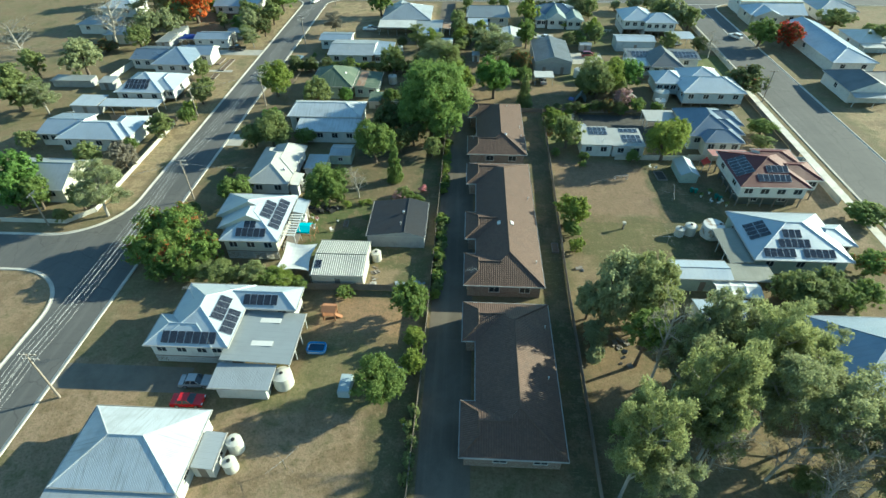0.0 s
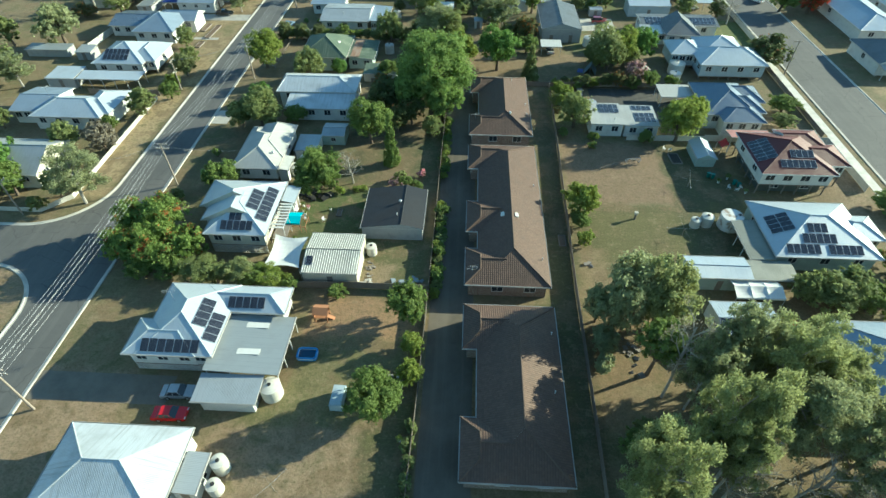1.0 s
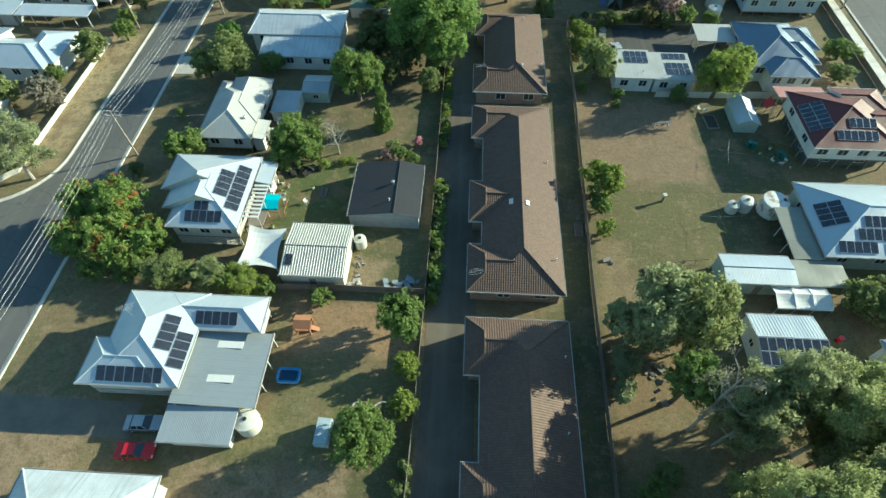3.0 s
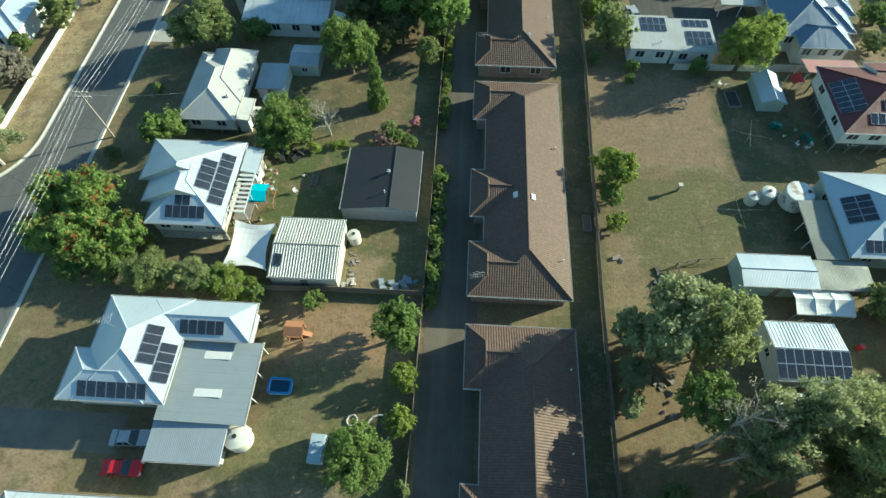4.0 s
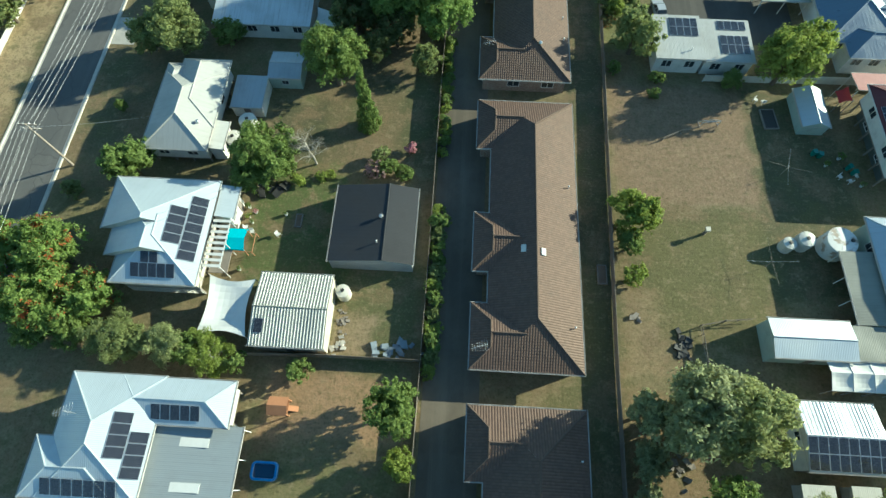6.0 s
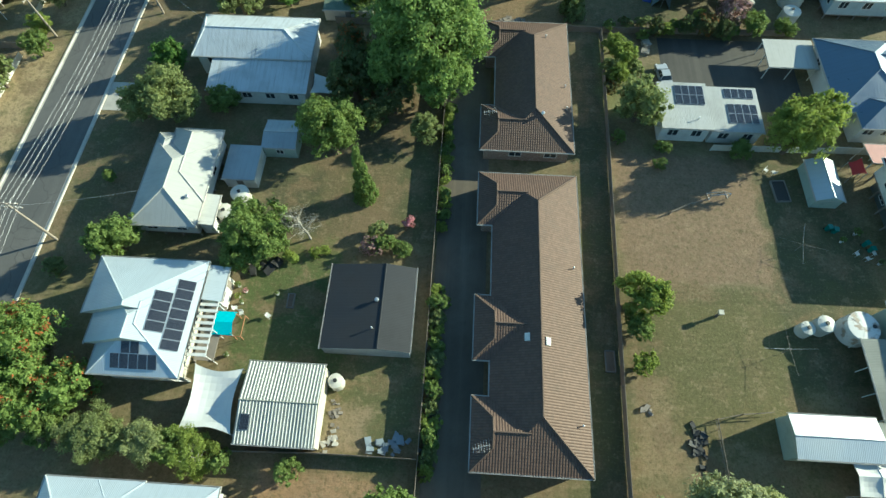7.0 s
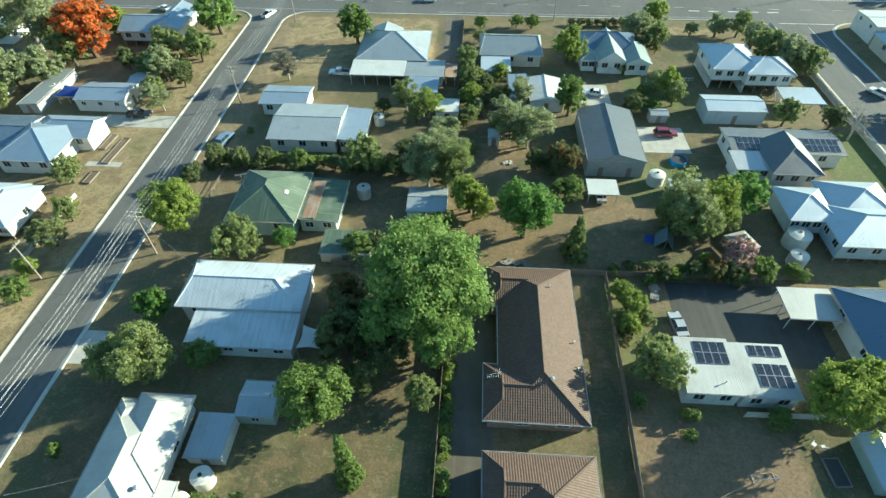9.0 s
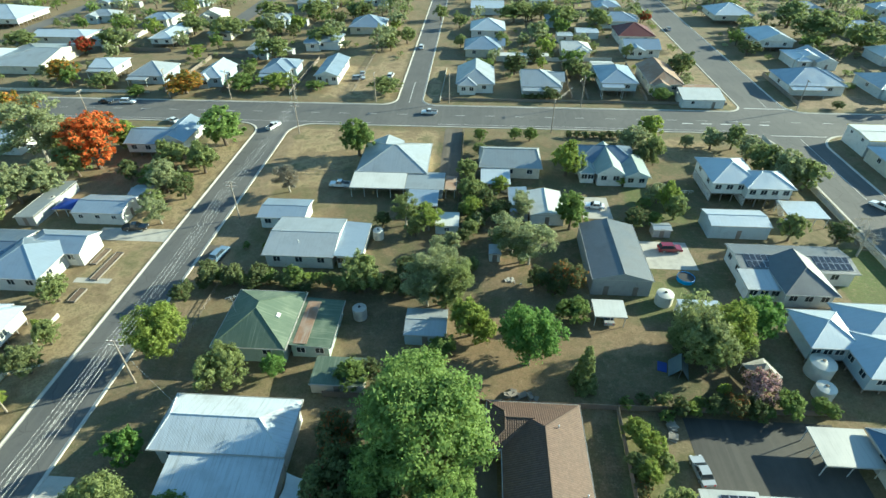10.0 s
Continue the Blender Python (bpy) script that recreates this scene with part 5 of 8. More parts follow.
shed("small flat-roofed pale shed behind the cottage", Roof(-34.5, -30.0, 95.5, 101.0, 2.2, kind="fall", fall="S", rise=0.2), "zinc_sheet", "white_board")
shed("corrugated zinc shed in a brown yard", Roof(-13.3, -6.4, 139.0, 145.2, 2.4, 9, "x", 0, 0), "zinc_sheet", "blue_board")
shed("low old shed with a mossy green roof", Roof(-26.0, -18.0, 128.5, 133.7, 2.2, kind="fall", fall="S", rise=0.25), "green_sheet", "cream_board")
shed("small open carport with a cream roof and a car inside", Roof(18.2, 23.6, 145.1, 149.2, 2.4, kind="fall", fall="S", rise=0.15), "cream_sheet", "grey_board", "carport", open_=True, category="carport")
r = Roof(18.9, 29.6, 153.2, 171.0, 3.7, 15, "y", 0, 0)
h = shed("large slate grey metal shed with a gable roof", r, "slate_sheet", "grey_board", win="ss")
shed("white metal garage behind the high-set house", Roof(46.0, 58.2, 172.4, 178.8, 3.2, 12, "x", 0, 0), "white_sheet", "blue_board", win="s")
shed("open carport with a flat pale roof and a car under it", Roof(64.0, 72.3, 177.3, 184.0, 2.6, kind="fall", fall="S", rise=0.1), "white_sheet", "white_board", "carport", open_=True, category="carport")
shed("cream gabled back shed beside trees", Roof(9.5, 16.8, 175.2, 185.5, 2.6, 12, "y", 0, 0), "cream_sheet", "white_board")
shed("lean-to shed with a blue-grey roof", Roof(5.2, 9.3, 176.5, 187.0, 2.4, kind="fall", fall="W", rise=0.3), "blue_sheet", "grey_board")
shed("tiny pale outhouse shed in a brown yard", Roof(0.6, 3.0, 161.8, 164.8, 2.0, kind="fall", fall="S", rise=0.2), "zinc_sheet", "white_board")
shed("small shed with a slatted pale roof", Roof(-10.6, -5.6, 170.6, 175.6, 2.2, kind="fall", fall="S", rise=0.2), "cream_sheet", "white_board", win="S")
shed("reddish patio roof beside the verandah", Roof(-9.4, -6.9, 185.0, 191.5, 2.3, kind="fall", fall="E", rise=0.2), "rust_sheet", "grey_board", "patio_roof", open_=True, category="patio roof")
r = Roof(34.2, 43.5, 64.1, 68.7, 2.8, 11, "x", 0, 0)
shed("long white metal shed with pale green walls", r, "white_sheet", "green_board", win="s")
r = Roof(35.4, 43.7, 52.4, 59.5, 2.8, 13, "x", 0, 0)
h = shed("white metal shed with solar panels on one slope", r, "white_sheet", "white_board", win="W")
ribs(h, r, "N", 0.4, "white_sheet")
solar(h, r, "S", 39.6, 54.2, 8, 2)
shed("small flat cream garden shed", Roof(34.8, 38.2, 48.8, 51.2, 1.9, kind="fall", fall="S", rise=0.12), "cream_sheet", "grey_board")
shed("small flat cream garden shed beside another", Roof(39.9, 42.9, 48.9, 51.3, 1.9, kind="fall", fall="S", rise=0.12), "cream_sheet", "grey_board")
r = Roof(44.6, 48.4, 96.6, 103.2, 1.9, 24, "y", 0, 0)
shed("pale green gabled garden shed on grass", r, "white_sheet", "green_board", win="")
shed("low white shed among trees beside a round tank", Roof(33.0, 40.0, 147.2, 150.2, 2.3, kind="fall", fall="S", rise=0.15), "white_sheet", "white_board")
shed("small grey shed beside the maroon car", Roof(34.6, 38.4, 172.0, 174.6, 2.0, 14, "x", 0, 0), "zinc_sheet", "grey_board")

# ---- houses west of the street ----
r1 = Roof(-95.0, -79.4, 83.5, 95.3, 3.3, 24, "x", 1, 0)
house("house", "pale house with a grey and white metal roof behind bushes", [r1], "zinc_sheet", "cream_board", win="SSSEEWN")
r1 = Roof(-93.5, -78.0, 103.8, 112.8, 3.3, 23, "x")
r2 = Roof(-99.5, -90.5, 106.0, 116.5, 3.2, 12, "x", 0, 0)
r3 = Roof(-84.0, -76.8, 105.5, 115.6, 3.3, 23, "y")
h = house("house", "white weatherboard house with spreading white metal roofs", [r1, r2, r3], ["white_sheet", "blue_sheet", "white_sheet"], "white_board", win="SSSSEEWN")
antenna(h, -90.5, 108.5, 5.0, 2.6)
shed("long low white carport roof", Roof(-94.0, -78.6, 122.2, 126.2, 2.5, kind="fall", fall="S", rise=0.2), "white_sheet", "grey_board", "carport", open_=True, category="carport")
shed("white flat-roofed shed beside the carport", Roof(-101.5, -94.4, 122.2, 128.2, 2.5, kind="fall", fall="S", rise=0.2), "white_sheet", "grey_board")
r1 = Roof(-92.8, -80.0, 128.2, 141.0, 3.5, 24, "x")
r2 = Roof(-85.0, -77.6, 130.0, 140.6, 3.52, 24, "y")
h = house("house", "white weatherboard house with solar panels and a front verandah", [r1, r2], "white_sheet", "white_board", floor=1.0, win="SSSEEEWN")
solar(h, r1, "S", -87.2, 130.8, 6, 2)
r1 = Roof(-92.2, -80.6, 147.6, 160.5, 3.3, 24, "x")
r2 = Roof(-90.0, -77.6, 155.4, 163.0, 3.3, 22, "x", 1, 0)
r3 = Roof(-101.0, -91.0, 152.0, 163.0, 3.0, 12, "x", 0, 0)
h = house("house", "white weatherboard house with pale blue metal roofs and a porch", [r1, r2, r3], ["blue_sheet", "blue_sheet", "deep_blue_sheet"], "white_board", win="SSSEEWN")
shed("white cottage with a low pale blue roof", Roof(-89.0, -77.7, 170.0, 177.4, 2.9, 14, "x", 0, 0), "blue_sheet", "white_board", "cottage", "SSSe", category="cottage")
r1 = Roof(-94.2, -82.0, 201.0, 211.5, 4.0, 20, "x", 0, 0)
r2 = Roof(-86.5, -78.6, 202.5, 216.5, 4.02, 26, "y", 0, 0)
house("house", "white high-set house with a steep front gable", [r1, r2], "blue_sheet", "white_board", floor=1.4, win="SSSEEW")
shed("rusty low open shed along a yard", Roof(-101.0, -96.5, 168.5, 184.0, 2.2, kind="fall", fall="W", rise=0.3), "grey_sheet", "grey_board")
shed("low grey-walled lean-to shed at the end of a yard", Roof(-102.6, -98.4, 137.0, 141.0, 2.2, kind="fall", fall="S", rise=0.3), "zinc_sheet", "grey_board")
shed("long low open-fronted grey shed behind trees", Roof(-117.0, -105.5, 138.5, 142.0, 2.0, kind="fall", fall="S", rise=0.2), "grey_sheet", "grey_board", win="")
shed("small pale shed behind shrubs", Roof(-81.5, -77.0, 178.6, 183.4, 2.2, 12, "x", 0, 0), "zinc_sheet", "grey_board")
for x, y, w, d, mt, wm in ((-114, 176, 12, 8, "zinc_sheet", "cream_board"), (-128, 186, 13, 9, "grey_sheet", "white_board"), (-130, 205, 14, 10, "white_sheet", "white_board"), (-118, 96, 14, 10, "white_sheet", "cream_board"), (-135, 130, 13, 10, "zinc_sheet", "white_board")):
    house("house", "pale house with a metal roof among trees", [Roof(x - w / 2, x + w / 2, y - d / 2, y + d / 2, 3.2, 20, "x" if w > d else "y")], mt, wm, win="SSEE")

# ---- houses beyond the main road ----
FAR = (
    (-9.8, 3.0, 252, 270, 3.2, 25, "y", "zinc_sheet"), (11.6, 24.8, 251, 265.5, 3.1, 24, "x", "zinc_sheet"),
    (37.0, 49.2, 251.5, 269, 4.5, 22, "y", "blue_sheet"), (53.2, 64.4, 253.5, 274.5, 3.7, 24, "y", "rust_sheet"),
    (98.0, 116.5, 255.5, 271, 3.4, 25, "x", "blue_sheet"), (107.0, 121.5, 303, 322, 4.3, 22, "y", "white_sheet"),
    (126.0, 139.0, 254, 270, 3.2, 20, "x", "zinc_sheet"), (-8.2, 6.2, 290, 304, 3.2, 24, "x", "blue_sheet"))
FAR2 = (
    (-6.5, 8.6, 317, 332, 3.2, 24, "y", "white_sheet"), (-7.2, 9.2, 357, 374, 3.2, 10, "x", "white_sheet"),
    (-78.6, -68.4, 259.5, 275, 3.1, 20, "y", "blue_sheet"), (-59.6, -43.8, 320, 335, 3.1, 25, "x", "blue_sheet"),
    (-136.5, -126.5, 295, 315, 4.0, 15, "y", "white_sheet"), (-138.5, -129.0, 257.5, 269, 4.5, 14, "x", "white_sheet"),
    (-123.0, -110.5, 254.5, 268, 3.0, 24, "x", "zinc_sheet"), (-184.0, -160.0, 262, 290, 3.0, 10, "x", "grey_sheet"))
FAR3 = (
    (-199.0, -180.0, 267, 282, 3.1, 18, "x", "white_sheet"), (-190.0, -166.0, 299, 311, 3.0, 14, "x", "white_sheet"),
    (-98.5, -89.2, 253, 268, 3.2, 26, "y", "white_sheet"), (-118.0, -107.5, 308, 325, 3.0, 18, "y", "white_sheet"),
    (54.6, 69.8, 311, 327, 3.2, 24, "x", "red_sheet"), (53.4, 67.4, 293, 305, 3.2, 22, "x", "blue_sheet"),
    (50.8, 68.0, 335, 348, 3.2, 22, "x", "blue_sheet"), (104.0, 121.8, 344, 362, 4.2, 22, "x", "white_sheet"))
FAR4 = (
    (104.2, 117.2, 156.5, 192.0, 3.4, 18, "y", "blue_sheet"), (99.0, 111.0, 137.0, 151.5, 3.2, 24, "y", "slate_sheet"),
    (121.0, 133.0, 174, 187, 3.1, 18, "x", "cream_sheet"), (97.5, 117.0, 199.5, 211, 3.6, 22, "x", "white_sheet"),
    (124.0, 138.0, 206, 220, 3.1, 20, "x", "zinc_sheet"), (-232.0, -212.0, 322, 345, 4.0, 18, "x", "white_sheet"),
    (-255.0, -235.0, 290, 308, 3.4, 20, "x", "zinc_sheet"), (150.0, 166.0, 268, 284, 3.4, 22, "x", "blue_sheet"))
for k, (a, b, c, d, ze, pt, ax, mt) in enumerate(FAR + FAR2 + FAR3 + FAR4):
    fl = 1.9 if ze > 3.9 else 0.4
    rf = [Roof(a, b, c, d, ze, pt, ax, 0 if k % 4 == 1 else 1, 1 if k % 3 else 0)]
    if k % 3 == 0 and pt > 18:
        rf.append(Roof(a + 0.8, a + (b - a) * 0.55, c - 1.8, c + (d - c) * 0.6, ze - 0.02, pt, "y", 0 if k % 2 else 1, 0))
    elif k % 3 == 1 and pt > 18:
        rf.append(Roof(b - (b - a) * 0.6, b + 1.6, c + (d - c) * 0.35, d - 1.0, ze - 0.02, pt, "x", 0, 0 if k % 2 else 1))
    h = house("house", "white weatherboard house with a pale metal roof on a dry block" if mt != "red_sheet" else "white house with a dark red metal roof", rf, mt, ("white_board", "white_board", "blue_board", "cream_board")[k % 4], floor=fl, win="SSEW")
    if k % 3 and d < 300:  # a lower verandah roof across the front
        vr = Roof(a + 0.4, a + (b - a) * (0.95 if k % 2 else 0.6), c - 2.4, c + 0.2, ze - 0.55, kind="fall", fall="S", rise=0.4)
        roof_parts(h, vr, (h["ox"], h["oy"]), "zinc_sheet" if k % 2 else mt, "white_board")
        posts_under(h, vr, 7.0)
r = Roof(-58.6, -50.2, 257.2, 278.0, 3.2, 20, "y", 0, 0)
h = house("house", "long white gabled hall facing the main road", [r], "blue_sheet", "white_board", win="SsSEEEEWWWW")
shed("flat blue-white shop roof at the corner", Roof(61.0, 74.0, 243.2, 250.5, 2.7, kind="fall", fall="S", rise=1.3), "cream_sheet", "white_board", "shop", "Ss", category="shop")
shed("low reddish shed behind the corner shop", Roof(62.0, 75.0, 251.0, 257.0, 2.6, kind="fall", fall="N", rise=0.3), "rust_sheet", "grey_board")
shed("pale arched garage behind the corner house", Roof(119.5, 127.0, 281.5, 298, 3.0, 22, "y", 0, 0), "zinc_sheet", "white_board", "garage", category="garage")
shed("pale open shelter in a back yard", Roof(29.8, 36.5, 313, 319, 2.5, 8, "x", 0, 0), "white_sheet", "white_board")
shed("pale shed in a back yard", Roof(38.5, 48.0, 318, 326, 2.6, 8, "x", 0, 0), "white_sheet", "white_board")
shed("pale shed with rust-stained roof", Roof(38.0, 46.0, 272.5, 280, 2.6, 8, "x", 0, 0), "cream_sheet", "green_board")
shed("long low pale fence shed", Roof(2.0, 24.0, 286, 289.5, 2.2, kind="fall", fall="S", rise=0.2), "cream_sheet", "white_board")
shed("flat service canopy with a yellow edge beside the corner", Roof(98.5, 121.0, 204.0 + 8, 222.5, 4.6, 4, "x", 0, 0), "cream_sheet", "white_board", "shop", "WWs", category="shop", gut="yellow")


# ---- trees and shrubs ----
def leaf_cloud(name, seed, n, leaf, clumps, zc=1.1, flat=0.85, cone=False, low=-0.55):
    """A crown of unit radius: uneven boughs, each covered with tufts of leaves, and gaps between them."""
    g = np.random.default_rng(seed)
    broad = low > -0.8
    lobes = 30 if broad else int(g.integers(10, 15))
    d = g.normal(size=(lobes, 3))
    d /= np.linalg.norm(d, axis=1)[:, None]
    d[:, 2] = np.where(d[:, 2] < low, -d[:, 2], d[:, 2])
    lr = g.uniform(0.24, 0.40, lobes) if broad else g.uniform(0.36, 0.56, lobes)
    lc = d * ((1.0 - lr) * g.uniform(0.78, 1.04, lobes))[:, None] * np.array([1, 1, flat])
    lr[0], lc[0] = 0.76 if broad else 0.62, (0, 0, 0.0)
    pick = g.choice(lobes, clumps, p=lr ** 2 / np.sum(lr ** 2))
    q = g.normal(size=(clumps, 3))
    q /= np.linalg.norm(q, axis=1)[:, None]
    q[:, 2] = np.where(g.uniform(0, 1, clumps) < (0.6 if broad else 0.3), np.abs(q[:, 2]), q[:, 2])
    cen = lc[pick] + q * (lr[pick] * g.uniform(0.72, 1.06, clumps))[:, None]
    cr = g.uniform(0.07, 0.15, clumps) * (1.25 if clumps < 60 else 1.0)
    if cone:  # whorls of level branches, shorter towards the tip
        h = np.floor(g.uniform(0, 1, clumps) ** 1.2 * 13) / 13
        a = g.uniform(0, 2 * math.pi, clumps)
        w = (1 - 0.9 * h) * g.uniform(0.25, 0.95, clumps)
        cen = np.stack([w * np.cos(a), w * np.sin(a), h * 2.7 - 0.85 - 0.12 * w], 1)
        cr = 0.06 + 0.08 * (1 - h)
        q = np.stack([np.cos(a), np.sin(a), 0.6 + 0 * a], 1)
    idx = g.integers(0, clumps, n)
    u = g.normal(size=(n, 3))
    u /= np.linalg.norm(u, axis=1)[:, None]
    pos = cen[idx] + u * (cr[idx] * g.uniform(0.15, 1.2, n) ** 0.7)[:, None]
    loose = g.uniform(0, 1, n) < 0.12
    pos[loose] += g.normal(size=(n, 3))[loose] * 0.07
    pos[:, 2] += zc
    pos[:, 2] = np.maximum(pos[:, 2], 0.05)
    nrm = 0.6 * u + 0.55 * q[idx] + 0.5 * g.normal(size=(n, 3)) + np.array([0, 0, 0.15])
    nrm /= np.linalg.norm(nrm, axis=1)[:, None]
    t = np.cross(nrm, g.normal(size=(n, 3)))
    t /= np.linalg.norm(t, axis=1)[:, None] + 1e-9
    b = np.cross(nrm, t)
    s = leaf * g.uniform(0.5, 1.35, n)[:, None]
    v = np.stack([pos - t * s - b * s * 0.3, pos + t * s - b * s * 0.3, pos + b * s * 0.65], 1).reshape(-1, 3)
    return leaf_mesh(name, v), cen, zc


def leaf_mesh(name, v):
    n = len(v) // 3
    me = bpy.data.meshes.new(name)
    me.vertices.add(3 * n)
    me.vertices.foreach_set("co", v.astype(np.float32).ravel())
    me.loops.add(3 * n)
    me.loops.foreach_set("vertex_index", np.arange(3 * n, dtype=np.int32))
    me.polygons.add(n)
    me.polygons.foreach_set("loop_start", np.arange(0, 3 * n, 3, dtype=np.int32))
    me.update(calc_edges=True)
    return me


def gum_tree(seed, n, leaf, sparse=False):
    """A tall loose tree: rising boughs, fine twigs and hanging tufts of narrow leaves."""
    g, rg = np.random.default_rng(seed), random.Random(seed)
    mb = Mesh()
    stems, tufts = [], []
    lean = Vector((rg.uniform(-0.12, 0.12), rg.uniform(-0.12, 0.12), 0))
    top = Vector((0, 0, 2.55)) + lean * 2
    pts = [Vector((0, 0, -0.05)), Vector((lean.x * 0.3, lean.y * 0.3, 0.7)), Vector((lean.x * 1.6, lean.y * 1.6, 1.5)), top]
    for i, (a, b) in enumerate(zip(pts, pts[1:])):
        mb.tube(a, b, (0.062, 0.052, 0.036)[i], (0.052, 0.036, 0.014)[i], 7, caps=False)
    for k in range(15):
        h = 0.55 + 1.85 * k / 14
        root = pts[1].lerp(pts[2], min(1, (h - 0.55) / 0.9)) if h < 1.5 else pts[2].lerp(top, (h - 1.5) / 1.1)
        a = k * 2.4 + rg.uniform(-0.5, 0.5)
        reach = rg.uniform(0.55, 0.98) * (1.0 - 0.35 * max(0, h - 1.5))
        rise = rg.uniform(0.25, 0.75)
        mid = root + Vector((math.cos(a) * reach * 0.5, math.sin(a) * reach * 0.5, rise * 0.65))
        tip = root + Vector((math.cos(a + 0.2) * reach, math.sin(a + 0.2) * reach, rise))
        fat = 0.9 if sparse else 1.0
        mb.tube(root, mid, 0.026 * fat, 0.017 * fat, 5, caps=False)
        mb.tube(mid, tip, 0.017 * fat, 0.006 * fat, 4, caps=False)
        for j in range(5 if sparse else 6):
            f = rg.uniform(0.25, 1.0)
            s = root.lerp(mid, f * 2) if f < 0.5 else mid.lerp(tip, f * 2 - 1)
            e = s + Vector((rg.uniform(-0.32, 0.32), rg.uniform(-0.32, 0.32), rg.uniform(0.0, 0.34)))
            mb.tube(s, e, 0.008 * fat, 0.003 * fat, 3, caps=False)
            tufts.append((e, rg.uniform(0.09, 0.21)))
            if sparse:
                for _ in range(2):
                    m = s.lerp(e, rg.uniform(0.3, 0.95))
                    mb.tube(m, m + Vector((rg.uniform(-0.2, 0.2), rg.uniform(-0.2, 0.2), rg.uniform(0.02, 0.24))), 0.005, 0.002, 3, caps=False)
        tufts.append((tip, rg.uniform(0.14, 0.24)))
    if sparse:  # stouter limbs on a nearly leafless tree
        for a, b in zip(pts[1:], pts[2:]):
            mb.tube(a, b, 0.060, 0.028, 7, caps=False)
    cen = np.array([tuple(t[0]) for t in tufts])
    rad = np.array([t[1] for t in tufts])
    if sparse:
        keep = g.uniform(0, 1, len(cen)) < 0.35
        cen, rad = cen[keep], rad[keep]
    idx = g.choice(len(cen), n, p=rad ** 2 / np.sum(rad ** 2))
    u = g.normal(size=(n, 3))
    u /= np.linalg.norm(u, axis=1)[:, None]
    pos = cen[idx] + u * (rad[idx] * g.uniform(0.1, 1.15, n) ** 0.6)[:, None] * np.array([1.15, 1.15, 0.85])
    pos[:, 2] -= 0.25 * rad[idx] * g.uniform(0, 1, n)
    nrm = 0.75 * u + 0.6 * g.normal(size=(n, 3)) + np.array([0, 0, 0.2])
    nrm /= np.linalg.norm(nrm, axis=1)[:, None]
    side = np.cross(nrm, g.normal(size=(n, 3)))
    side /= np.linalg.norm(side, axis=1)[:, None] + 1e-9
    hang = np.cross(nrm, side)
    s = leaf * g.uniform(0.6, 1.4, n)[:, None]
    v = np.stack([pos - side * s * 0.5, pos + side * s * 0.5, pos + hang * s * 1.5], 1).reshape(-1, 3)
    return leaf_mesh("crown", v), mb.data("trunk", [M["pale_bark"]])


def trunk_mesh(name, seed, cen, zc, r=0.07, limbs=9, twigs=0, mat="bark", cone=False):
    g = random.Random(seed)
    mb = Mesh()
    fork = Vector((g.uniform(-0.06, 0.06), g.uniform(-0.06, 0.06), zc * 0.45))
    mb.tube((0, 0, -0.03), (fork * 0.5), r * 1.25, r, 8)
    mb.tube(fork * 0.5, fork, r, r * 0.8, 8)
    if cone:
        mb.tube(fork, (0, 0, zc + 1.5), r * 0.7, r * 0.1, 6)
    picks = list(cen)
    g.shuffle(picks)
    for c in picks[:limbs]:
        tip = Vector((c[0], c[1], c[2] + zc)) * 0.95
        midp = fork.lerp(tip, 0.5) + Vector((g.uniform(-0.1, 0.1), g.uniform(-0.1, 0.1), g.uniform(-0.02, 0.12)))
        mb.tube(fork, midp, r * 0.55, r * 0.34, 5, caps=False)
        mb.tube(midp, tip, r * 0.34, r * 0.1, 4, caps=False)
        for _ in range(twigs):
            s = midp.lerp(tip, g.uniform(0.1, 1.0))
            e = s + Vector((g.uniform(-0.4, 0.4), g.uniform(-0.4, 0.4), g.uniform(-0.05, 0.4)))
            mb.tube(s, e, r * 0.13, r * 0.04, 3, caps=False)
            for _ in range(2):
                k = s.lerp(e, g.uniform(0.4, 0.9))
                mb.tube(k, k + Vector((g.uniform(-0.22, 0.22), g.uniform(-0.22, 0.22), g.uniform(0, 0.2))), r * 0.06, r * 0.03, 3, caps=False)
    return mb.data(name, [M[mat]])


CROWNS = {}


def crown_of(shape, size, k, tall=False):
    key = (shape, size, k, tall)
    z0 = 2.3 if tall else 1.1
    if key not in CROWNS:
        n, leaf, clumps = {"distant": (700, 0.135, 60), "far": (3600, 0.085, 130), "small": (2500, 0.106, 80), "outer": (5000, 0.076, 160), "mid": (8000, 0.062, 210), "large": (14500, 0.047, 320), "huge": (32000, 0.032, 720)}[size]
        seed = 11 + 7 * k + len(CROWNS) * 13
        if shape in ("gum", "bare"):
            thin = shape == "bare"
            me, tr = gum_tree(seed, int((0.16 if thin else 1.5) * n), leaf * (0.5 if thin else 0.8), thin)
            if not tall:
                for m in (me, tr):
                    m.transform(Matrix.Diagonal((1, 1, 0.6, 1)))
        elif shape == "cone":
            me, cen, zc = leaf_cloud("crown", seed, int(n * 2.2), leaf * 0.9, int(clumps * 1.6), cone=True)
            tr = trunk_mesh("trunk", seed, cen, zc, 0.06, 4, 0, "bark", True)
        else:
            me, cen, zc = leaf_cloud("crown", seed, n, leaf, clumps, z0, low=-0.6 if size == "huge" else -0.95, flat=0.88 if size == "huge" else 0.98)
            tr = trunk_mesh("trunk", seed, cen, zc)
        CROWNS[key] = (me, tr)
    return CROWNS[key]


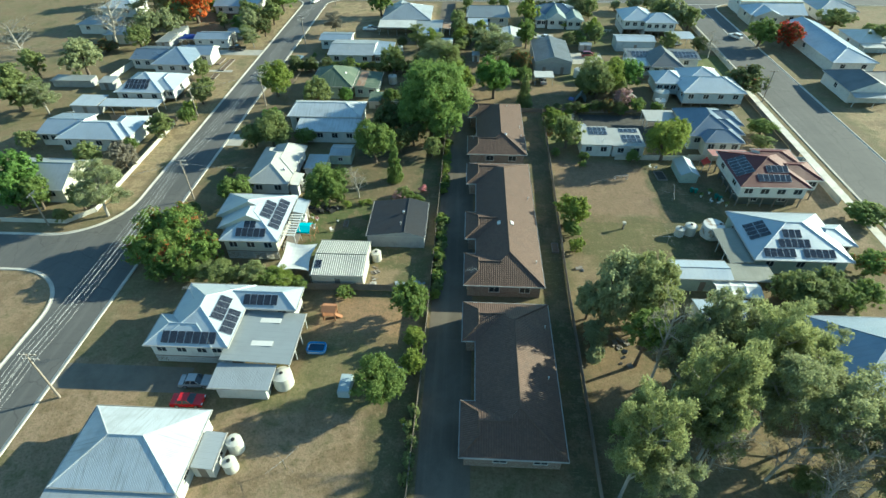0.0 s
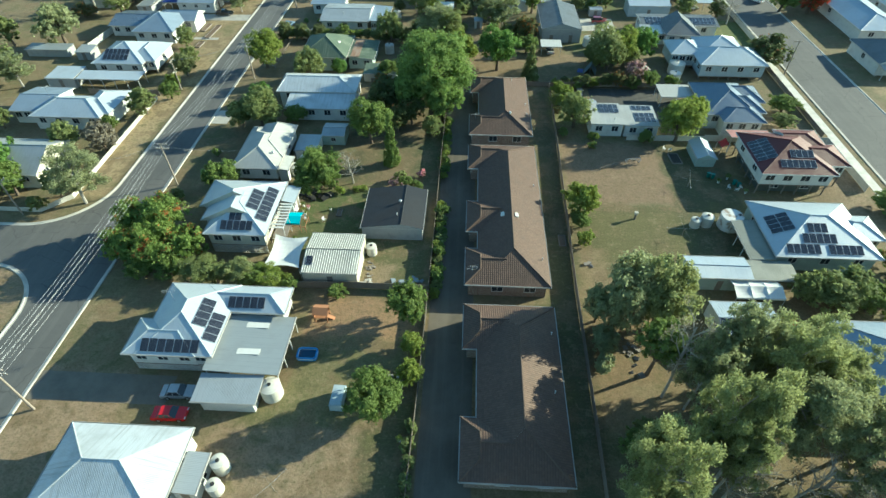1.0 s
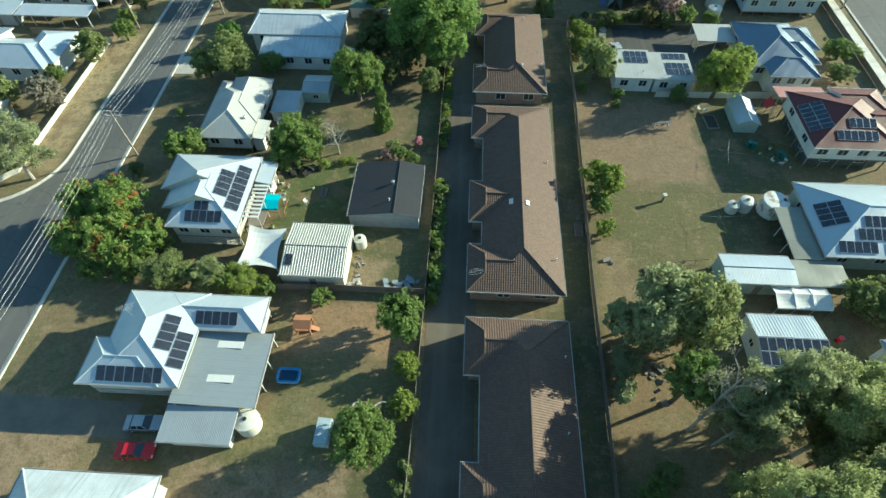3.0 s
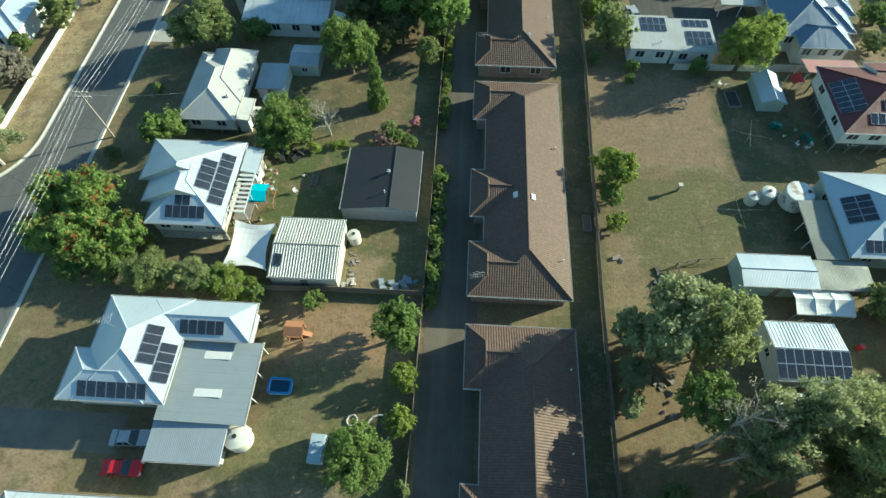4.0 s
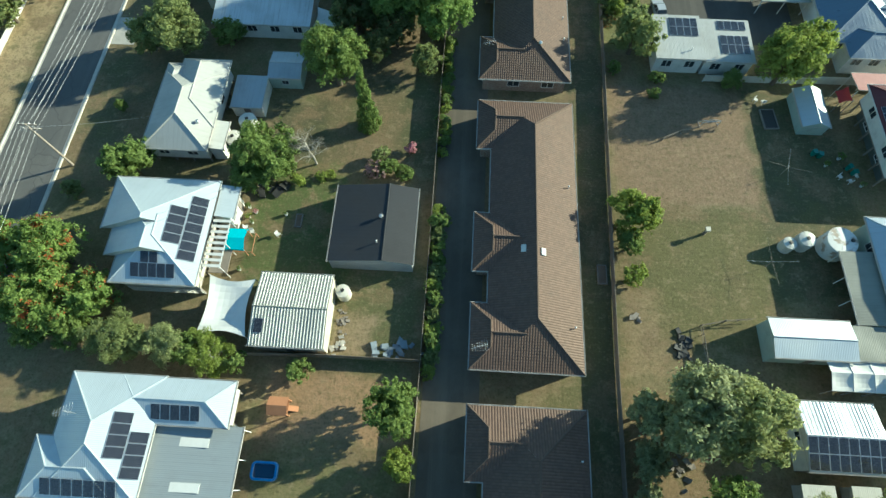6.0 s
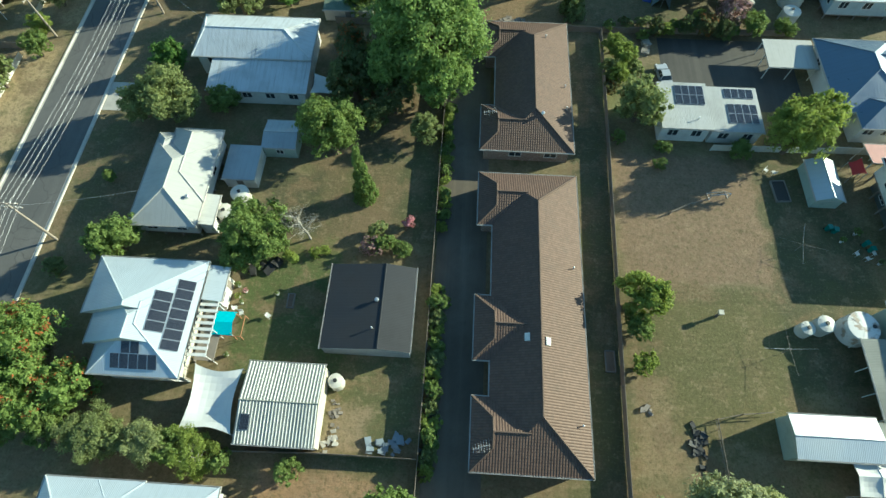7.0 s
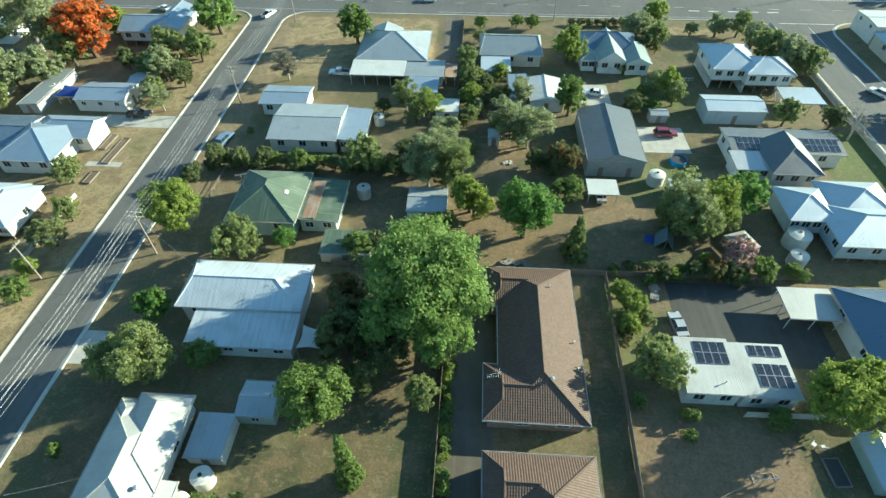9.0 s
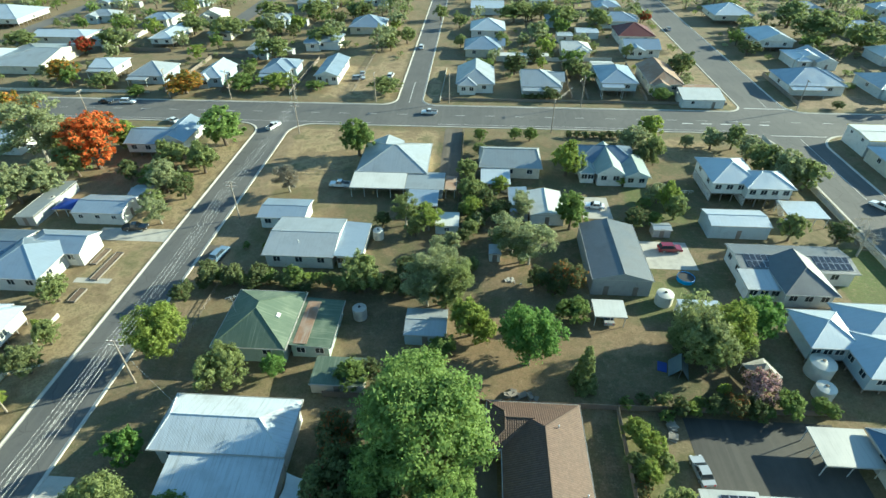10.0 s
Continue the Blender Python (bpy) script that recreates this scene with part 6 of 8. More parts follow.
KINDS = {
    "round": ("tree", "round", "leafy green garden tree with a dense crown"), "vivid": ("tree", "round", "bright green rounded tree on dry ground"),
    "big": ("tree", "round", "very large broad green tree towering over roofs"), "dark": ("tree", "round", "dark green tree with a few reddish leaves"),
    "olive": ("tree", "round", "olive green leafy garden tree"), "gum": ("tree", "gum", "tall pale-barked gum tree with loose grey-green leaves"),
    "shrub": ("shrub", "round", "low green shrub on dry ground"), "hedge": ("shrub", "round", "dense olive green hedge shrub"),
    "lime": ("tree", "round", "bright yellow-green leafy garden tree"), "flame": ("tree", "round", "green tree dotted with orange flowers"),
    "orange": ("tree", "round", "spreading tree covered in orange blossom"), "red": ("tree", "round", "spreading tree covered in red blossom"),
    "rust": ("tree", "round", "tree with rust-coloured blossom among green"), "gold": ("tree", "round", "golden tree with orange leaf tips"),
    "blossom": ("shrub", "round", "shrub with pale pink blossom"), "bare": ("tree", "bare", "nearly bare tree with pale branches"),
    "cone": ("tree", "cone", "narrow dark conical conifer tree")}
count = 0


def tree(kind, x, y, r, zc, leaf=None, size=None):
    global count
    count += 1
    name, shape, label = KINDS[kind]
    size = size or ("small" if r < 1.9 else "mid" if r < 4.4 or y > 230 else "huge" if r > 7 and y < 140 else "large")
    if y > 232 or x < -118 or x > 120:
        size = "far"
    elif (y > 160 or x < -72 or x > 62) and size != "small":
        size = "outer"
    tall = zc > 1.8 * r and shape != "cone"
    me, tr = crown_of(shape, size, count % 3, tall)
    t = thing(name, x, y, label, name, rz=(count * 67) % 360)
    t.scale = (r, r * (0.9 + 0.02 * (count % 9)), zc / (2.3 if tall else 1.1))
    part("trunk", tr, None, t)
    c = part("crown", me, None, t)
    if not me.materials:
        me.materials.append(LEAF["round"])
    c.material_slots[0].link = "OBJECT"
    c.material_slots[0].material = LEAF[leaf or ("round" if kind == "cone" else kind)]
    return t


tree("bare", -21.6, 88.2, 2.6, 4.6)
tree("lime", -23.6, 85.2, 1.2, 0.7)
tree("lime", -20.6, 86.0, 1.1, 0.6)
tree("lime", -19.2, 86.4, 0.8, 0.5)
tree("shrub", -25.4, 86.3, 1.6, 1.2)
tree("olive", -7.8, 105.1, 2.5, 2.5)
tree("blossom", -13.4, 86.9, 1.7, 1.3)
tree("shrub", -11.6, 87.4, 1.5, 1.4)
tree("blossom", -8.9, 90.9, 1.1, 0.9, "pink")
tree("shrub", -9.4, 87.0, 1.6, 1.0)
tree("olive", -12.8, 89.6, 1.5, 1.1)
tree("shrub", -19.1, 60.1, 1.8, 1.4)
tree("vivid", -7.7, 56.2, 3.5, 4.0, "round")
tree("lime", -6.8, 50.6, 2.0, 2.0)
tree("lime", -6.9, 45.7, 2.0, 2.7)
tree("olive", -10.9, 41.2, 3.8, 4.0, "round", "large")
tree("lime", 20.0, 81.6, 3.4, 3.4)
tree("shrub", 20.0, 77.8, 2.0, 1.6)
tree("lime", 20.0, 73.6, 1.8, 1.5)
tree("shrub", 18.9, 79.0, 1.3, 1.2)
tree("olive", 53.2, 62.3, 4.3, 3.0)
tree("shrub", 59.6, 60.9, 3.2, 2.5)
tree("flame", 68.6, 69.8, 3.8, 2.5)
tree("shrub", 75.1, 84.6, 4.0, 2.0)
tree("shrub", -37.7, 109.5, 2.8, 2.2)
tree("shrub", -50.6, 95.8, 1.2, 1.0)
tree("olive", -52.8, 82.0, 1.7, 1.2)
tree("lime", 43.1, 105.6, 5.0, 5.2)
tree("shrub", 36.4, 104.6, 1.9, 1.6)
tree("shrub", 25.2, 102.2, 1.2, 0.9)
tree("big", -8.2, 118.2, 9.3, 9.2)
tree("big", -12.2, 113.2, 4.6, 6.0)
tree("big", -5.4, 111.8, 4.4, 5.6)
tree("big", -9.6, 124.6, 5.4, 7.4)
tree("rust", -19.9, 119.3, 3.6, 3.6)
tree("olive", -20.2, 113.2, 3.1, 3.6)
tree("round", -78.9, 187.1, 4.6, 3.0)
tree("olive", -73.2, 175.4, 3.5, 3.0)
tree("olive", -72.9, 197.4, 3.7, 2.5)
tree("shrub", -72.9, 187.1, 3.3, 2.0)
tree("round", 92.6, 178.4, 5.5, 4.6)
tree("red", 100.3, 177.6, 5.4, 4.5)
tree("dark", 74.2, 142.3, 6.1, 4.0)
tree("shrub", 70.0, 118.8, 3.8, 2.0)
tree("olive", 67.5, 112.1, 3.1, 1.6)
tree("olive", 125.1, 197.1, 6.6, 4.0)
tree("olive", 129.8, 180.2, 5.4, 4.0)
tree("olive", -148.8, 293.6, 7.7, 5.0)
tree("gold", -99.2, 246.8, 7.1, 4.0)
tree("gold", -147.6, 255.4, 6.3, 4.0)
tree("olive", -130.0, 250.7, 5.4, 3.0)
tree("olive", -110.9, 312.8, 9.7, 5.0)
tree("olive", -80.0, 281.8, 7.3, 5.0)
tree("olive", -65.4, 301.9, 7.8, 5.0)
tree("round", -80.9, 250.6, 6.0, 3.0)
tree("lime", -68.6, 251.2, 6.4, 3.0)
tree("olive", -33.3, 250.5, 6.3, 3.0)
tree("red", -158.9, 286.4, 4.9, 4.0)
tree("olive", 13.2, 343.7, 8.9, 5.0)
tree("olive", -10.1, 303.9, 3.2, 3.0)
tree("olive", 6.9, 301.2, 3.6, 4.0)
tree("olive", 35.4, 334.4, 9.1, 5.0)
tree("olive", 50.4, 335.1, 7.6, 5.0)
tree("olive", 69.1, 274.8, 5.2, 4.0)
tree("olive", 135.2, 340.1, 10.0, 6.0)
tree("olive", 138.0, 321.6, 12.2, 7.0)
tree("olive", 150.9, 307.5, 9.8, 6.0)
tree("dark", 21.1, 248.4, 4.0, 2.0)
tree("dark", 30.7, 269.1, 4.3, 4.0)
tree("dark", 10.5, 271.7, 4.8, 4.0)
tree("dark", 18.1, 283.2, 3.8, 3.0)
tree("red", 73.4, 346.8, 3.7, 3.0)
tree("round", 55.9, 249.0, 4.0, 2.5)
tree("olive", -1.9, 272.3, 2.8, 3.0)
tree("shrub", -56.5, 252.0, 4.2, 2.0)
tree("round", -114.6, 243.6, 3.3, 2.0)
tree("dark", 101.8, 298.1, 4.8, 3.0)
tree("olive", -32.5, 307.4, 4.2, 4.0)
tree("olive", -127.6, 316.6, 5.9, 5.0)
tree("olive", -186.9, 291.3, 6.9, 4.0)
tree("olive", -58.4, 345.8, 6.9, 5.0)
tree("olive", -79.8, 344.7, 8.0, 5.0)
tree("olive", -99.5, 338.3, 7.9, 5.0)
tree("olive", -21.0, 346.5, 4.3, 4.0)
tree("olive", 26.7, 349.9, 6.9, 5.0)
tree("olive", 54.2, 292.0, 3.0, 3.0)
tree("dark", 109.0, 245.0, 2.1, 1.5)
tree("olive", 64.0, 258.5, 3.4, 2.0)
tree("hedge", -51.1, 152.5, 2.9, 2.5)
tree("hedge", -46.9, 152.7, 2.7, 2.3)
tree("hedge", -42.3, 153.2, 2.5, 2.1)
tree("shrub", -35.2, 152.7, 2.7, 2.3)
tree("lime", -32.5, 153.2, 1.7, 1.5)
tree("olive", -22.0, 151.7, 4.3, 4.6)
tree("gum", -46.2, 185.9, 3.4, 4.2, "bare")
tree("shrub", -48.4, 163.5, 0.9, 0.8)
tree("lime", -44.6, 163.8, 0.8, 0.7)
tree("gum", -17.0, 173.6, 3.1, 3.9, "olive")
tree("gum", -12.0, 171.8, 3.0, 3.8, "lime")
tree("olive", -14.5, 169.4, 2.6, 2.8)
tree("dark", -22.0, 172.8, 2.2, 1.9)
tree("olive", -4.7, 193.4, 3.0, 3.3)
tree("olive", -3.6, 184.4, 3.3, 3.5)
tree("lime", -3.0, 177.2, 2.7, 2.9)
tree("olive", -2.8, 173.7, 1.7, 1.5)
tree("lime", 3.5, 188.5, 2.6, 2.3)
tree("dark", 0.0, 181.2, 2.8, 2.6)
tree("dark", 3.0, 176.2, 3.1, 2.9)
tree("gum", 7.8, 177.2, 3.1, 3.9, "sage")
tree("gum", 5.2, 164.8, 4.1, 5.1, "sage")
tree("gum", 8.4, 161.6, 4.3, 5.4, "sage")
tree("olive", 7.1, 162.2, 3.1, 3.3)
tree("round", 17.8, 174.0, 4.3, 4.7)
tree("gum", -9.1, 152.1, 5.1, 6.4, "sage")
tree("gum", -5.5, 150.0, 4.4, 5.5, "olive")
tree("gum", -10.3, 148.6, 3.8, 4.8, "sage")
tree("olive", -6.9, 148.3, 3.3, 3.5)
tree("dark", -14.9, 155.9, 2.7, 2.5)
tree("dark", -17.3, 153.3, 2.2, 1.9)
tree("dark", -19.7, 152.4, 1.9, 1.7)
tree("dark", 9.8, 154.9, 2.5, 2.4)
tree("rust", 14.6, 153.9, 3.5, 3.8)
tree("dark", 12.7, 153.0, 2.3, 2.1)
tree("lime", 19.8, 197.7, 4.5, 4.8)
tree("olive", 39.3, 212.5, 4.7, 3.7, "sage")
tree("lime", 44.8, 218.1, 4.0, 4.2)
tree("olive", 42.9, 206.5, 3.6, 3.8)
tree("dark", 39.2, 203.8, 3.2, 3.0)
tree("blossom", 38.9, 185.8, 3.1, 2.7, "sage")
tree("lime", 40.3, 182.7, 3.5, 3.7)
tree("olive", 40.9, 179.1, 3.1, 3.3)
tree("dark", 31.5, 175.3, 2.8, 2.6)
tree("shrub", 36.0, 176.1, 2.2, 1.9)
tree("shrub", 35.3, 183.0, 1.7, 1.6)
tree("olive", 54.0, 214.9, 2.6, 2.0, "sage")
tree("olive", 60.3, 214.6, 3.9, 3.1, "sage")
tree("olive", 65.8, 214.6, 3.5, 3.8)
tree("olive", 67.6, 208.3, 4.5, 3.6, "sage")
tree("olive", 67.8, 200.9, 4.8, 4.4)
tree("olive", 71.2, 195.7, 5.0, 4.8, "sage")
tree("olive", 74.7, 193.6, 4.4, 4.2)
tree("olive", 62.2, 172.5, 3.2, 3.4)
tree("dark", 71.5, 172.0, 2.9, 2.8)
tree("bare", 73.6, 168.0, 4.3, 4.6)
tree("vivid", 43.4, 143.6, 4.3, 4.6)
tree("olive", 33.0, 140.4, 5.6, 5.6, "gum")
tree("lime", 37.5, 141.0, 4.6, 5.2)
tree("olive", 34.0, 137.0, 4.3, 4.6)
tree("olive", 31.2, 140.0, 3.0, 3.2)
tree("olive", 40.1, 139.6, 2.5, 2.7)
tree("vivid", 6.6, 136.2, 5.4, 6.0)
tree("shrub", 14.5, 146.3, 3.1, 2.6)
tree("lime", -2.5, 141.8, 3.9, 4.2)
tree("lime", -0.5, 140.4, 2.6, 2.7)
tree("shrub", -6.8, 137.2, 2.6, 2.2)
tree("shrub", -20.3, 130.2, 2.9, 2.5)
tree("dark", -17.5, 131.8, 2.1, 2.0)
tree("olive", -39.2, 128.8, 4.1, 4.4)
tree("vivid", -32.2, 131.7, 2.2, 2.4)
tree("lime", -51.8, 135.0, 4.8, 5.2)
tree("dark", -54.0, 147.6, 2.4, 2.2)
tree("blossom", 39.6, 131.1, 3.4, 2.9)
tree("shrub", 43.0, 129.0, 2.6, 2.2)
tree("lime", 35.1, 132.0, 1.3, 1.1)
tree("dark", 32.2, 128.7, 1.9, 1.8)
tree("rust", 34.9, 128.4, 2.0, 2.2)
tree("dark", 37.8, 128.4, 2.0, 1.8)
tree("lime", 29.4, 128.1, 1.5, 1.4)
tree("shrub", 39.0, 128.0, 1.8, 1.5)
tree("shrub", 48.0, 129.2, 1.9, 1.6)
tree("dark", 27.5, 127.9, 1.8, 1.7)
tree("shrub", 25.4, 127.0, 1.3, 1.1)
tree("round", -33.2, 205.4, 5.6, 5.4)
tree("shrub", -1.4, 216.2, 2.2, 1.9)
tree("shrub", 8.2, 217.5, 2.2, 1.9)
tree("shrub", 12.2, 216.7, 2.4, 2.1)
tree("olive", -1.7, 208.0, 2.1, 1.8)
tree("lime", 32.2, 193.6, 1.7, 1.5)
for i in range(17):  # low bushes closing the long hedge behind the green house
    tree(("dark", "shrub", "hedge", "olive")[i % 4], -52.0 + 2.35 * i, 151.0 + 0.7 * ((i * 3) % 4), 1.7 + 0.2 * (i % 3), 1.4 + 0.15 * (i % 4))
for i in range(9):  # undergrowth between the back yards
    tree(("dark", "olive", "shrub")[i % 3], -4.4 + 1.1 * ((i * 5) % 4), 168.0 + 2.6 * i, 1.9 + 0.2 * (i % 3), 1.8 + 0.2 * (i % 2))
for i in range(8):
    tree(("shrub", "dark", "olive", "lime")[i % 4], 20.2 + 2.7 * i, 128.9 + 0.5 * (i % 3), 1.2 + 0.2 * (i % 3), 1.0 + 0.1 * (i % 3))
for i in range(26):
    x, y = -12.0 + (i * 37 % 53) * 1.05, 157.0 + (i * 23 % 61) * 1.0
    if not any(a - 1 < x < b + 1 and c - 2 < y < d + 1 for a, b, c, d in ((-12, 40, 187, 222), (17, 42, 151, 192), (-13, -4, 168, 192), (-1, 4, 160, 166), (4, 18, 174, 188))):
        tree(("olive", "shrub", "lime", "olive")[i % 4], x, y, 1.6 + 0.3 * (i % 5), 1.5 + 0.3 * (i % 4), ("sage", "olive", None)[i % 3])
for i in range(6):
    tree("hedge", 12.6 + 2.2 * i, 247.9, 1.5, 1.0 + 0.1 * (i % 2))
for i in range(7):
    tree("dark", 23.4 + 2.3 * i, 219.8 + 0.2 * (i % 2), 1.5 + 0.1 * (i % 3), 1.0 + 0.1 * (i % 2))
tree("olive", -116.0, 123.6, 7.0, 6.2)
tree("gum", -107.8, 122.0, 4.0, 4.6, "sage")
tree("bare", -134.0, 154.0, 7.0, 8.4)
tree("olive", -110.8, 146.0, 6.6, 6.0, "sage")
tree("bare", -114.5, 169.0, 8.0, 9.6)
tree("olive", -106.0, 168.0, 4.6, 4.2)
tree("rust", -115.7, 164.9, 4.5, 2.1)
tree("olive", -76.6, 145.9, 3.3, 3.1)
tree("olive", -70.4, 129.7, 3.4, 3.2, "hedge")
tree("olive", -72.5, 111.6, 3.5, 3.3)
tree("vivid", -88.1, 85.4, 5.2, 5.4)
tree("round", -83.5, 81.7, 3.6, 3.8)
tree("vivid", -87.7, 80.9, 3.6, 3.8)
tree("round", -81.9, 96.6, 3.9, 3.4, "olive")
tree("olive", -74.2, 96.9, 3.9, 3.4, "bare")
tree("gum", -69.5, 80.0, 4.9, 6.2, "sage")
tree("olive", -75.1, 81.8, 2.8, 2.9)
tree("olive", -76.5, 77.6, 1.8, 1.9)
tree("olive", -100.7, 104.1, 2.8, 2.6)
tree("olive", -124.4, 144.6, 4.4, 4.6)
tree("shrub", -76.8, 104.6, 2.1, 1.8)
tree("shrub", -69.5, 118.2, 2.6, 2.3)
tree("lime", -70.8, 123.1, 2.1, 2.1)
tree("orange", -98.0, 194.7, 8.3, 7.5)
tree("orange", -105.0, 207.7, 5.9, 5.3)
tree("gum", -113.4, 197.1, 8.7, 10.2, "sage")
tree("gold", -133.9, 216.5, 6.7, 6.7)
tree("olive", -102.5, 181.0, 5.2, 4.6, "sage")
tree("olive", -106.3, 177.2, 5.3, 5.3, "sage")
tree("dark", -100.6, 190.2, 4.8, 4.8, "olive")
tree("olive", -110.8, 201.3, 4.1, 4.1)
tree("round", -75.0, 184.0, 4.6, 4.4, "sage")
tree("dark", -69.6, 181.5, 3.3, 3.3)
tree("olive", -70.1, 193.9, 4.4, 4.4)
tree("gum", -70.0, 171.0, 3.2, 3.6, "sage")
tree("big", -71.0, 209.7, 6.7, 5.8)
tree("lime", -96.7, 206.7, 4.2, 4.2)
tree("dark", -86.2, 188.6, 3.0, 3.0)
tree("olive", -71.1, 135.7, 2.5, 2.5)
tree("lime", -73.5, 137.5, 1.9, 1.9)
tree("olive", 22.6, 110.3, 4.2, 4.4)
tree("lime", 20.2, 123.8, 2.2, 1.9)
tree("lime", 21.6, 121.1, 2.4, 2.1)
tree("olive", 19.6, 119.0, 1.9, 1.7)
tree("lime", 21.0, 117.7, 2.0, 1.8)
tree("rust", 19.6, 115.6, 1.4, 1.2)
tree("olive", 23.3, 119.2, 1.7, 1.5)
tree("shrub", 20.0, 106.4, 1.3, 1.1)
tree("round", -20.2, 102.1, 5.0, 5.4, "round", "large")
tree("olive", -47.4, 116.5, 3.0, 3.0, "vivid")
tree("olive", -44.6, 107.0, 5.2, 4.8)
tree("olive", -49.0, 107.2, 3.2, 3.2)
tree("olive", -45.4, 85.4, 3.6, 3.5, "round")
tree("olive", -27.4, 86.9, 4.6, 4.6, "round")
tree("round", -28.8, 83.9, 2.8, 3.0)
tree("dark", -18.5, 112.0, 4.3, 5.1)
tree("dark", -15.1, 106.6, 2.9, 3.4)
tree("cone", 14.5, 132.4, 2.6, 3.2, "olive")
WOOD = (  # x, y, radius and height of the gums at the edge of the wood
    (18.8, 29.3, 3.5, 18.5), (19.8, 33.0, 2.9, 16.5), (21.4, 27.6, 3.2, 12.0), (26.7, 35.4, 3.3, 18.8), (29.4, 34.6, 3.2, 19.6), (28.8, 33.2, 2.6, 15.4),
    (37.2, 43.0, 4.2, 16.0), (37.0, 38.0, 4.2, 15.5), (41.0, 41.4, 4.2, 14.0), (40.2, 47.2, 4.2, 13.5), (42.0, 34.5, 3.6, 13.5), (44.5, 44.5, 3.6, 12.0),
    # (52.5, 35), (51.5, 28.5), (57, 37): mostly out of view, added to shade the ground
    (46.5, 38.5, 4.2, 12.5), (44.2, 49.0, 3.0, 9.0), (47.5, 31.0, 4.0, 13.0), (52.5, 35.0, 4.6, 13.5), (51.5, 28.5, 4.6, 13.5), (57.0, 37.0, 4.4, 12.0), (36.6, 47.6, 3.2, 13.0), (32.0, 46.8, 3.2, 16.5), (28.4, 43.6, 2.8, 13.5))
for i, (x, y, r, top) in enumerate(WOOD):
    tree("gum", x, y, r, top / 1.28, ("gum", "gum", "sage", "gum", "gum")[i % 5] if i < 10 else "sage", "large" if i < 10 else None)
for x, y, r, top in ((26.0, 45.2, 3.1, 16.5), (28.9, 31.9, 3.0, 13.5), (36.6, 32.3, 3.0, 11.0), (43.0, 31.1, 3.4, 12.0), (38.8, 27.5, 3.2, 11.0)):
    tree("bare", x, y, r, top / 1.28)
tree("gum", 30.8, 44.6, 3.1, 11.4, "sage", "small")
tree("shrub", 20.6, 37.9, 2.0, 1.9)
tree("olive", 22.6, 39.6, 1.9, 1.5)
tree("shrub", 31.5, 38.5, 2.6, 1.8)
tree("olive", 41.0, 31.0, 2.8, 1.6)
tree("vivid", 24.8, 48.5, 3.5, 7.6, "round")
tree("shrub", 19.4, 52.4, 2.3, 2.2, "sage")
tree("shrub", 19.2, 49.2, 1.8, 1.4, "sage")
tree("flame", -55.2, 72.0, 4.0, 4.0)
tree("flame", -50.2, 72.0, 4.7, 4.6)
tree("flame", -54.2, 66.2, 4.0, 3.7)
tree("flame", -49.0, 66.2, 4.6, 4.2)
tree("flame", -44.4, 67.0, 3.4, 3.5)
tree("shrub", -46.4, 63.1, 2.8, 2.5)
tree("shrub", -50.4, 62.6, 2.4, 2.2)
tree("gum", -41.6, 62.2, 3.0, 2.6, "olive")
tree("olive", -38.3, 62.0, 2.6, 2.4)
tree("gum", -35.0, 61.6, 2.8, 2.8, "gum")
tree("shrub", -32.2, 61.3, 2.4, 2.2)
tree("gum", -29.2, 60.9, 2.7, 2.4, "lime")
tree("shrub", -26.6, 60.6, 1.7, 1.8)
tree("lime", 45.4, 108.2, 3.9, 5.0)
tree("shrub", 25.9, 104.8, 1.3, 1.2)
tree("dark", -17.4, 114.0, 3.4, 4.0)
tree("dark", -12.4, 109.8, 3.2, 3.5)
tree("olive", 58.1, 63.4, 3.6, 3.0)
tree("olive", 50.9, 63.1, 3.2, 3.0)
tree("olive", 54.9, 61.8, 3.2, 2.6)
tree("shrub", 63.9, 62.4, 3.2, 2.4)
tree("olive", 77.0, 84.3, 3.2, 2.0)
tree("olive", -79.2, 195.7, 5.2, 4.0)
tree("olive", 22.4, 56.8, 4.9, 7.2, "sage", "large")
tree("olive", 27.4, 56.6, 4.6, 7.4, "gum", "large")
tree("olive", 25.0, 58.6, 3.8, 8.2, "sage")
tree("gum", 30.4, 56.4, 2.3, 5.4, "gum")
tree("olive", 19.2, 57.2, 2.5, 4.0, "sage")
tree("cone", -15.0, 94.9, 1.9, 4.4, "round")
tree("olive", -31.0, 75.5, 0.9, 0.6)
for i in range(13):
    tree("lime", -4.4 + 0.1 * (i % 3), 60.6 + i * 1.75, 1.15 + 0.14 * (i % 4), 0.9 + 0.14 * (i % 3), ("lime", "olive", "round")[i % 3])
for i in range(12):
    tree("shrub", -4.6 + 0.15 * (i % 3), 90.5 + i * 1.8, 0.95 + 0.14 * (i % 4), 0.8 + 0.1 * (i % 3), "shrub" if i % 2 else "lime")
for i in range(5):
    tree("olive", -6.2 + 0.2 * (i % 3), 30 + i * 2.3, 1.1 + 0.15 * (i % 2), 0.9)
g = random.Random(5)
BLOCKS = FAR + FAR2 + FAR3 + FAR4
MORE = []
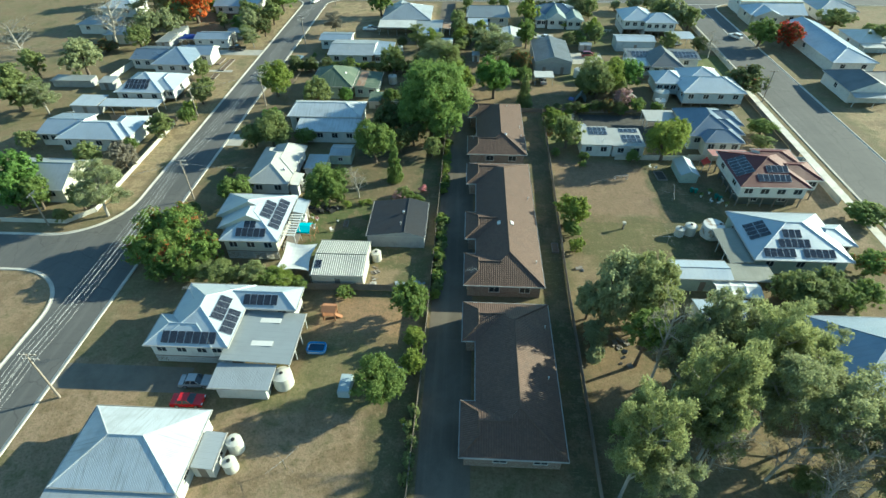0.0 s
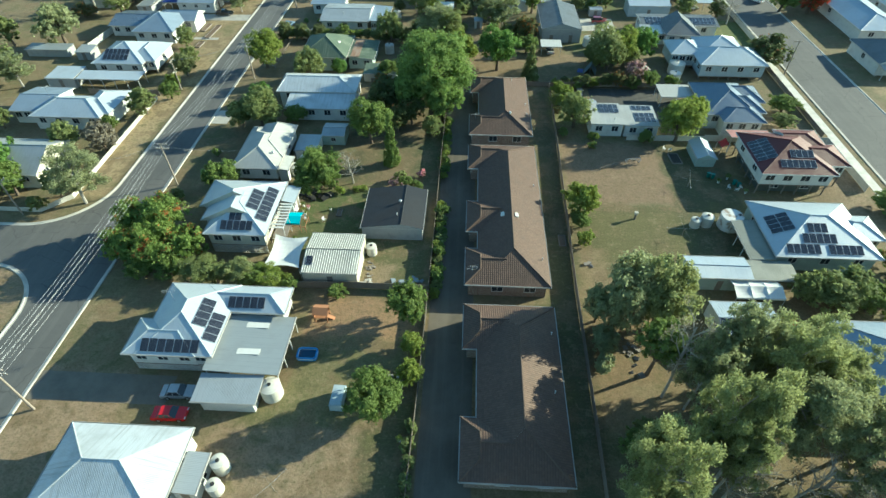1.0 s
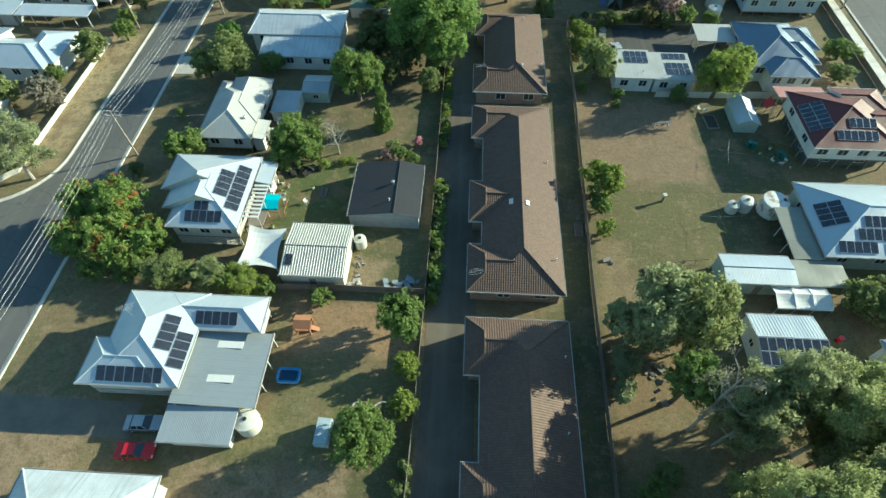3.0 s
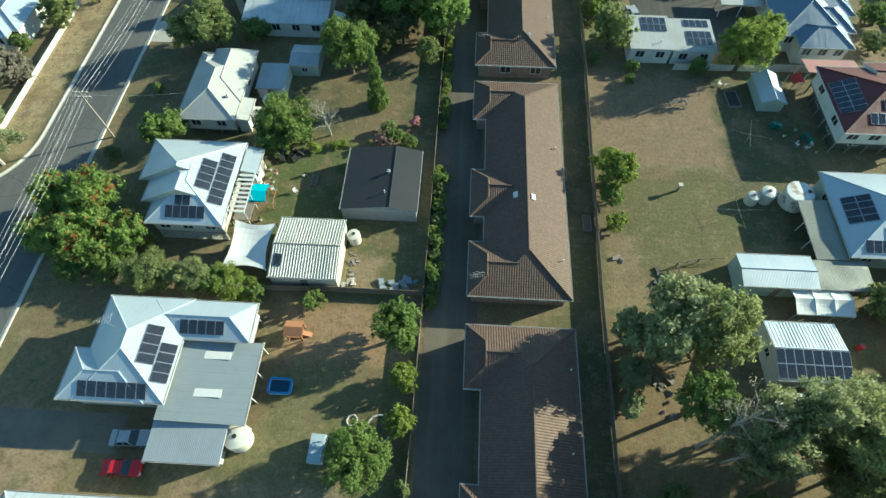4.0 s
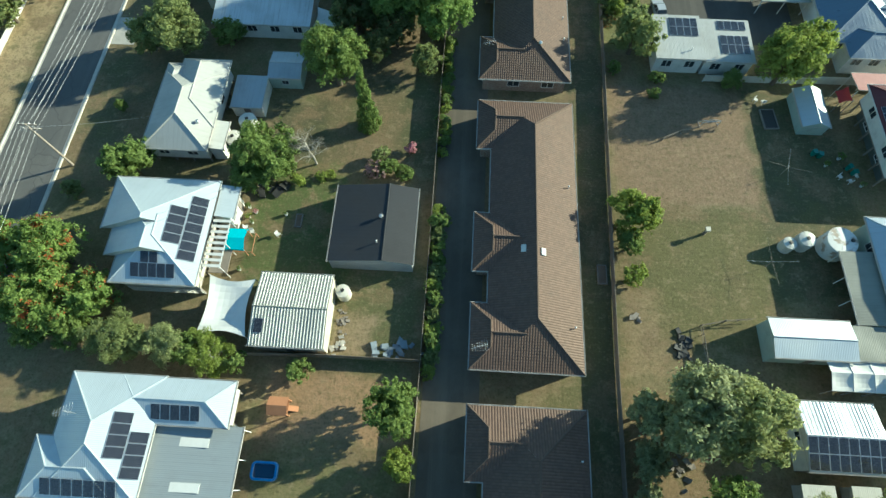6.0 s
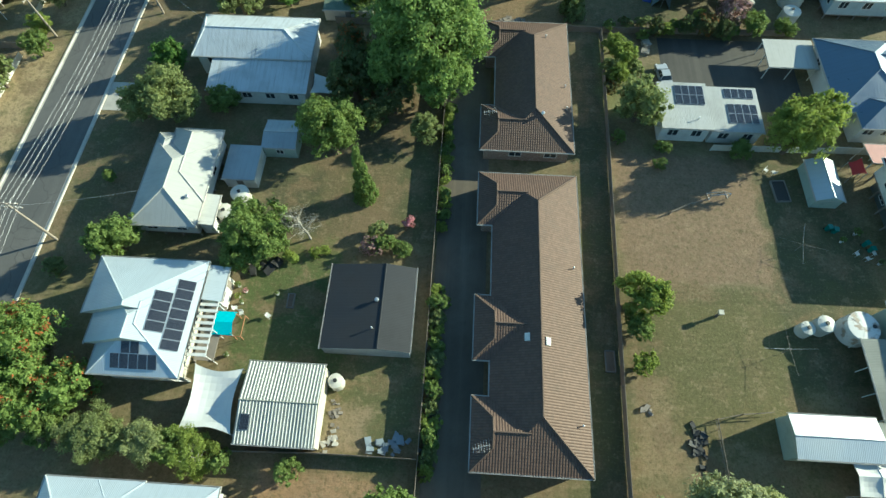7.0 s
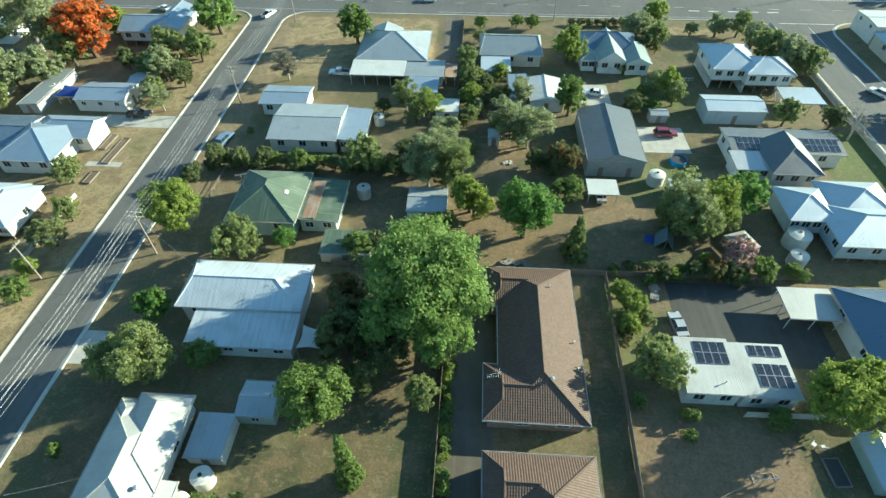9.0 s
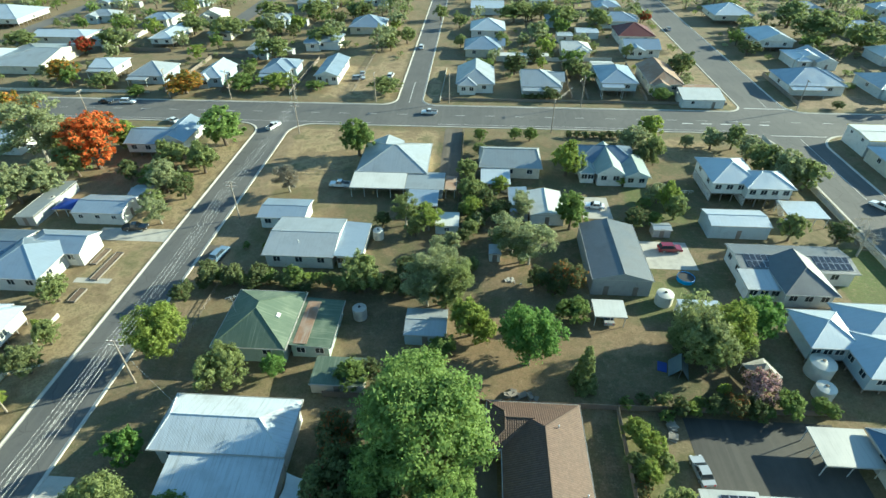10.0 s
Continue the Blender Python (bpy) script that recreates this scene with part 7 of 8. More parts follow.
for row, yy in enumerate((296.0, 336.0, 372.0)):  # further rows of houses
    for k in range(-9, 10):
        w, d = g.uniform(10, 15), g.uniform(9, 14)
        x, y = k * 31.0 + g.uniform(-6, 6), yy + g.uniform(-7, 7)
        a = (x - w / 2, x + w / 2, y - d / 2, y + d / 2)
        if any(a[0] < q[1] + 3 and a[1] > q[0] - 3 and a[2] < q[3] + 3 and a[3] > q[2] - 5 for q in BLOCKS):
            continue
        if a[0] < XE1 + 5 and a[1] > XE0 - 5 or a[0] < XC1 + 5 and a[1] > XC0 - 5 or abs(x) > 0.78 * (y - 60) or y > 318 and (a[0] < -110 and a[1] > -123 or a[0] < -200 and a[1] > -213):
            continue
        MORE.append(a)
        rf = [Roof(*a, 3.2, g.choice((18, 22, 25)), "x" if w > d else "y", g.choice((0, 1)), 1)]
        rf.append(Roof(a[0] + 0.6 + (w * 0.4) * (k % 2), a[0] + w * 0.5 + (w * 0.4) * (k % 2), a[2] - 2.2, a[2] + d * 0.6, 3.18, 22, "y", k % 3 % 2, 0))
        if k % 3 == 0:
            shed("small pale shed in a distant back garden", Roof(a[1] + 3.5, a[1] + 7.5, a[2] + 2, a[2] + 6, 2.3, 10, "x", 0, 0), g.choice(("zinc_sheet", "cream_sheet", "grey_sheet")), "grey_board", win="")
        house("house", "pale weatherboard house with a metal roof among gardens", rf,
              g.choice(("white_sheet", "zinc_sheet", "blue_sheet", "cream_sheet")), g.choice(("white_board", "cream_board", "blue_board")), win="S")
BLOCKS = BLOCKS + tuple(MORE)
far = []
for i in range(1900):  # gardens and woods in the distance
    x, y = g.uniform(-300, 300), g.uniform(246, 470)
    low = g.random() < (0.62 if y < 345 else 0.25)
    r = g.uniform(1.0, 2.4) if low else g.uniform(2.4, 5.4) if y < 360 else g.uniform(3.0, 6.5)
    roads = (XE0 - 2 < x + r and x - r < XE1 + 2) or (XC0 - 2 < x + r and x - r < XC1 + 2)
    roads = roads or y > 308 and (abs(x + 116.7) < 6 + r or abs(x + 207) < 6 + r)
    clear = all(not (q[0] - r * 0.7 < x < q[1] + r * 0.7 and q[2] - 2.5 - r * 0.7 < y < q[3] + r * 0.7) for q in BLOCKS) and not (-62 < x < -34 and 250 < y < 284)
    if clear and not roads and not (60 < x < 80 and y < 262) and abs(x) < 0.9 * (y - 20):
        # sage drawn three times as often: distance haze put into the leaf colour
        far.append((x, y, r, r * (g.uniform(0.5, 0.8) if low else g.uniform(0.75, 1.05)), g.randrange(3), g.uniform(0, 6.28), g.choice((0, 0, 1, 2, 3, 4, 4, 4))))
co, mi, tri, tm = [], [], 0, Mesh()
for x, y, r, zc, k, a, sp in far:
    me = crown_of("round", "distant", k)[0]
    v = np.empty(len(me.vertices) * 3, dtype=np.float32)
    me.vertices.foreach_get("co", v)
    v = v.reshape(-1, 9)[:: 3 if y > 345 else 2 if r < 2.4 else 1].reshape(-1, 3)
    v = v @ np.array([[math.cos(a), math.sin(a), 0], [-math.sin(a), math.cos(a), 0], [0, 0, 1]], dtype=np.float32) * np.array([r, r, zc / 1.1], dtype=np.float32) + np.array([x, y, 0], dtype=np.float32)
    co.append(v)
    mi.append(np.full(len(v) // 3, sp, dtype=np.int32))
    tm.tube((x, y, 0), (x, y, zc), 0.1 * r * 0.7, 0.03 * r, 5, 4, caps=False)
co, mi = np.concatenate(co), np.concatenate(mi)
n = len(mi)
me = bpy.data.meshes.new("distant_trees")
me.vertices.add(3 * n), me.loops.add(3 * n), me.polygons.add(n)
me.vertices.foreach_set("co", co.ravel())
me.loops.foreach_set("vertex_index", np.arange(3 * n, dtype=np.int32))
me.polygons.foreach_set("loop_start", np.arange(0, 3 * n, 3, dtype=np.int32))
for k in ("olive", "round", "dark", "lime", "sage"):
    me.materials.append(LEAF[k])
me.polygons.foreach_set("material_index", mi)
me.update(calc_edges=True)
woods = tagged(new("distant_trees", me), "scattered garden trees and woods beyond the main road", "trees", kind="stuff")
tm.mi = [0] * len(tm.mi)
tagged(part("trunk", tm, M["bark"], woods), kind="stuff")


# ---- fences ----
def fence(path, h=1.6, mat="fence", label="weathered grey timber paling fence", style="paling", step=2.4):
    x0, y0 = path[0]
    f = thing("fence", x0, y0, label, "fence")
    meshes = {}
    for (ax, ay), (bx, by) in zip(path, path[1:]):
        L = math.hypot(bx - ax, by - ay)
        n = max(1, round(L / step))
        w = L / n
        key = round(w, 3)
        if key not in meshes:
            mb = Mesh()
            if style == "rail":
                for z in (0.45, 0.85, h - 0.08):
                    mb.box(0, w, -0.02, 0.02, z - 0.03, z + 0.03)
                mb.box(w / 2 - 0.03, w / 2 + 0.03, -0.02, 0.02, 0.0, h - 0.05)
            else:  # boards or folded sheet: one stepped strip with thickness
                k = int(w / (0.16 if style == "paling" else 0.22))
                dep = 0.02 if style == "paling" else 0.04
                front = []
                for i in range(k):
                    y = -dep if i % 2 else 0.0
                    front += [(i * w / k, y), ((i + 1) * w / k, y)]
                for (xa, ya), (xb, yb) in zip(front, front[1:]):
                    mb.face([(xa, ya, 0.04), (xb, yb, 0.04), (xb, yb, h), (xa, ya, h)])
                    mb.face([(xa, ya, h), (xb, yb, h), (xb, 0.03, h), (xa, 0.03, h)])
                    mb.face([(xb, 0.03, 0.04), (xa, 0.03, 0.04), (xa, 0.03, h), (xb, 0.03, h)])
            pm = Mesh()
            pm.box(-0.06, 0.06, -0.06, 0.06, 0, h + 0.05)
            meshes[key] = (mb.data("fence_panel", [M[mat]]), pm.data("fence_post", [M[mat]]))
        a = math.degrees(math.atan2(by - ay, bx - ax))
        for i in range(n):
            k = i / n
            m = pose(ax + (bx - ax) * k - x0, ay + (by - ay) * k - y0, 0, 0, 0, a)
            part("fence_panel", meshes[key][0], None, f, at=m)
            part("fence_post", meshes[key][1], None, f, at=m)
    return f


fence([(-6.1, 18), (-5.55, 45), (-5.35, 70), (-5.3, 100), (-5.1, 128)], 1.5)
fence([(16.4, 18), (16.9, 42), (17.2, 64), (17.8, 85), (18.5, 110), (18.9, 128)], 1.5)
fence([(-16.0, 61.9), (-5.6, 61.9)], 1.4)
fence([(-31.5, 61.4), (-16.0, 61.9)], 1.5)
fence([(-89.2, 77.3), (-76.3, 77.2), (-72.5, 81.3), (-72.7, 100.2), (-72.8, 118)], 1.0, "pale_fence", "low pale painted street fence", "sheet")
fence([(49.0, 105.9), (73.8, 106.0), (73.9, 90.0)], 1.5, "pale_fence", "pale metal sheet fence", "sheet")
fence([(74.2, 108.3), (74.4, 140.0)], 1.2, "fence", "dark timber fence along the footpath")
fence([(33.0, 105.5), (49.0, 105.8)], 1.3, "pale_fence", "pale low back fence", "sheet")
fence([(19.0, 128.2), (50.0, 129.0)], 1.2)
fence([(-5.1, 128.0), (18.9, 128.2)], 1.2)
fence([(-24.0, 128.0), (-5.1, 128.0)], 1.3)
fence([(-49.5, 134.0), (-49.5, 152.0)], 0.9, "fence", "leaning timber rail fence", "rail")
fence([(-73.0, 119.5), (-90.0, 119.6)], 1.4)
fence([(-74.0, 126.5), (-74.0, 142.0)], 0.9, "pale_fence", "low pale picket fence", "paling")
fence([(42.0, 150.5), (72.5, 150.8)], 1.2)
fence([(77.0, 150.0), (77.0, 222.0)], 1.3, "pale_fence", "pale timber street fence", "paling")
fence([(42.5, 190.0), (48.5, 190.2)], 1.1, "pale_fence", "white rail fence beside the lawn", "rail")
fence([(-52.0, 195.0), (-33.0, 195.5)], 1.0, "fence", "thin wire and post fence", "rail")
fence([(-6.2, 178.0), (-6.0, 222.0)], 1.3)
fence([(-14.5, 243.5), (-14.0, 275.0)], 1.0, "pale_fence", "pale picket side fence", "paling")
fence([(-14.0, 245.4), (76.0, 246.0)], 0.9, "fence", "low timber front fence")
for x in (-107.0, -88.0, -64.5, 33.0, 51.5, 136.0):
    fence([(x, 247.5), (x + 0.8, 284.0)], 1.4, "fence", "grey timber fence between two house lots", step=6.0)
fence([(-108.0, 285.0), (-62.0, 286.0)], 1.5, "fence", "grey timber back fence between gardens", step=6.0)
fence([(-200.0, 246.0), (-112.0, 246.5)], 1.0, "pale_fence", "low pale front fence along the main road", step=8.0)
fence([(-102.6, 143.0), (-101.4, 160.5)], 1.7, "pale_fence", "long white side fence of a back yard")
fence([(-150.8, 291.6), (-150.0, 318.3)], 1.8, "pale_fence", "cream timber side fence")
fence([(-147.4, 336.0), (-146.7, 367.7)], 1.9, "pale_fence", "long white side fence")
fence([(-151.0, 291.4), (-126.0, 290.8)], 1.6, "fence", "grey timber back fence")
fence([(-44.0, 250.0), (-43.0, 300.0)], 1.2, "fence", "thin timber post fence on a bare block", "rail")
fence([(28.0, 248.0), (28.6, 285.0)], 1.5, "fence", "grey timber side fence")
fence([(4.0, 286.0), (48.0, 288.0)], 1.5, "pale_fence", "pale back fence between gardens")
fence([(98.0, 247.0), (98.5, 275.0), (118.0, 276.0)], 1.3, "fence", "grey timber side fence")
fence([(27.7, 61.5), (27.5, 68.0), (30.4, 68.7), (33.8, 69.1)], 1.0, "fence", "old timber rail fence", "rail")


# ---- power poles and lines ----
def pole(x, y, h=9.0, arms=2, rz=90, label="grey timber power pole with crossarms"):
    t = thing("power_pole", x, y, label, "power pole", rz=rz, group="power poles")
    mb = Mesh()
    mb.tube((0, 0, 0), (0, 0, h), 0.17, 0.11, 10)
    part("post", mb, M["pole"], t)
    for i in range(arms):
        z = h - 0.25 - 0.9 * i
        mb = Mesh()
        mb.box(-0.06, 0.06, -1.15, 1.15, z - 0.06, z + 0.06, 0, Matrix.Translation((0.15, 0, 0)))
        arm = part("crossarm", mb, M["pole"], t)
        for u in (-1.0, -0.4, 0.4, 1.0):
            ins = Mesh()
            ins.lathe(((0.0, z + 0.05), (0.05, z + 0.06), (0.07, z + 0.14), (0.04, z + 0.2), (0, z + 0.22)), 8, (0.15, u))
            part("insulator", ins, M["trim"], arm)
    return t


def wires(a, b, offs, za, zb, sag=0.7, r=0.0105):
    t = thing("power_line", (a[0] + b[0]) / 2, (a[1] + b[1]) / 2, "thin overhead wires strung between power poles", "power line", z=za)
    o = Vector(((a[0] + b[0]) / 2, (a[1] + b[1]) / 2, za))
    d = Vector((b[0] - a[0], b[1] - a[1], 0)).normalized()
    nrm = Vector((-d.y, d.x, 0))
    for u in offs:
        mb = Mesh()
        pts = []
        for i in range(9):
            k = i / 8
            p = Vector((a[0], a[1], za)).lerp(Vector((b[0], b[1], zb)), k) + nrm * u - Vector((0, 0, 4 * sag * k * (1 - k)))
            pts.append(p - o)
        ring = [nrm * r, Vector((0, 0, r)), nrm * -r, Vector((0, 0, -r))]
        for p, q in zip(pts, pts[1:]):
            for i in range(4):
                e, f = ring[i], ring[(i + 1) % 4]
                mb.face([p + e, q + e, q + f, p + f])
        part("wire", mb, M["steel"], t)


STREET = [(-54.6, -8.0), (-54.4, 39.5), (-55.0, 86.2), (-53.2, 128.8), (-53.9, 174.0), (-53.0, 218.0), (-61.6, 243.5)]
for x, y in STREET:
    pole(x, y, 9.2, 2, 90)
for a, b in zip(STREET, STREET[1:]):
    wires(a, b, (-1.0, -0.4, 0.4, 1.0), 9.15, 9.15, 0.8)
    wires(a, b, (-0.75, 0.75), 8.2, 8.2, 0.9)
for x, y in ((-79.2, 76.4), (-69.1, 122.6)):
    pole(x, y, 7.5, 1, 0, "bare timber power pole with one crossarm")
for x, y in ((-103.0, 242.6), (-82.6, 242.8), (-35.0, 242.8), (18.8, 222.8), (30.0, 242.6), (95.9, 243.0), (-118.0, 223.0), (-11.5, 243.2)):
    pole(x, y, 9.5, 1, 0)
pole(77.8, 137.0, 8.5, 1, 90, "timber street lamp pole beside the footpath")
wires((-55.0, 86.2), (-79.2, 76.4), (0.0, 0.4), 8.9, 7.3, 0.6)
wires((18.8, 222.8), (30.0, 242.6), (0.0,), 9.3, 9.3, 0.3)
wires((-53.2, 128.8), (-69.1, 122.6), (0.0, 0.3), 8.9, 7.3, 0.4)
wires((-55.0, 86.2), (-43.0, 92.0), (0.0,), 8.6, 4.2, 0.4)
wires((-53.2, 128.8), (-42.0, 122.0), (0.0,), 8.6, 4.4, 0.4)


# ---- cars ----
def car_meshes(style):
    """Body, glass, and trims of a car 1.0 long by 1.0 wide, in true metres."""
    if style == "ute":
        L, low = 5.0, [(-2.5, 0.35), (2.5, 0.35), (2.5, 0.72), (2.35, 0.92), (1.0, 1.0), (-0.55, 1.0), (-2.5, 0.95)]
        cab = [(-0.7, 1.0), (1.05, 1.0), (0.45, 1.62), (-0.6, 1.66)]
    elif style == "wagon":
        L, low = 4.7, [(-2.3, 0.32), (2.35, 0.32), (2.38, 0.66), (2.2, 0.86), (1.0, 0.98), (-2.2, 1.0), (-2.34, 0.7)]
        cab = [(-2.2, 1.0), (1.05, 0.98), (0.35, 1.6), (-1.85, 1.62)]
    else:
        L, low = 4.3, [(-2.12, 0.3), (2.12, 0.3), (2.16, 0.58), (2.0, 0.76), (0.95, 0.88), (-1.4, 0.92), (-2.1, 0.88), (-2.16, 0.6)]
        cab = [(-1.45, 0.9), (0.98, 0.88), (0.25, 1.38), (-0.95, 1.4)]
    W = 0.88
    body, glass = Mesh(), Mesh()
    def extrude(mb, prof, w0, w1, zref, slot=0):
        def wd(z):
            return w0 + (w1 - w0) * (z - zref[0]) / (zref[1] - zref[0])
        n = len(prof)
        for i in range(n):
            (xa, za), (xb, zb) = prof[i], prof[(i + 1) % n]
            mb.face([(xa, -wd(za), za), (xa, wd(za), za), (xb, wd(zb), zb), (xb, -wd(zb), zb)], slot)
        mb.face([(x, -wd(z), z) for x, z in prof], slot)
        mb.face([(x, wd(z), z) for x, z in reversed(prof)], slot)
    extrude(body, low, W, W - 0.03, (0.3, 1.0))
    zt = cab[2][1]
    extrude(glass, cab, W - 0.06, W - 0.24, (0.9, zt))
    rf = Mesh()
    a, b = cab[3][0] - 0.03, cab[2][0] + 0.03
    w = W - 0.25
    rf.box(a, b, -w, w, zt - 0.01, zt + 0.05)
    for s in (-1, 1):
        for x in (a + 0.1, (a + b) / 2, b - 0.05):
            base = 0.98
            rf.tube((x, s * w, zt), (x + (0.45 if x > (a + b) / 2 + 0.1 else (-0.3 if x < (a + b) / 2 - 0.1 else 0)), s * (W - 0.05), base), 0.035, 0.04, 5)
    if style == "ute":
        body.box(-2.45, -0.75, -0.84, -0.78, 0.98, 1.12), body.box(-2.45, -0.75, 0.78, 0.84, 0.98, 1.12), body.box(-2.48, -2.4, -0.84, 0.84, 0.98, 1.12)
    return L, W, body, glass, rf


CARS = {}


def car(x, y, rz, paint, style, label):
    key = (style, paint)
    if key not in CARS:
        L, W, body, glass, rf = car_meshes(style)
        wh, rim, fl, rl, tray = Mesh(), Mesh(), Mesh(), Mesh(), Mesh()
        wh.lathe(((0.0, -0.1), (0.28, -0.1), (0.32, -0.06), (0.32, 0.06), (0.28, 0.1), (0, 0.1)), 16)
        rim.lathe(((0.0, 0.112), (0.16, 0.112), (0.2, 0.104), (0.2, 0.09)), 12)
        fl.box(L / 2 - 0.10, L / 2 + 0.02, -0.16, 0.16, 0.58, 0.72)
        rl.box(-L / 2 - 0.03, -L / 2 + 0.05, -0.13, 0.13, 0.66, 0.84)
        tray.box(-2.40, -0.75, -0.77, 0.77, 1.002, 1.008)
        CARS[key] = (L, W, body.data("body", [M["car_" + paint]]), glass.data("cabin_glass", [M["glass"]]), rf.data("cabin_roof", [M["car_" + paint]]),
                     wh.data("wheel", [M["tyre"]]), rim.data("rim", [M["alu"]]), fl.data("headlight", [M["lamp_clear"]]), rl.data("tail_light", [M["lamp_red"]]), tray.data("tray_floor", [M["dark"]]))
    L, W, body, glass, rf, wh, rim, fl, rl, tray = CARS[key]
    c = thing("car", x, y, label, "car", z=0.02, rz=rz)
    part("body", body, None, c), part("cabin_glass", glass, None, c), part("cabin_roof", rf, None, c)
    if style == "ute":
        part("tray_floor", tray, None, c, "black tray liner")
    for sx in (-0.29 * L, 0.31 * L):
        for s in (-1, 1):
            w = part("wheel", wh, None, c, at=pose(sx, s * (W - 0.06), 0.32, -90 * s, 0, 0))
            part("rim", rim, None, w)
    for s in (-0.62, 0.62):
        part("headlight", fl, None, c, at=Matrix.Translation((0, s, 0))), part("tail_light", rl, None, c, at=Matrix.Translation((0, s, 0)))
    return c


car(-36.4, 39.5, 2, "red", "sedan", "bright red hatchback parked on dry grass")
car(-36.6, 42.6, 3, "silver", "sedan", "silver sedan parked in a house's shadow")
car(-52.9, 160.6, 78, "bluegrey", "wagon", "blue and white car parked on the verge")
car(-34.9, 189.2, 178, "white", "ute", "white utility parked beside a verandah")
car(37.0, 167.6, 2, "maroon", "wagon", "maroon wagon parked on a concrete slab")
car(24.6, 183.0, 170, "white", "sedan", "white boat-tailed car on a concrete slab")
car(-74.5, 168.6, 8, "black", "ute", "dark utility parked under a small tree")
car(-61.6, 221.6, 70, "white", "ute", "white utility waiting at the main road")
car(-17.1, 234.2, 178, "white", "ute", "white utility driving on the main road")
car(-114.4, 237.6, 2, "white", "wagon", "white car parked by the kerb")
car(-121.6, 237.4, 2, "black", "sedan", "dark car parked by the kerb")
car(-93.0, 224.0, 150, "white", "sedan", "white car on the verge beside the main road")
car(-28.9 + 3, 301.2, 90, "white", "wagon", "white car parked on a side street")
car(-33.6, 266.4, 85, "white", "wagon", "white car parked on dry grass")
car(-44.5, 263.0, 10, "silver", "wagon", "silver car parked beside the hall")
car(-44.0, 268.0, 95, "silver", "sedan", "grey car parked beside the hall")
car(81.4, 334.0, 90, "silver", "sedan", "silver car parked by the kerb")
car(88.6, 186.4, 120, "white", "wagon", "white car driving on the street")
car(66.5, 179.0, 8, "white", "sedan", "white car under a carport")
car(20.9, 147.2, 90, "silver", "sedan", "car parked under a cream carport")
car(101.0, 207.2, 40, "black", "wagon", "dark car parked beside the service canopy")
car(-77.5, 260.0, 90, "white", "sedan", "white car parked beside a house")
car(27.9, 119.0, 97, "silver", "sedan", "silver car parked on the sealed yard")


# ---- tanks, clotheslines, yard things ----
def tank(x, y, r, h, label="cream round rainwater tank beside a house", mat="tank"):
    t = thing("water_tank", x, y, label, "water tank")
    mb = Mesh()
    k = 7
    prof = [(0.0, 0.0)]
    for i in range(k):
        prof += [(r, h * i / k + 0.02), (r * 1.015, h * (i + 0.5) / k), (r, h * (i + 0.96) / k)]
    rise = 0.06 if mat == "rusty_tank" else 0.2
    prof += [(r, h), (r * 0.98, h + 0.03), (r * 0.55, h + r * rise * 0.7), (r * 0.18, h + r * rise), (0, h + r * rise)]
    mb.lathe(prof, 28)
    part("shell", mb, M[mat], t, smooth=False)
    lid = Mesh()
    lid.lathe(((0.0, h + r * rise), (0.24, h + r * rise), (0.24, h + r * rise + 0.1), (0, h + r * rise + 0.12)), 14, (r * 0.62, 0) if mat == "rusty_tank" else (0, 0))
    part("lid", lid, M["dark"], t, "dark inlet lid")
    rb = Mesh()
    for i in range(10):
        a = 2 * math.pi * i / 10
        rb.tube((0.2 * r * math.cos(a), 0.2 * r * math.sin(a), h + r * rise), (0.97 * r * math.cos(a), 0.97 * r * math.sin(a), h + 0.05), 0.012, 0.012, 4)
    part("roof_rib", rb, M[mat], t)


tank(-24.4, 43.1, 1.35, 2.2)
tank(-27.6, 33.2, 0.95, 2.1)
tank(-27.4, 30.7, 0.85, 1.7)
tank(-15.3, 69.6, 0.85, 1.7)
tank(-31.7, 93.6, 1.2, 2.0), tank(-33.2, 90.8, 0.01 + 1.1, 1.8)
tank(45.4, 79.2, 1.85, 2.5, "large white rainwater tank with rust stains on its top", "rusty_tank"), tank(41.6, 79.5, 1.05, 1.9), tank(39.6, 79.0, 0.85, 1.5)
tank(51.0, 136.9, 1.9, 2.6), tank(49.6, 132.6, 1.4, 2.0, "pale round tank among shrubs")
tank(31.6, 151.8, 1.5, 2.2), tank(-21.6, 145.0, 1.2, 2.2, "brown-stained round tank beside the green house", "rock")
tank(-22.2, 168.5, 1.1, 2.0), tank(-97.5, 176.5, 1.6, 2.2)


def clothesline(x, y, rz=20, h=1.9, r=1.9):
    t = thing("clothesline", x, y, "old rotary clothesline with bare steel arms on a post", "clothesline", rz=rz)
    mb = Mesh()
    mb.tube((0, 0, 0), (0, 0, h), 0.035)
    part("post", mb, M["pole"], t)
    for i in range(4):
        a = math.pi / 2 * i
        mb = Mesh()
        mb.tube((0, 0, h - 0.25), (r * math.cos(a), r * math.sin(a), h), 0.018, 0.011, 6)
        part("arm", mb, M["pole" if i % 2 else "steel"], t)
    mb = Mesh()
    for k in (0.5, 0.98):
        for i in range(4):
            a, b = math.pi / 2 * i, math.pi / 2 * (i + 1)
            z = h - 0.25 * (1 - k)
            mb.tube((k * r * math.cos(a), k * r * math.sin(a), z), (k * r * math.cos(b), k * r * math.sin(b), z), 0.003, 0.003, 3)
    part("line", mb, M["pole"], t)


clothesline(-20.9, 31.0, 50, 2.1, 2.3), clothesline(41.4, 90.0, 75, 2.0, 3.0), clothesline(36.7, 76.2, 2, 2.0, 3.2)


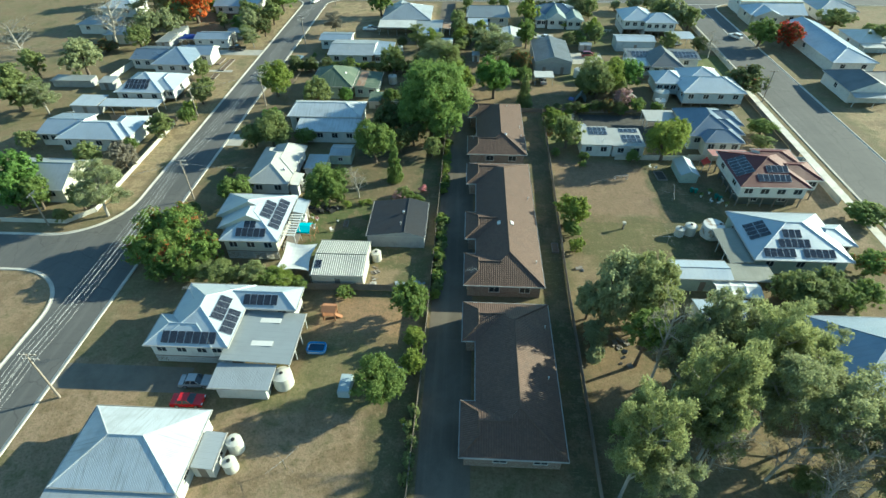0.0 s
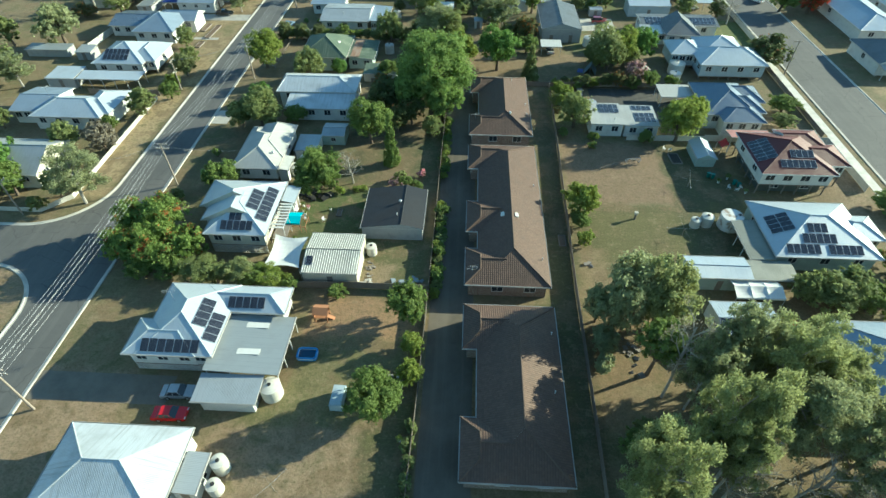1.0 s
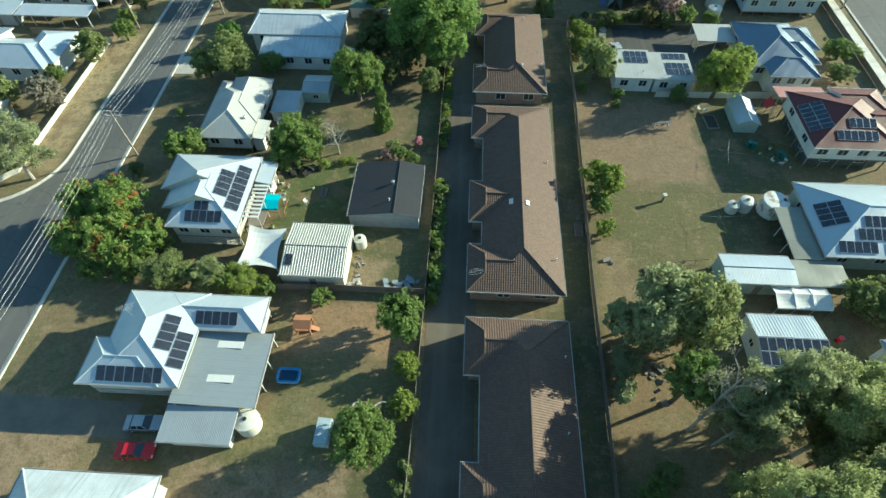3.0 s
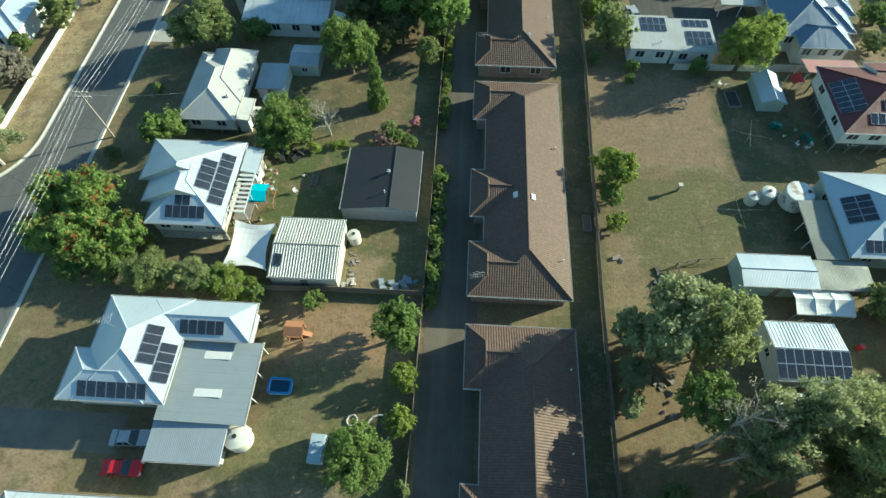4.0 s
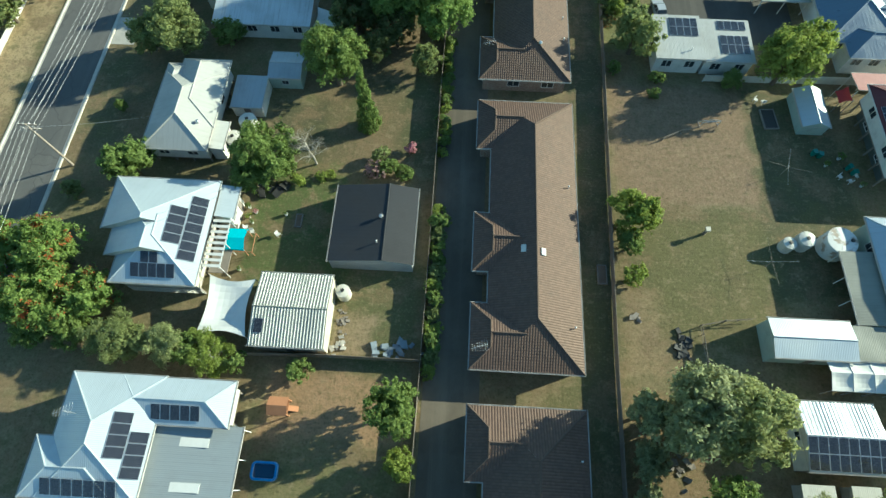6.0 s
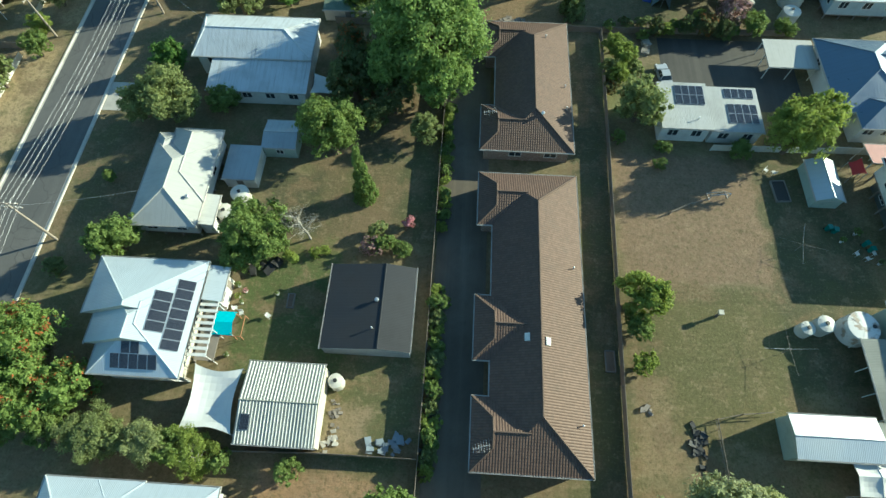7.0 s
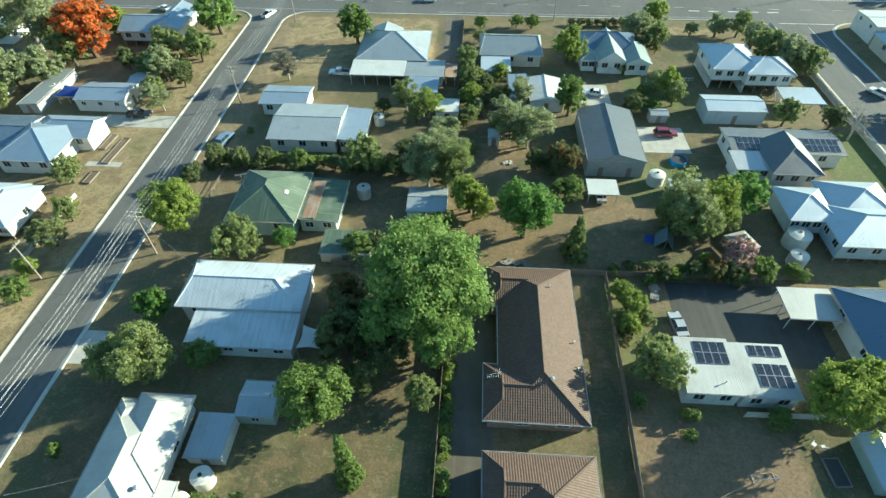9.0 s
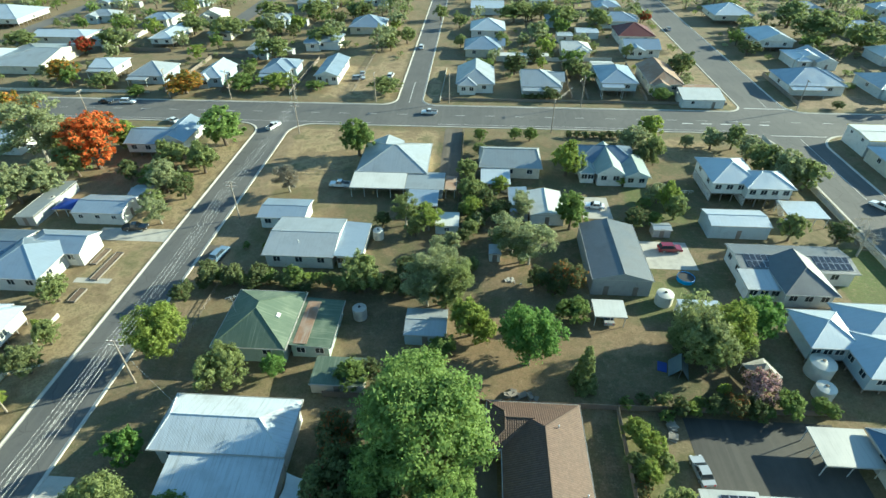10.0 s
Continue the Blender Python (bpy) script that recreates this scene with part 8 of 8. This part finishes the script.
def yard_box(x, y):
    t = thing("post_box", x, y, "small white box on a timber post in the lawn", "post box")
    mb = Mesh()
    mb.tube((0, 0, 0), (0, 0, 1.1), 0.2, 0.16, 9)
    part("post", mb, M["stump"], t)
    mb = Mesh()
    mb.box(-0.25, 0.25, -0.25, 0.25, 1.1, 1.48), mb.box(-0.3, 0.3, -0.3, 0.3, 1.48, 1.54)
    part("box", mb, M["cream_board"], t)


yard_box(29.7, 80.4)


def goal_frame(x, y, rz, w=2.6, d=1.0, h=1.1):
    t = thing("goal_frame", x, y, "small white tube goal frame on bare mown ground", "goal", rz=rz)
    for sx in (-w / 2, w / 2):
        mb = Mesh()
        mb.tube((sx, 0, 0), (sx, 0, h), 0.045)
        part("post", mb, M["trim"], t)
        mb = Mesh()
        mb.tube((sx, 0, h), (sx, d, 0.05), 0.03), mb.tube((sx, 0, 0.05), (sx, d, 0.05), 0.03)
        part("side_tube", mb, M["trim"], t)
    for a, b, r in (((-w / 2, 0, h), (w / 2, 0, h), 0.045), ((-w / 2, d, 0.05), (w / 2, d, 0.05), 0.03)):
        mb = Mesh()
        mb.tube(a, b, r)
        part("crossbar", mb, M["trim"], t)


goal_frame(32.8, 97.4, 8)
fence([(25.9, 94.6), (28.6, 96.0), (31.0, 96.8)], 0.7, "fence", "low broken timber rail in a bare yard", "rail")


def splash_pool(x, y, w, d):
    t = thing("paddling_pool", x, y, "blue and white inflatable paddling pool on dry grass", "paddling pool")
    for z, mt, rr in ((0.13, "pool_blue", 0.14), (0.36, "pool_white", 0.14), (0.56, "pool_blue", 0.13)):
        mb = Mesh()
        ring = []
        for cx, cy, a0 in ((w / 2 - 0.4, d / 2 - 0.4, 0), (-w / 2 + 0.4, d / 2 - 0.4, 90), (-w / 2 + 0.4, -d / 2 + 0.4, 180), (w / 2 - 0.4, -d / 2 + 0.4, 270)):
            ring += [(cx + 0.4 * math.cos(radians(a0 + 18 * i)), cy + 0.4 * math.sin(radians(a0 + 18 * i)), z) for i in range(6)]
        for p, q in zip(ring, ring[1:] + ring[:1]):
            mb.tube(p, q, rr, rr, 8, caps=False)
        part("air_ring", mb, M[mt], t, smooth=True)
    mb = Mesh()
    mb.box(-w / 2 + 0.1, w / 2 - 0.1, -d / 2 + 0.1, d / 2 - 0.1, 0.02, 0.36)
    part("water", mb, M["water"], t)


splash_pool(-21.3, 49.3, 2.6, 1.7)


def sail(corners, label, posts=True, sag=0.5, mat="sail"):
    cx, cy = sum(c[0] for c in corners) / 4, sum(c[1] for c in corners) / 4
    t = thing("shade_sail", cx, cy, label, "shade sail")
    n = 8
    def point(u, v):
        p = [Vector(c) - Vector((cx, cy, 0)) for c in corners]
        q = p[0].lerp(p[1], u).lerp(p[3].lerp(p[2], u), v)
        pull = 0.16
        cu, cv = 4 * u * (1 - u), 4 * v * (1 - v)
        mid = (p[0] + p[1] + p[2] + p[3]) / 4
        q = q.lerp(Vector((mid.x, mid.y, q.z)), pull * (cu * (1 - cv) + cv * (1 - cu)))
        return q - Vector((0, 0, sag * cu * cv))
    mb = Mesh()
    for i in range(n):
        for j in range(n):
            q = [point(a / n, b / n) for a, b in ((i, j), (i + 1, j), (i + 1, j + 1), (i, j + 1))]
            mb.face(q), mb.face([v - Vector((0, 0, 0.02)) for v in reversed(q)])
    part("cloth", mb, M[mat], t, smooth=True)
    if posts:
        for c in corners:
            mb = Mesh()
            mb.tube((c[0] - cx, c[1] - cy, 0), (c[0] - cx, c[1] - cy, c[2] + 0.1), 0.05)
            part("post", mb, M["steel"], t)


sail([(-31.3, 63.2, 2.5), (-25.4, 63.1, 2.9), (-25.6, 70.1, 2.8), (-31.0, 70.3, 3.0)], "white shade sail stretched between a house and garage")
sail([(-25.0, 110.6, 2.6), (-21.6, 110.8, 2.3), (-21.0, 113.6, 2.6), (-24.8, 114.2, 2.9)], "small pale shade sail behind the white house")


def marquee(x0, x1, y0, y1, h, bays):
    """Fabric canopy on a steel frame, its roof in pillowed bays."""
    cx, cy, yr = (x0 + x1) / 2, (y0 + y1) / 2, y0 + 0.58 * (y1 - y0)
    t = thing("marquee", cx, cy, "white fabric canopy in three bays beside a metal shed", "canopy")
    w = (x1 - x0) / bays
    for i in range(bays):
        mb = Mesh()
        for (ya, za), (yb, zb) in (((y0, h), (yr, h + 0.55)), ((yr, h + 0.55), (y1, h + 0.1))):
            for a in range(5):
                for b in range(4):
                    def pt(u, v):
                        return (x0 + w * (i + u) - cx, ya + (yb - ya) * v - cy, za + (zb - za) * v - 0.16 * 16 * u * (1 - u) * v * (1 - v))
                    mb.face([pt(a / 5, b / 4), pt((a + 1) / 5, b / 4), pt((a + 1) / 5, (b + 1) / 4), pt(a / 5, (b + 1) / 4)])
        xa = x0 + w * i - cx
        mb.face([(xa, y0 - cy, h - 0.3), (xa + w, y0 - cy, h - 0.3), (xa + w, y0 - cy, h), (xa, y0 - cy, h)])
        part("roof_bay", mb, M["sail"], t, smooth=True)
    for i in range(bays + 1):
        x = x0 + w * i - cx
        mb = Mesh()
        mb.tube((x, y0 - cy, h), (x, yr - cy, h + 0.57), 0.04), mb.tube((x, yr - cy, h + 0.57), (x, y1 - cy, h + 0.1), 0.04)
        part("rafter", mb, M["trim"], t)
        for y, z in ((y0, h), (y1, h + 0.1)):
            mb = Mesh()
            mb.tube((x, y - cy, 0), (x, y - cy, z), 0.04)
            part("post", mb, M["steel"], t)


marquee(40.1, 47.1, 60.9, 64.2, 2.2, 3)


def play_tent(x, y):
    t = thing("play_gym", x, y, "children's swing frame with a turquoise canopy", "play equipment")
    mb = Mesh()
    for sx in (-1.1, 1.1):
        for sy in (-1.3, 1.3):
            mb.tube((sx, sy, 0), (sx * 0.95, sy * 0.95, 2.2), 0.05)
    mb.tube((-1.1, -1.3, 1.2), (1.9, -1.3, 1.2), 0.05), mb.tube((1.9, -1.3, 0), (1.9, -1.3, 1.2), 0.05), mb.tube((1.9, 1.3, 0), (1.9, 1.3, 1.2), 0.05), mb.tube((1.9, -1.3, 1.2), (1.9, 1.3, 1.2), 0.05)
    part("frame", mb, M["orange_wood"], t)
    mb = Mesh()
    mb.face([(-1.2, -1.4, 2.1), (1.2, -1.4, 2.1), (1.1, 0, 2.5), (-1.1, 0, 2.5)]), mb.face([(-1.1, 0, 2.5), (1.1, 0, 2.5), (1.2, 1.4, 2.1), (-1.2, 1.4, 2.1)])
    mb.box(-1.2, 1.2, -1.42, -1.38, 1.8, 2.1), mb.box(-1.2, 1.2, 1.38, 1.42, 1.8, 2.1)
    part("canopy", mb, M["aqua"], t, "turquoise canvas canopy")


play_tent(-29.3, 75.5)


def play_fort(x, y):
    t = thing("play_fort", x, y, "orange timber play fort on bare soil", "play equipment")
    mb = Mesh()
    for sx in (-0.9, 0.9):
        for sy in (-0.8, 0.8):
            mb.box(sx - 0.06, sx + 0.06, sy - 0.06, sy + 0.06, 0, 1.9)
    for z in (0.3, 0.55, 0.8, 1.2, 1.4):
        mb.box(-0.95, 0.95, 0.74, 0.8, z, z + 0.16), mb.box(-0.95, -0.89, -0.8, 0.8, z, z + 0.16)
    part("frame", mb, M["orange_wood"], t)
    mb = Mesh()
    mb.box(-0.95, 0.95, -0.85, 0.85, 0.95, 1.02)
    part("platform", mb, M["orange_wood"], t)
    mb = Mesh()
    mb.face([(-1.1, -1.0, 1.85), (1.1, -1.0, 1.85), (1.1, 0, 2.4), (-1.1, 0, 2.4)]), mb.face([(-1.1, 0, 2.4), (1.1, 0, 2.4), (1.1, 1.0, 1.85), (-1.1, 1.0, 1.85)])
    part("roof", mb, M["orange_wood"], t)
    mb = Mesh()
    mb.box(0.9, 2.3, -0.3, 0.3, 0, 0.05, 0, pose(0, 0, 1.0, 0, 30, 0) @ Matrix.Translation((0, 0, 0)))
    part("slide", mb, M["orange_wood"], t)


play_fort(-20.6, 55.9)


def rubble(x, y, n, spread, mat, label, size=0.35, seed=1):
    g = random.Random(seed)
    t = thing("rubble_pile", x, y, label, "rubble")
    for i in range(n):
        mb = Mesh()
        s = size * g.uniform(0.5, 1.4)
        m = pose(g.gauss(0, spread[0]), g.gauss(0, spread[1]), s * 0.25, g.uniform(-15, 15), g.uniform(-15, 15), g.uniform(0, 180))
        mb.box(-s, s, -s * 0.7, s * 0.7, -s * 0.3, s * 0.3, 0, m)
        move = {}
        for v in mb.v:
            key = tuple(round(c, 4) for c in v)
            if key not in move:
                move[key] = tuple(Vector(v) + Vector((g.uniform(-0.3, 0.3), g.uniform(-0.3, 0.3), g.uniform(-0.1, 0.25))) * s)
        mb.v = [move[tuple(round(c, 4) for c in v)] for v in mb.v]
        part("block", mb, M[mat], t)


rubble(-15.4, 63.3, 18, (0.8, 0.6), "rock", "pale building rubble beside the garage", 0.26, 3)
rubble(-9.4, 63.2, 22, (1.4, 0.5), "slab", "loose blue-grey slabs stacked by the fence", 0.36, 4)
rubble(-15.2, 66.6, 16, (0.5, 0.9), "stump", "stacked split firewood by the tank", 0.22, 5)
rubble(25.2, 65.5, 34, (0.42, 0.8), "dark", "tall heap of dark garden waste", 0.3, 6)
rubble(23.6, 51.3, 14, (0.5, 1.3), "stump", "old stumps and cut branches on bare soil", 0.3, 16)
rubble(20.1, 68.8, 5, (0.3, 0.2), "stump", "broken tree stump on dry grass", 0.3, 17)
rubble(5.2, 129.8, 14, (1.6, 0.4), "stump", "heap of cut branches against the fence", 0.5, 7)
rubble(-26.9, 84.3, 12, (1.3, 0.6), "dark", "dark clutter stacked by the garden", 0.5, 8)
rubble(4.6, 156.0, 9, (0.7, 0.7), "rock", "ashes and stones of a fire pit", 0.3, 9)


def garden_bed(x, y, w, d, label="raised garden bed with a timber edge", rz=0, soil="soil"):
    t = thing("garden_bed", x, y, label, "garden bed", rz=rz)
    for a, b, c, e in ((-w / 2, w / 2, -d / 2, -d / 2 + 0.12), (-w / 2, w / 2, d / 2 - 0.12, d / 2), (-w / 2, -w / 2 + 0.12, -d / 2, d / 2), (w / 2 - 0.12, w / 2, -d / 2, d / 2)):
        mb = Mesh()
        mb.box(a, b, c + (0.005 if e - c > 0.5 else 0), e - (0.005 if e - c > 0.5 else 0), 0, 0.3)
        part("edge_board", mb, M["stump"], t)
    mb = Mesh()
    mb.box(-w / 2 + 0.1, w / 2 - 0.1, -d / 2 + 0.1, d / 2 - 0.1, 0, 0.2)
    part("soil", mb, M[soil], t)


garden_bed(16.3, 74.0, 1.2, 2.6, "narrow pale garden frame against the fence"), garden_bed(41.4, 99.0, 2.0, 3.4, "low pale-framed garden bed full of dark soil", 4, "dark"), garden_bed(-22.6, 79.4, 0.9, 1.9)
garden_bed(-73.6, 156.0, 1.6, 8.6, "long timber-edged garden bed on the verge", -3), garden_bed(-74.2, 147.4, 1.5, 3.6, "short timber-edged garden bed on the verge", -3), garden_bed(-76.6, 158.8, 1.4, 5.0, "timber-edged bed beside the house", -3)


def caravan(x, y, rz, label, mat="tank"):
    t = thing("trailer", x, y, label, "trailer", rz=rz)
    mb = Mesh()
    mb.box(-1.5, 1.5, -0.8, 0.8, 0.35, 1.6), mb.box(-1.4, 1.4, -0.75, 0.75, 1.6, 1.75)
    part("body", mb, M[mat], t)
    for s in (-0.8, 0.8):
        mb = Mesh()
        mb.tube((0, s - 0.08, 0.3), (0, s + 0.08, 0.3), 0.3, n=14)
        part("wheel", mb, M["tyre"], t)


caravan(-15.6, 42.5, 88, "pale box trailer parked beside a tree", "blue_board")
shed("blue tarpaulin stretched over a yard frame", Roof(-95.0, -89.6, 172.5, 176.5, 2.0, 8, "x", 0, 0), "blue_sheet", "grey_board", "tarpaulin_shelter", open_=True, category="shelter")
sail([(-95.2, 172.0, 2.15), (-89.4, 172.0, 2.15), (-89.4, 177.0, 2.15), (-95.2, 177.0, 2.15)], "dark blue tarpaulin over a yard frame", False, -0.5, "tarp")
sail([(50.6, 101.0, 1.7), (51.9, 100.8, 2.6), (51.9, 103.4, 2.6), (50.6, 103.2, 1.7)], "red canvas awning beside the red-roofed house", True, 0.2, "red_cloth")


def ridge_tent(x, y, rz):
    """A ridge of cloth over a pole frame, open at both ends."""
    t = thing("ridge_tent", x, y, "grey-green canvas ridge tent with a blue groundsheet beside it", "tent", rz=rz)
    for sgn in (-1, 1):
        mb = Mesh()
        for i in range(6):
            a, b = -1.7 + 3.4 * i / 6, -1.7 + 3.4 * (i + 1) / 6
            da, db = 0.12 * math.sin(math.pi * i / 6), 0.12 * math.sin(math.pi * (i + 1) / 6)
            q = [(a, sgn * 1.5, 0.03), (b, sgn * 1.5, 0.03), (b, 0, 2.2 - db), (a, 0, 2.2 - da)]
            mb.face(q), mb.face([(u, v * 0.97, w - 0.03) for u, v, w in reversed(q)])
        part("cloth", mb, M["tent_cloth"], t)
    for u in (-1.65, 1.65):
        mb = Mesh()
        mb.tube((u, 0, 0), (u, 0, 2.2), 0.03)
        part("pole", mb, M["steel"], t)
    mb = Mesh()
    mb.box(-1.0, 1.0, 1.7, 3.1, 0.0, 0.08)
    part("groundsheet", mb, M["tarp"], t, "blue plastic groundsheet")


ridge_tent(29.9, 136.2, 75)


def gazebo(x, y, r=2.0):
    t = thing("gazebo", x, y, "pointed grey-cream fabric gazebo on four thin posts", "gazebo", rz=20)
    n, mb = 6, Mesh()
    c = [(-r, -r), (r, -r), (r, r), (-r, r)]
    for k in range(4):
        (ax, ay), (bx, by) = c[k], c[(k + 1) % 4]
        for i in range(n):
            u0, u1 = i / n, (i + 1) / n
            z0, z1 = 2.0 + 1.7 * u0 ** 1.7, 2.0 + 1.7 * u1 ** 1.7
            mb.face([(ax * (1 - u0), ay * (1 - u0), z0), (bx * (1 - u0), by * (1 - u0), z0), (bx * (1 - u1), by * (1 - u1), z1), (ax * (1 - u1), ay * (1 - u1), z1)])
    part("canopy", mb, M["canvas"], t)
    for u, v in c:
        mb = Mesh()
        mb.tube((u * 0.97, v * 0.97, 0), (u * 0.97, v * 0.97, 2.02), 0.03)
        part("post", mb, M["steel"], t)


gazebo(41.5, 135.2)


def pallet_stack(x, y, rz, n):
    t = thing("pallet_stack", x, y, "untidy stack of pale timber pallets at the yard's edge", "pallets", rz=rz)
    for k in range(n):
        z = 0.16 * k
        pal = new("pallet")
        pal.parent = t
        pal.matrix_basis = pose(0.1 * (k % 2), 0.12 * ((k * 2) % 3), z, 0, 0, 7 * ((k * 5) % 4 - 1.5))
        for u in (-0.5, 0, 0.5):
            mb = Mesh()
            mb.box(-0.6, 0.6, u - 0.05, u + 0.05, 0.0, 0.1)
            part("bearer", mb, M["pallet"], pal)
        for i in range(6):
            mb = Mesh()
            mb.box(-0.6 + 0.215 * i, -0.48 + 0.215 * i, -0.55, 0.55, 0.1, 0.125)
            part("slat", mb, M["pallet"], pal)


pallet_stack(26.0, 125.6, 20, 5)
pallet_stack(25.7, 124.0, -15, 3)


def round_pool(x, y, r=1.6):
    t = thing("above_ground_pool", x, y, "round dark pool with a blue rim on a lawn", "pool")
    mb = Mesh()
    mb.lathe(((r, 0.0), (r, 0.75), (r - 0.06, 0.78), (r - 0.06, 0.6)), 24)
    part("rim", mb, M["pool_blue"], t)
    mb = Mesh()
    mb.lathe(((r - 0.06, 0.6), (0.0, 0.6)), 24)
    part("water", mb, M["dark"], t)


round_pool(37.5, 158.5)


def wheelie_bin(x, y, rz, mat, label):
    t = thing("wheelie_bin", x, y, label, "bin", rz=rz)
    mb = Mesh()
    a, b = 0.22, 0.29
    q = [(-a, -a, 0.08), (a, -a, 0.08), (a, a, 0.08), (-a, a, 0.08)]
    p = [(-b, -b, 1.0), (b, -b, 1.0), (b, b, 1.0), (-b, b, 1.0)]
    for i in range(4):
        j = (i + 1) % 4
        mb.face([q[i], q[j], p[j], p[i]])
    mb.face(q[::-1])
    part("body", mb, M[mat], t)
    mb = Mesh()
    mb.box(-0.31, 0.31, -0.33, 0.33, 1.0, 1.06)
    part("lid", mb, M[mat], t)
    for s in (-0.24, 0.24):
        mb = Mesh()
        mb.tube((s - 0.03, 0.26, 0.1), (s + 0.03, 0.26, 0.1), 0.1, n=10)
        part("wheel", mb, M["tyre"], t)


for x, y, rz, mt in ((46.2, 93.3, 10, "green_plastic"), (46.9, 93.0, -12, "green_plastic"), (50.4, 91.2, 25, "green_plastic"), (50.9, 90.4, 5, "green_plastic"), (47.6, 57.6, 15, "car_red")):
    wheelie_bin(x, y, rz, mt, "red wheelie bin at a shed's corner" if mt == "car_red" else "teal green wheelie bin in a shaded yard")


def garden_chair(x, y, rz):
    t = thing("garden_chair", x, y, "pale plastic garden chair in a shaded yard", "chair", rz=rz, group="garden chairs")
    mb = Mesh()
    mb.box(-0.25, 0.25, -0.24, 0.24, 0.42, 0.46)
    part("seat", mb, M["trim"], t)
    mb = Mesh()
    mb.box(-0.25, 0.25, 0.22, 0.27, 0.46, 0.9)
    part("backrest", mb, M["trim"], t)
    for sx in (-0.22, 0.22):
        for sy in (-0.21, 0.21):
            mb = Mesh()
            mb.box(sx - 0.02, sx + 0.02, sy - 0.02, sy + 0.02, 0, 0.42)
            part("leg", mb, M["trim"], t)


for x, y, rz in ((40.0, 102.2, 40), (41.0, 101.9, 190), (49.0, 89.8, 30), (50.2, 89.2, 200), (51.2, 90.0, 100)):
    garden_chair(x, y, rz)


def pot_plant(x, y, r, leaf):
    t = thing("pot_plant", x, y, "leafy plant in a pale garden pot", "pot plant", group="pot plants by the house")
    mb = Mesh()
    mb.lathe(((0.0, 0.0), (0.16, 0.0), (0.23, 0.34), (0.26, 0.36), (0.26, 0.4), (0.2, 0.4), (0.0, 0.36)), 12)
    part("pot", mb, M["trim"], t)
    me = crown_of("round", "distant", int(10 * r) % 3)[0]
    if not me.materials:
        me.materials.append(LEAF["round"])
    c = part("foliage", me, None, t, at=Matrix.Translation((0, 0, 0.3)) @ Matrix.Diagonal((r, r, r * 0.7, 1)))
    c.material_slots[0].link = "OBJECT"
    c.material_slots[0].material = LEAF[leaf]


for x, y, r, leaf in ((-29.2, 79.6, 0.5, "lime"), (-28.6, 78.8, 0.4, "shrub"), (-29.4, 81.0, 0.6, "round"), (-28.4, 80.3, 0.45, "pink"), (-28.9, 72.2, 0.4, "round"), (-24.4, 80.2, 0.35, "shrub"),
                      (-7.2, 37.6, 0.6, "lime"), (47.6, 91.6, 0.6, "round"), (49.6, 92.8, 0.7, "shrub"), (51.6, 88.6, 0.6, "olive")):
    pot_plant(x, y, r, leaf)
for x, y, rz in ((-28.3, 77.4, 20), (-29.2, 78.0, 110), (-24.9, 77.2, 60)):
    garden_chair(x, y, rz)


def garden_ring(x, y, r):
    t = thing("garden_ring", x, y, "low pale stone ring edging a small garden bed", "garden edging")
    n = 14
    for i in range(n):
        a, b = 2 * math.pi * i / n, 2 * math.pi * (i + 0.9) / n
        mb = Mesh()
        mb.tube((r * math.cos(a), r * math.sin(a), 0.1), (r * math.cos(b), r * math.sin(b), 0.1), 0.13, 0.12, 6)
        part("stone", mb, M["rock"], t)


garden_ring(-9.2, 45.2, 1.5)
garden_ring(-12.4, 45.9, 0.6)
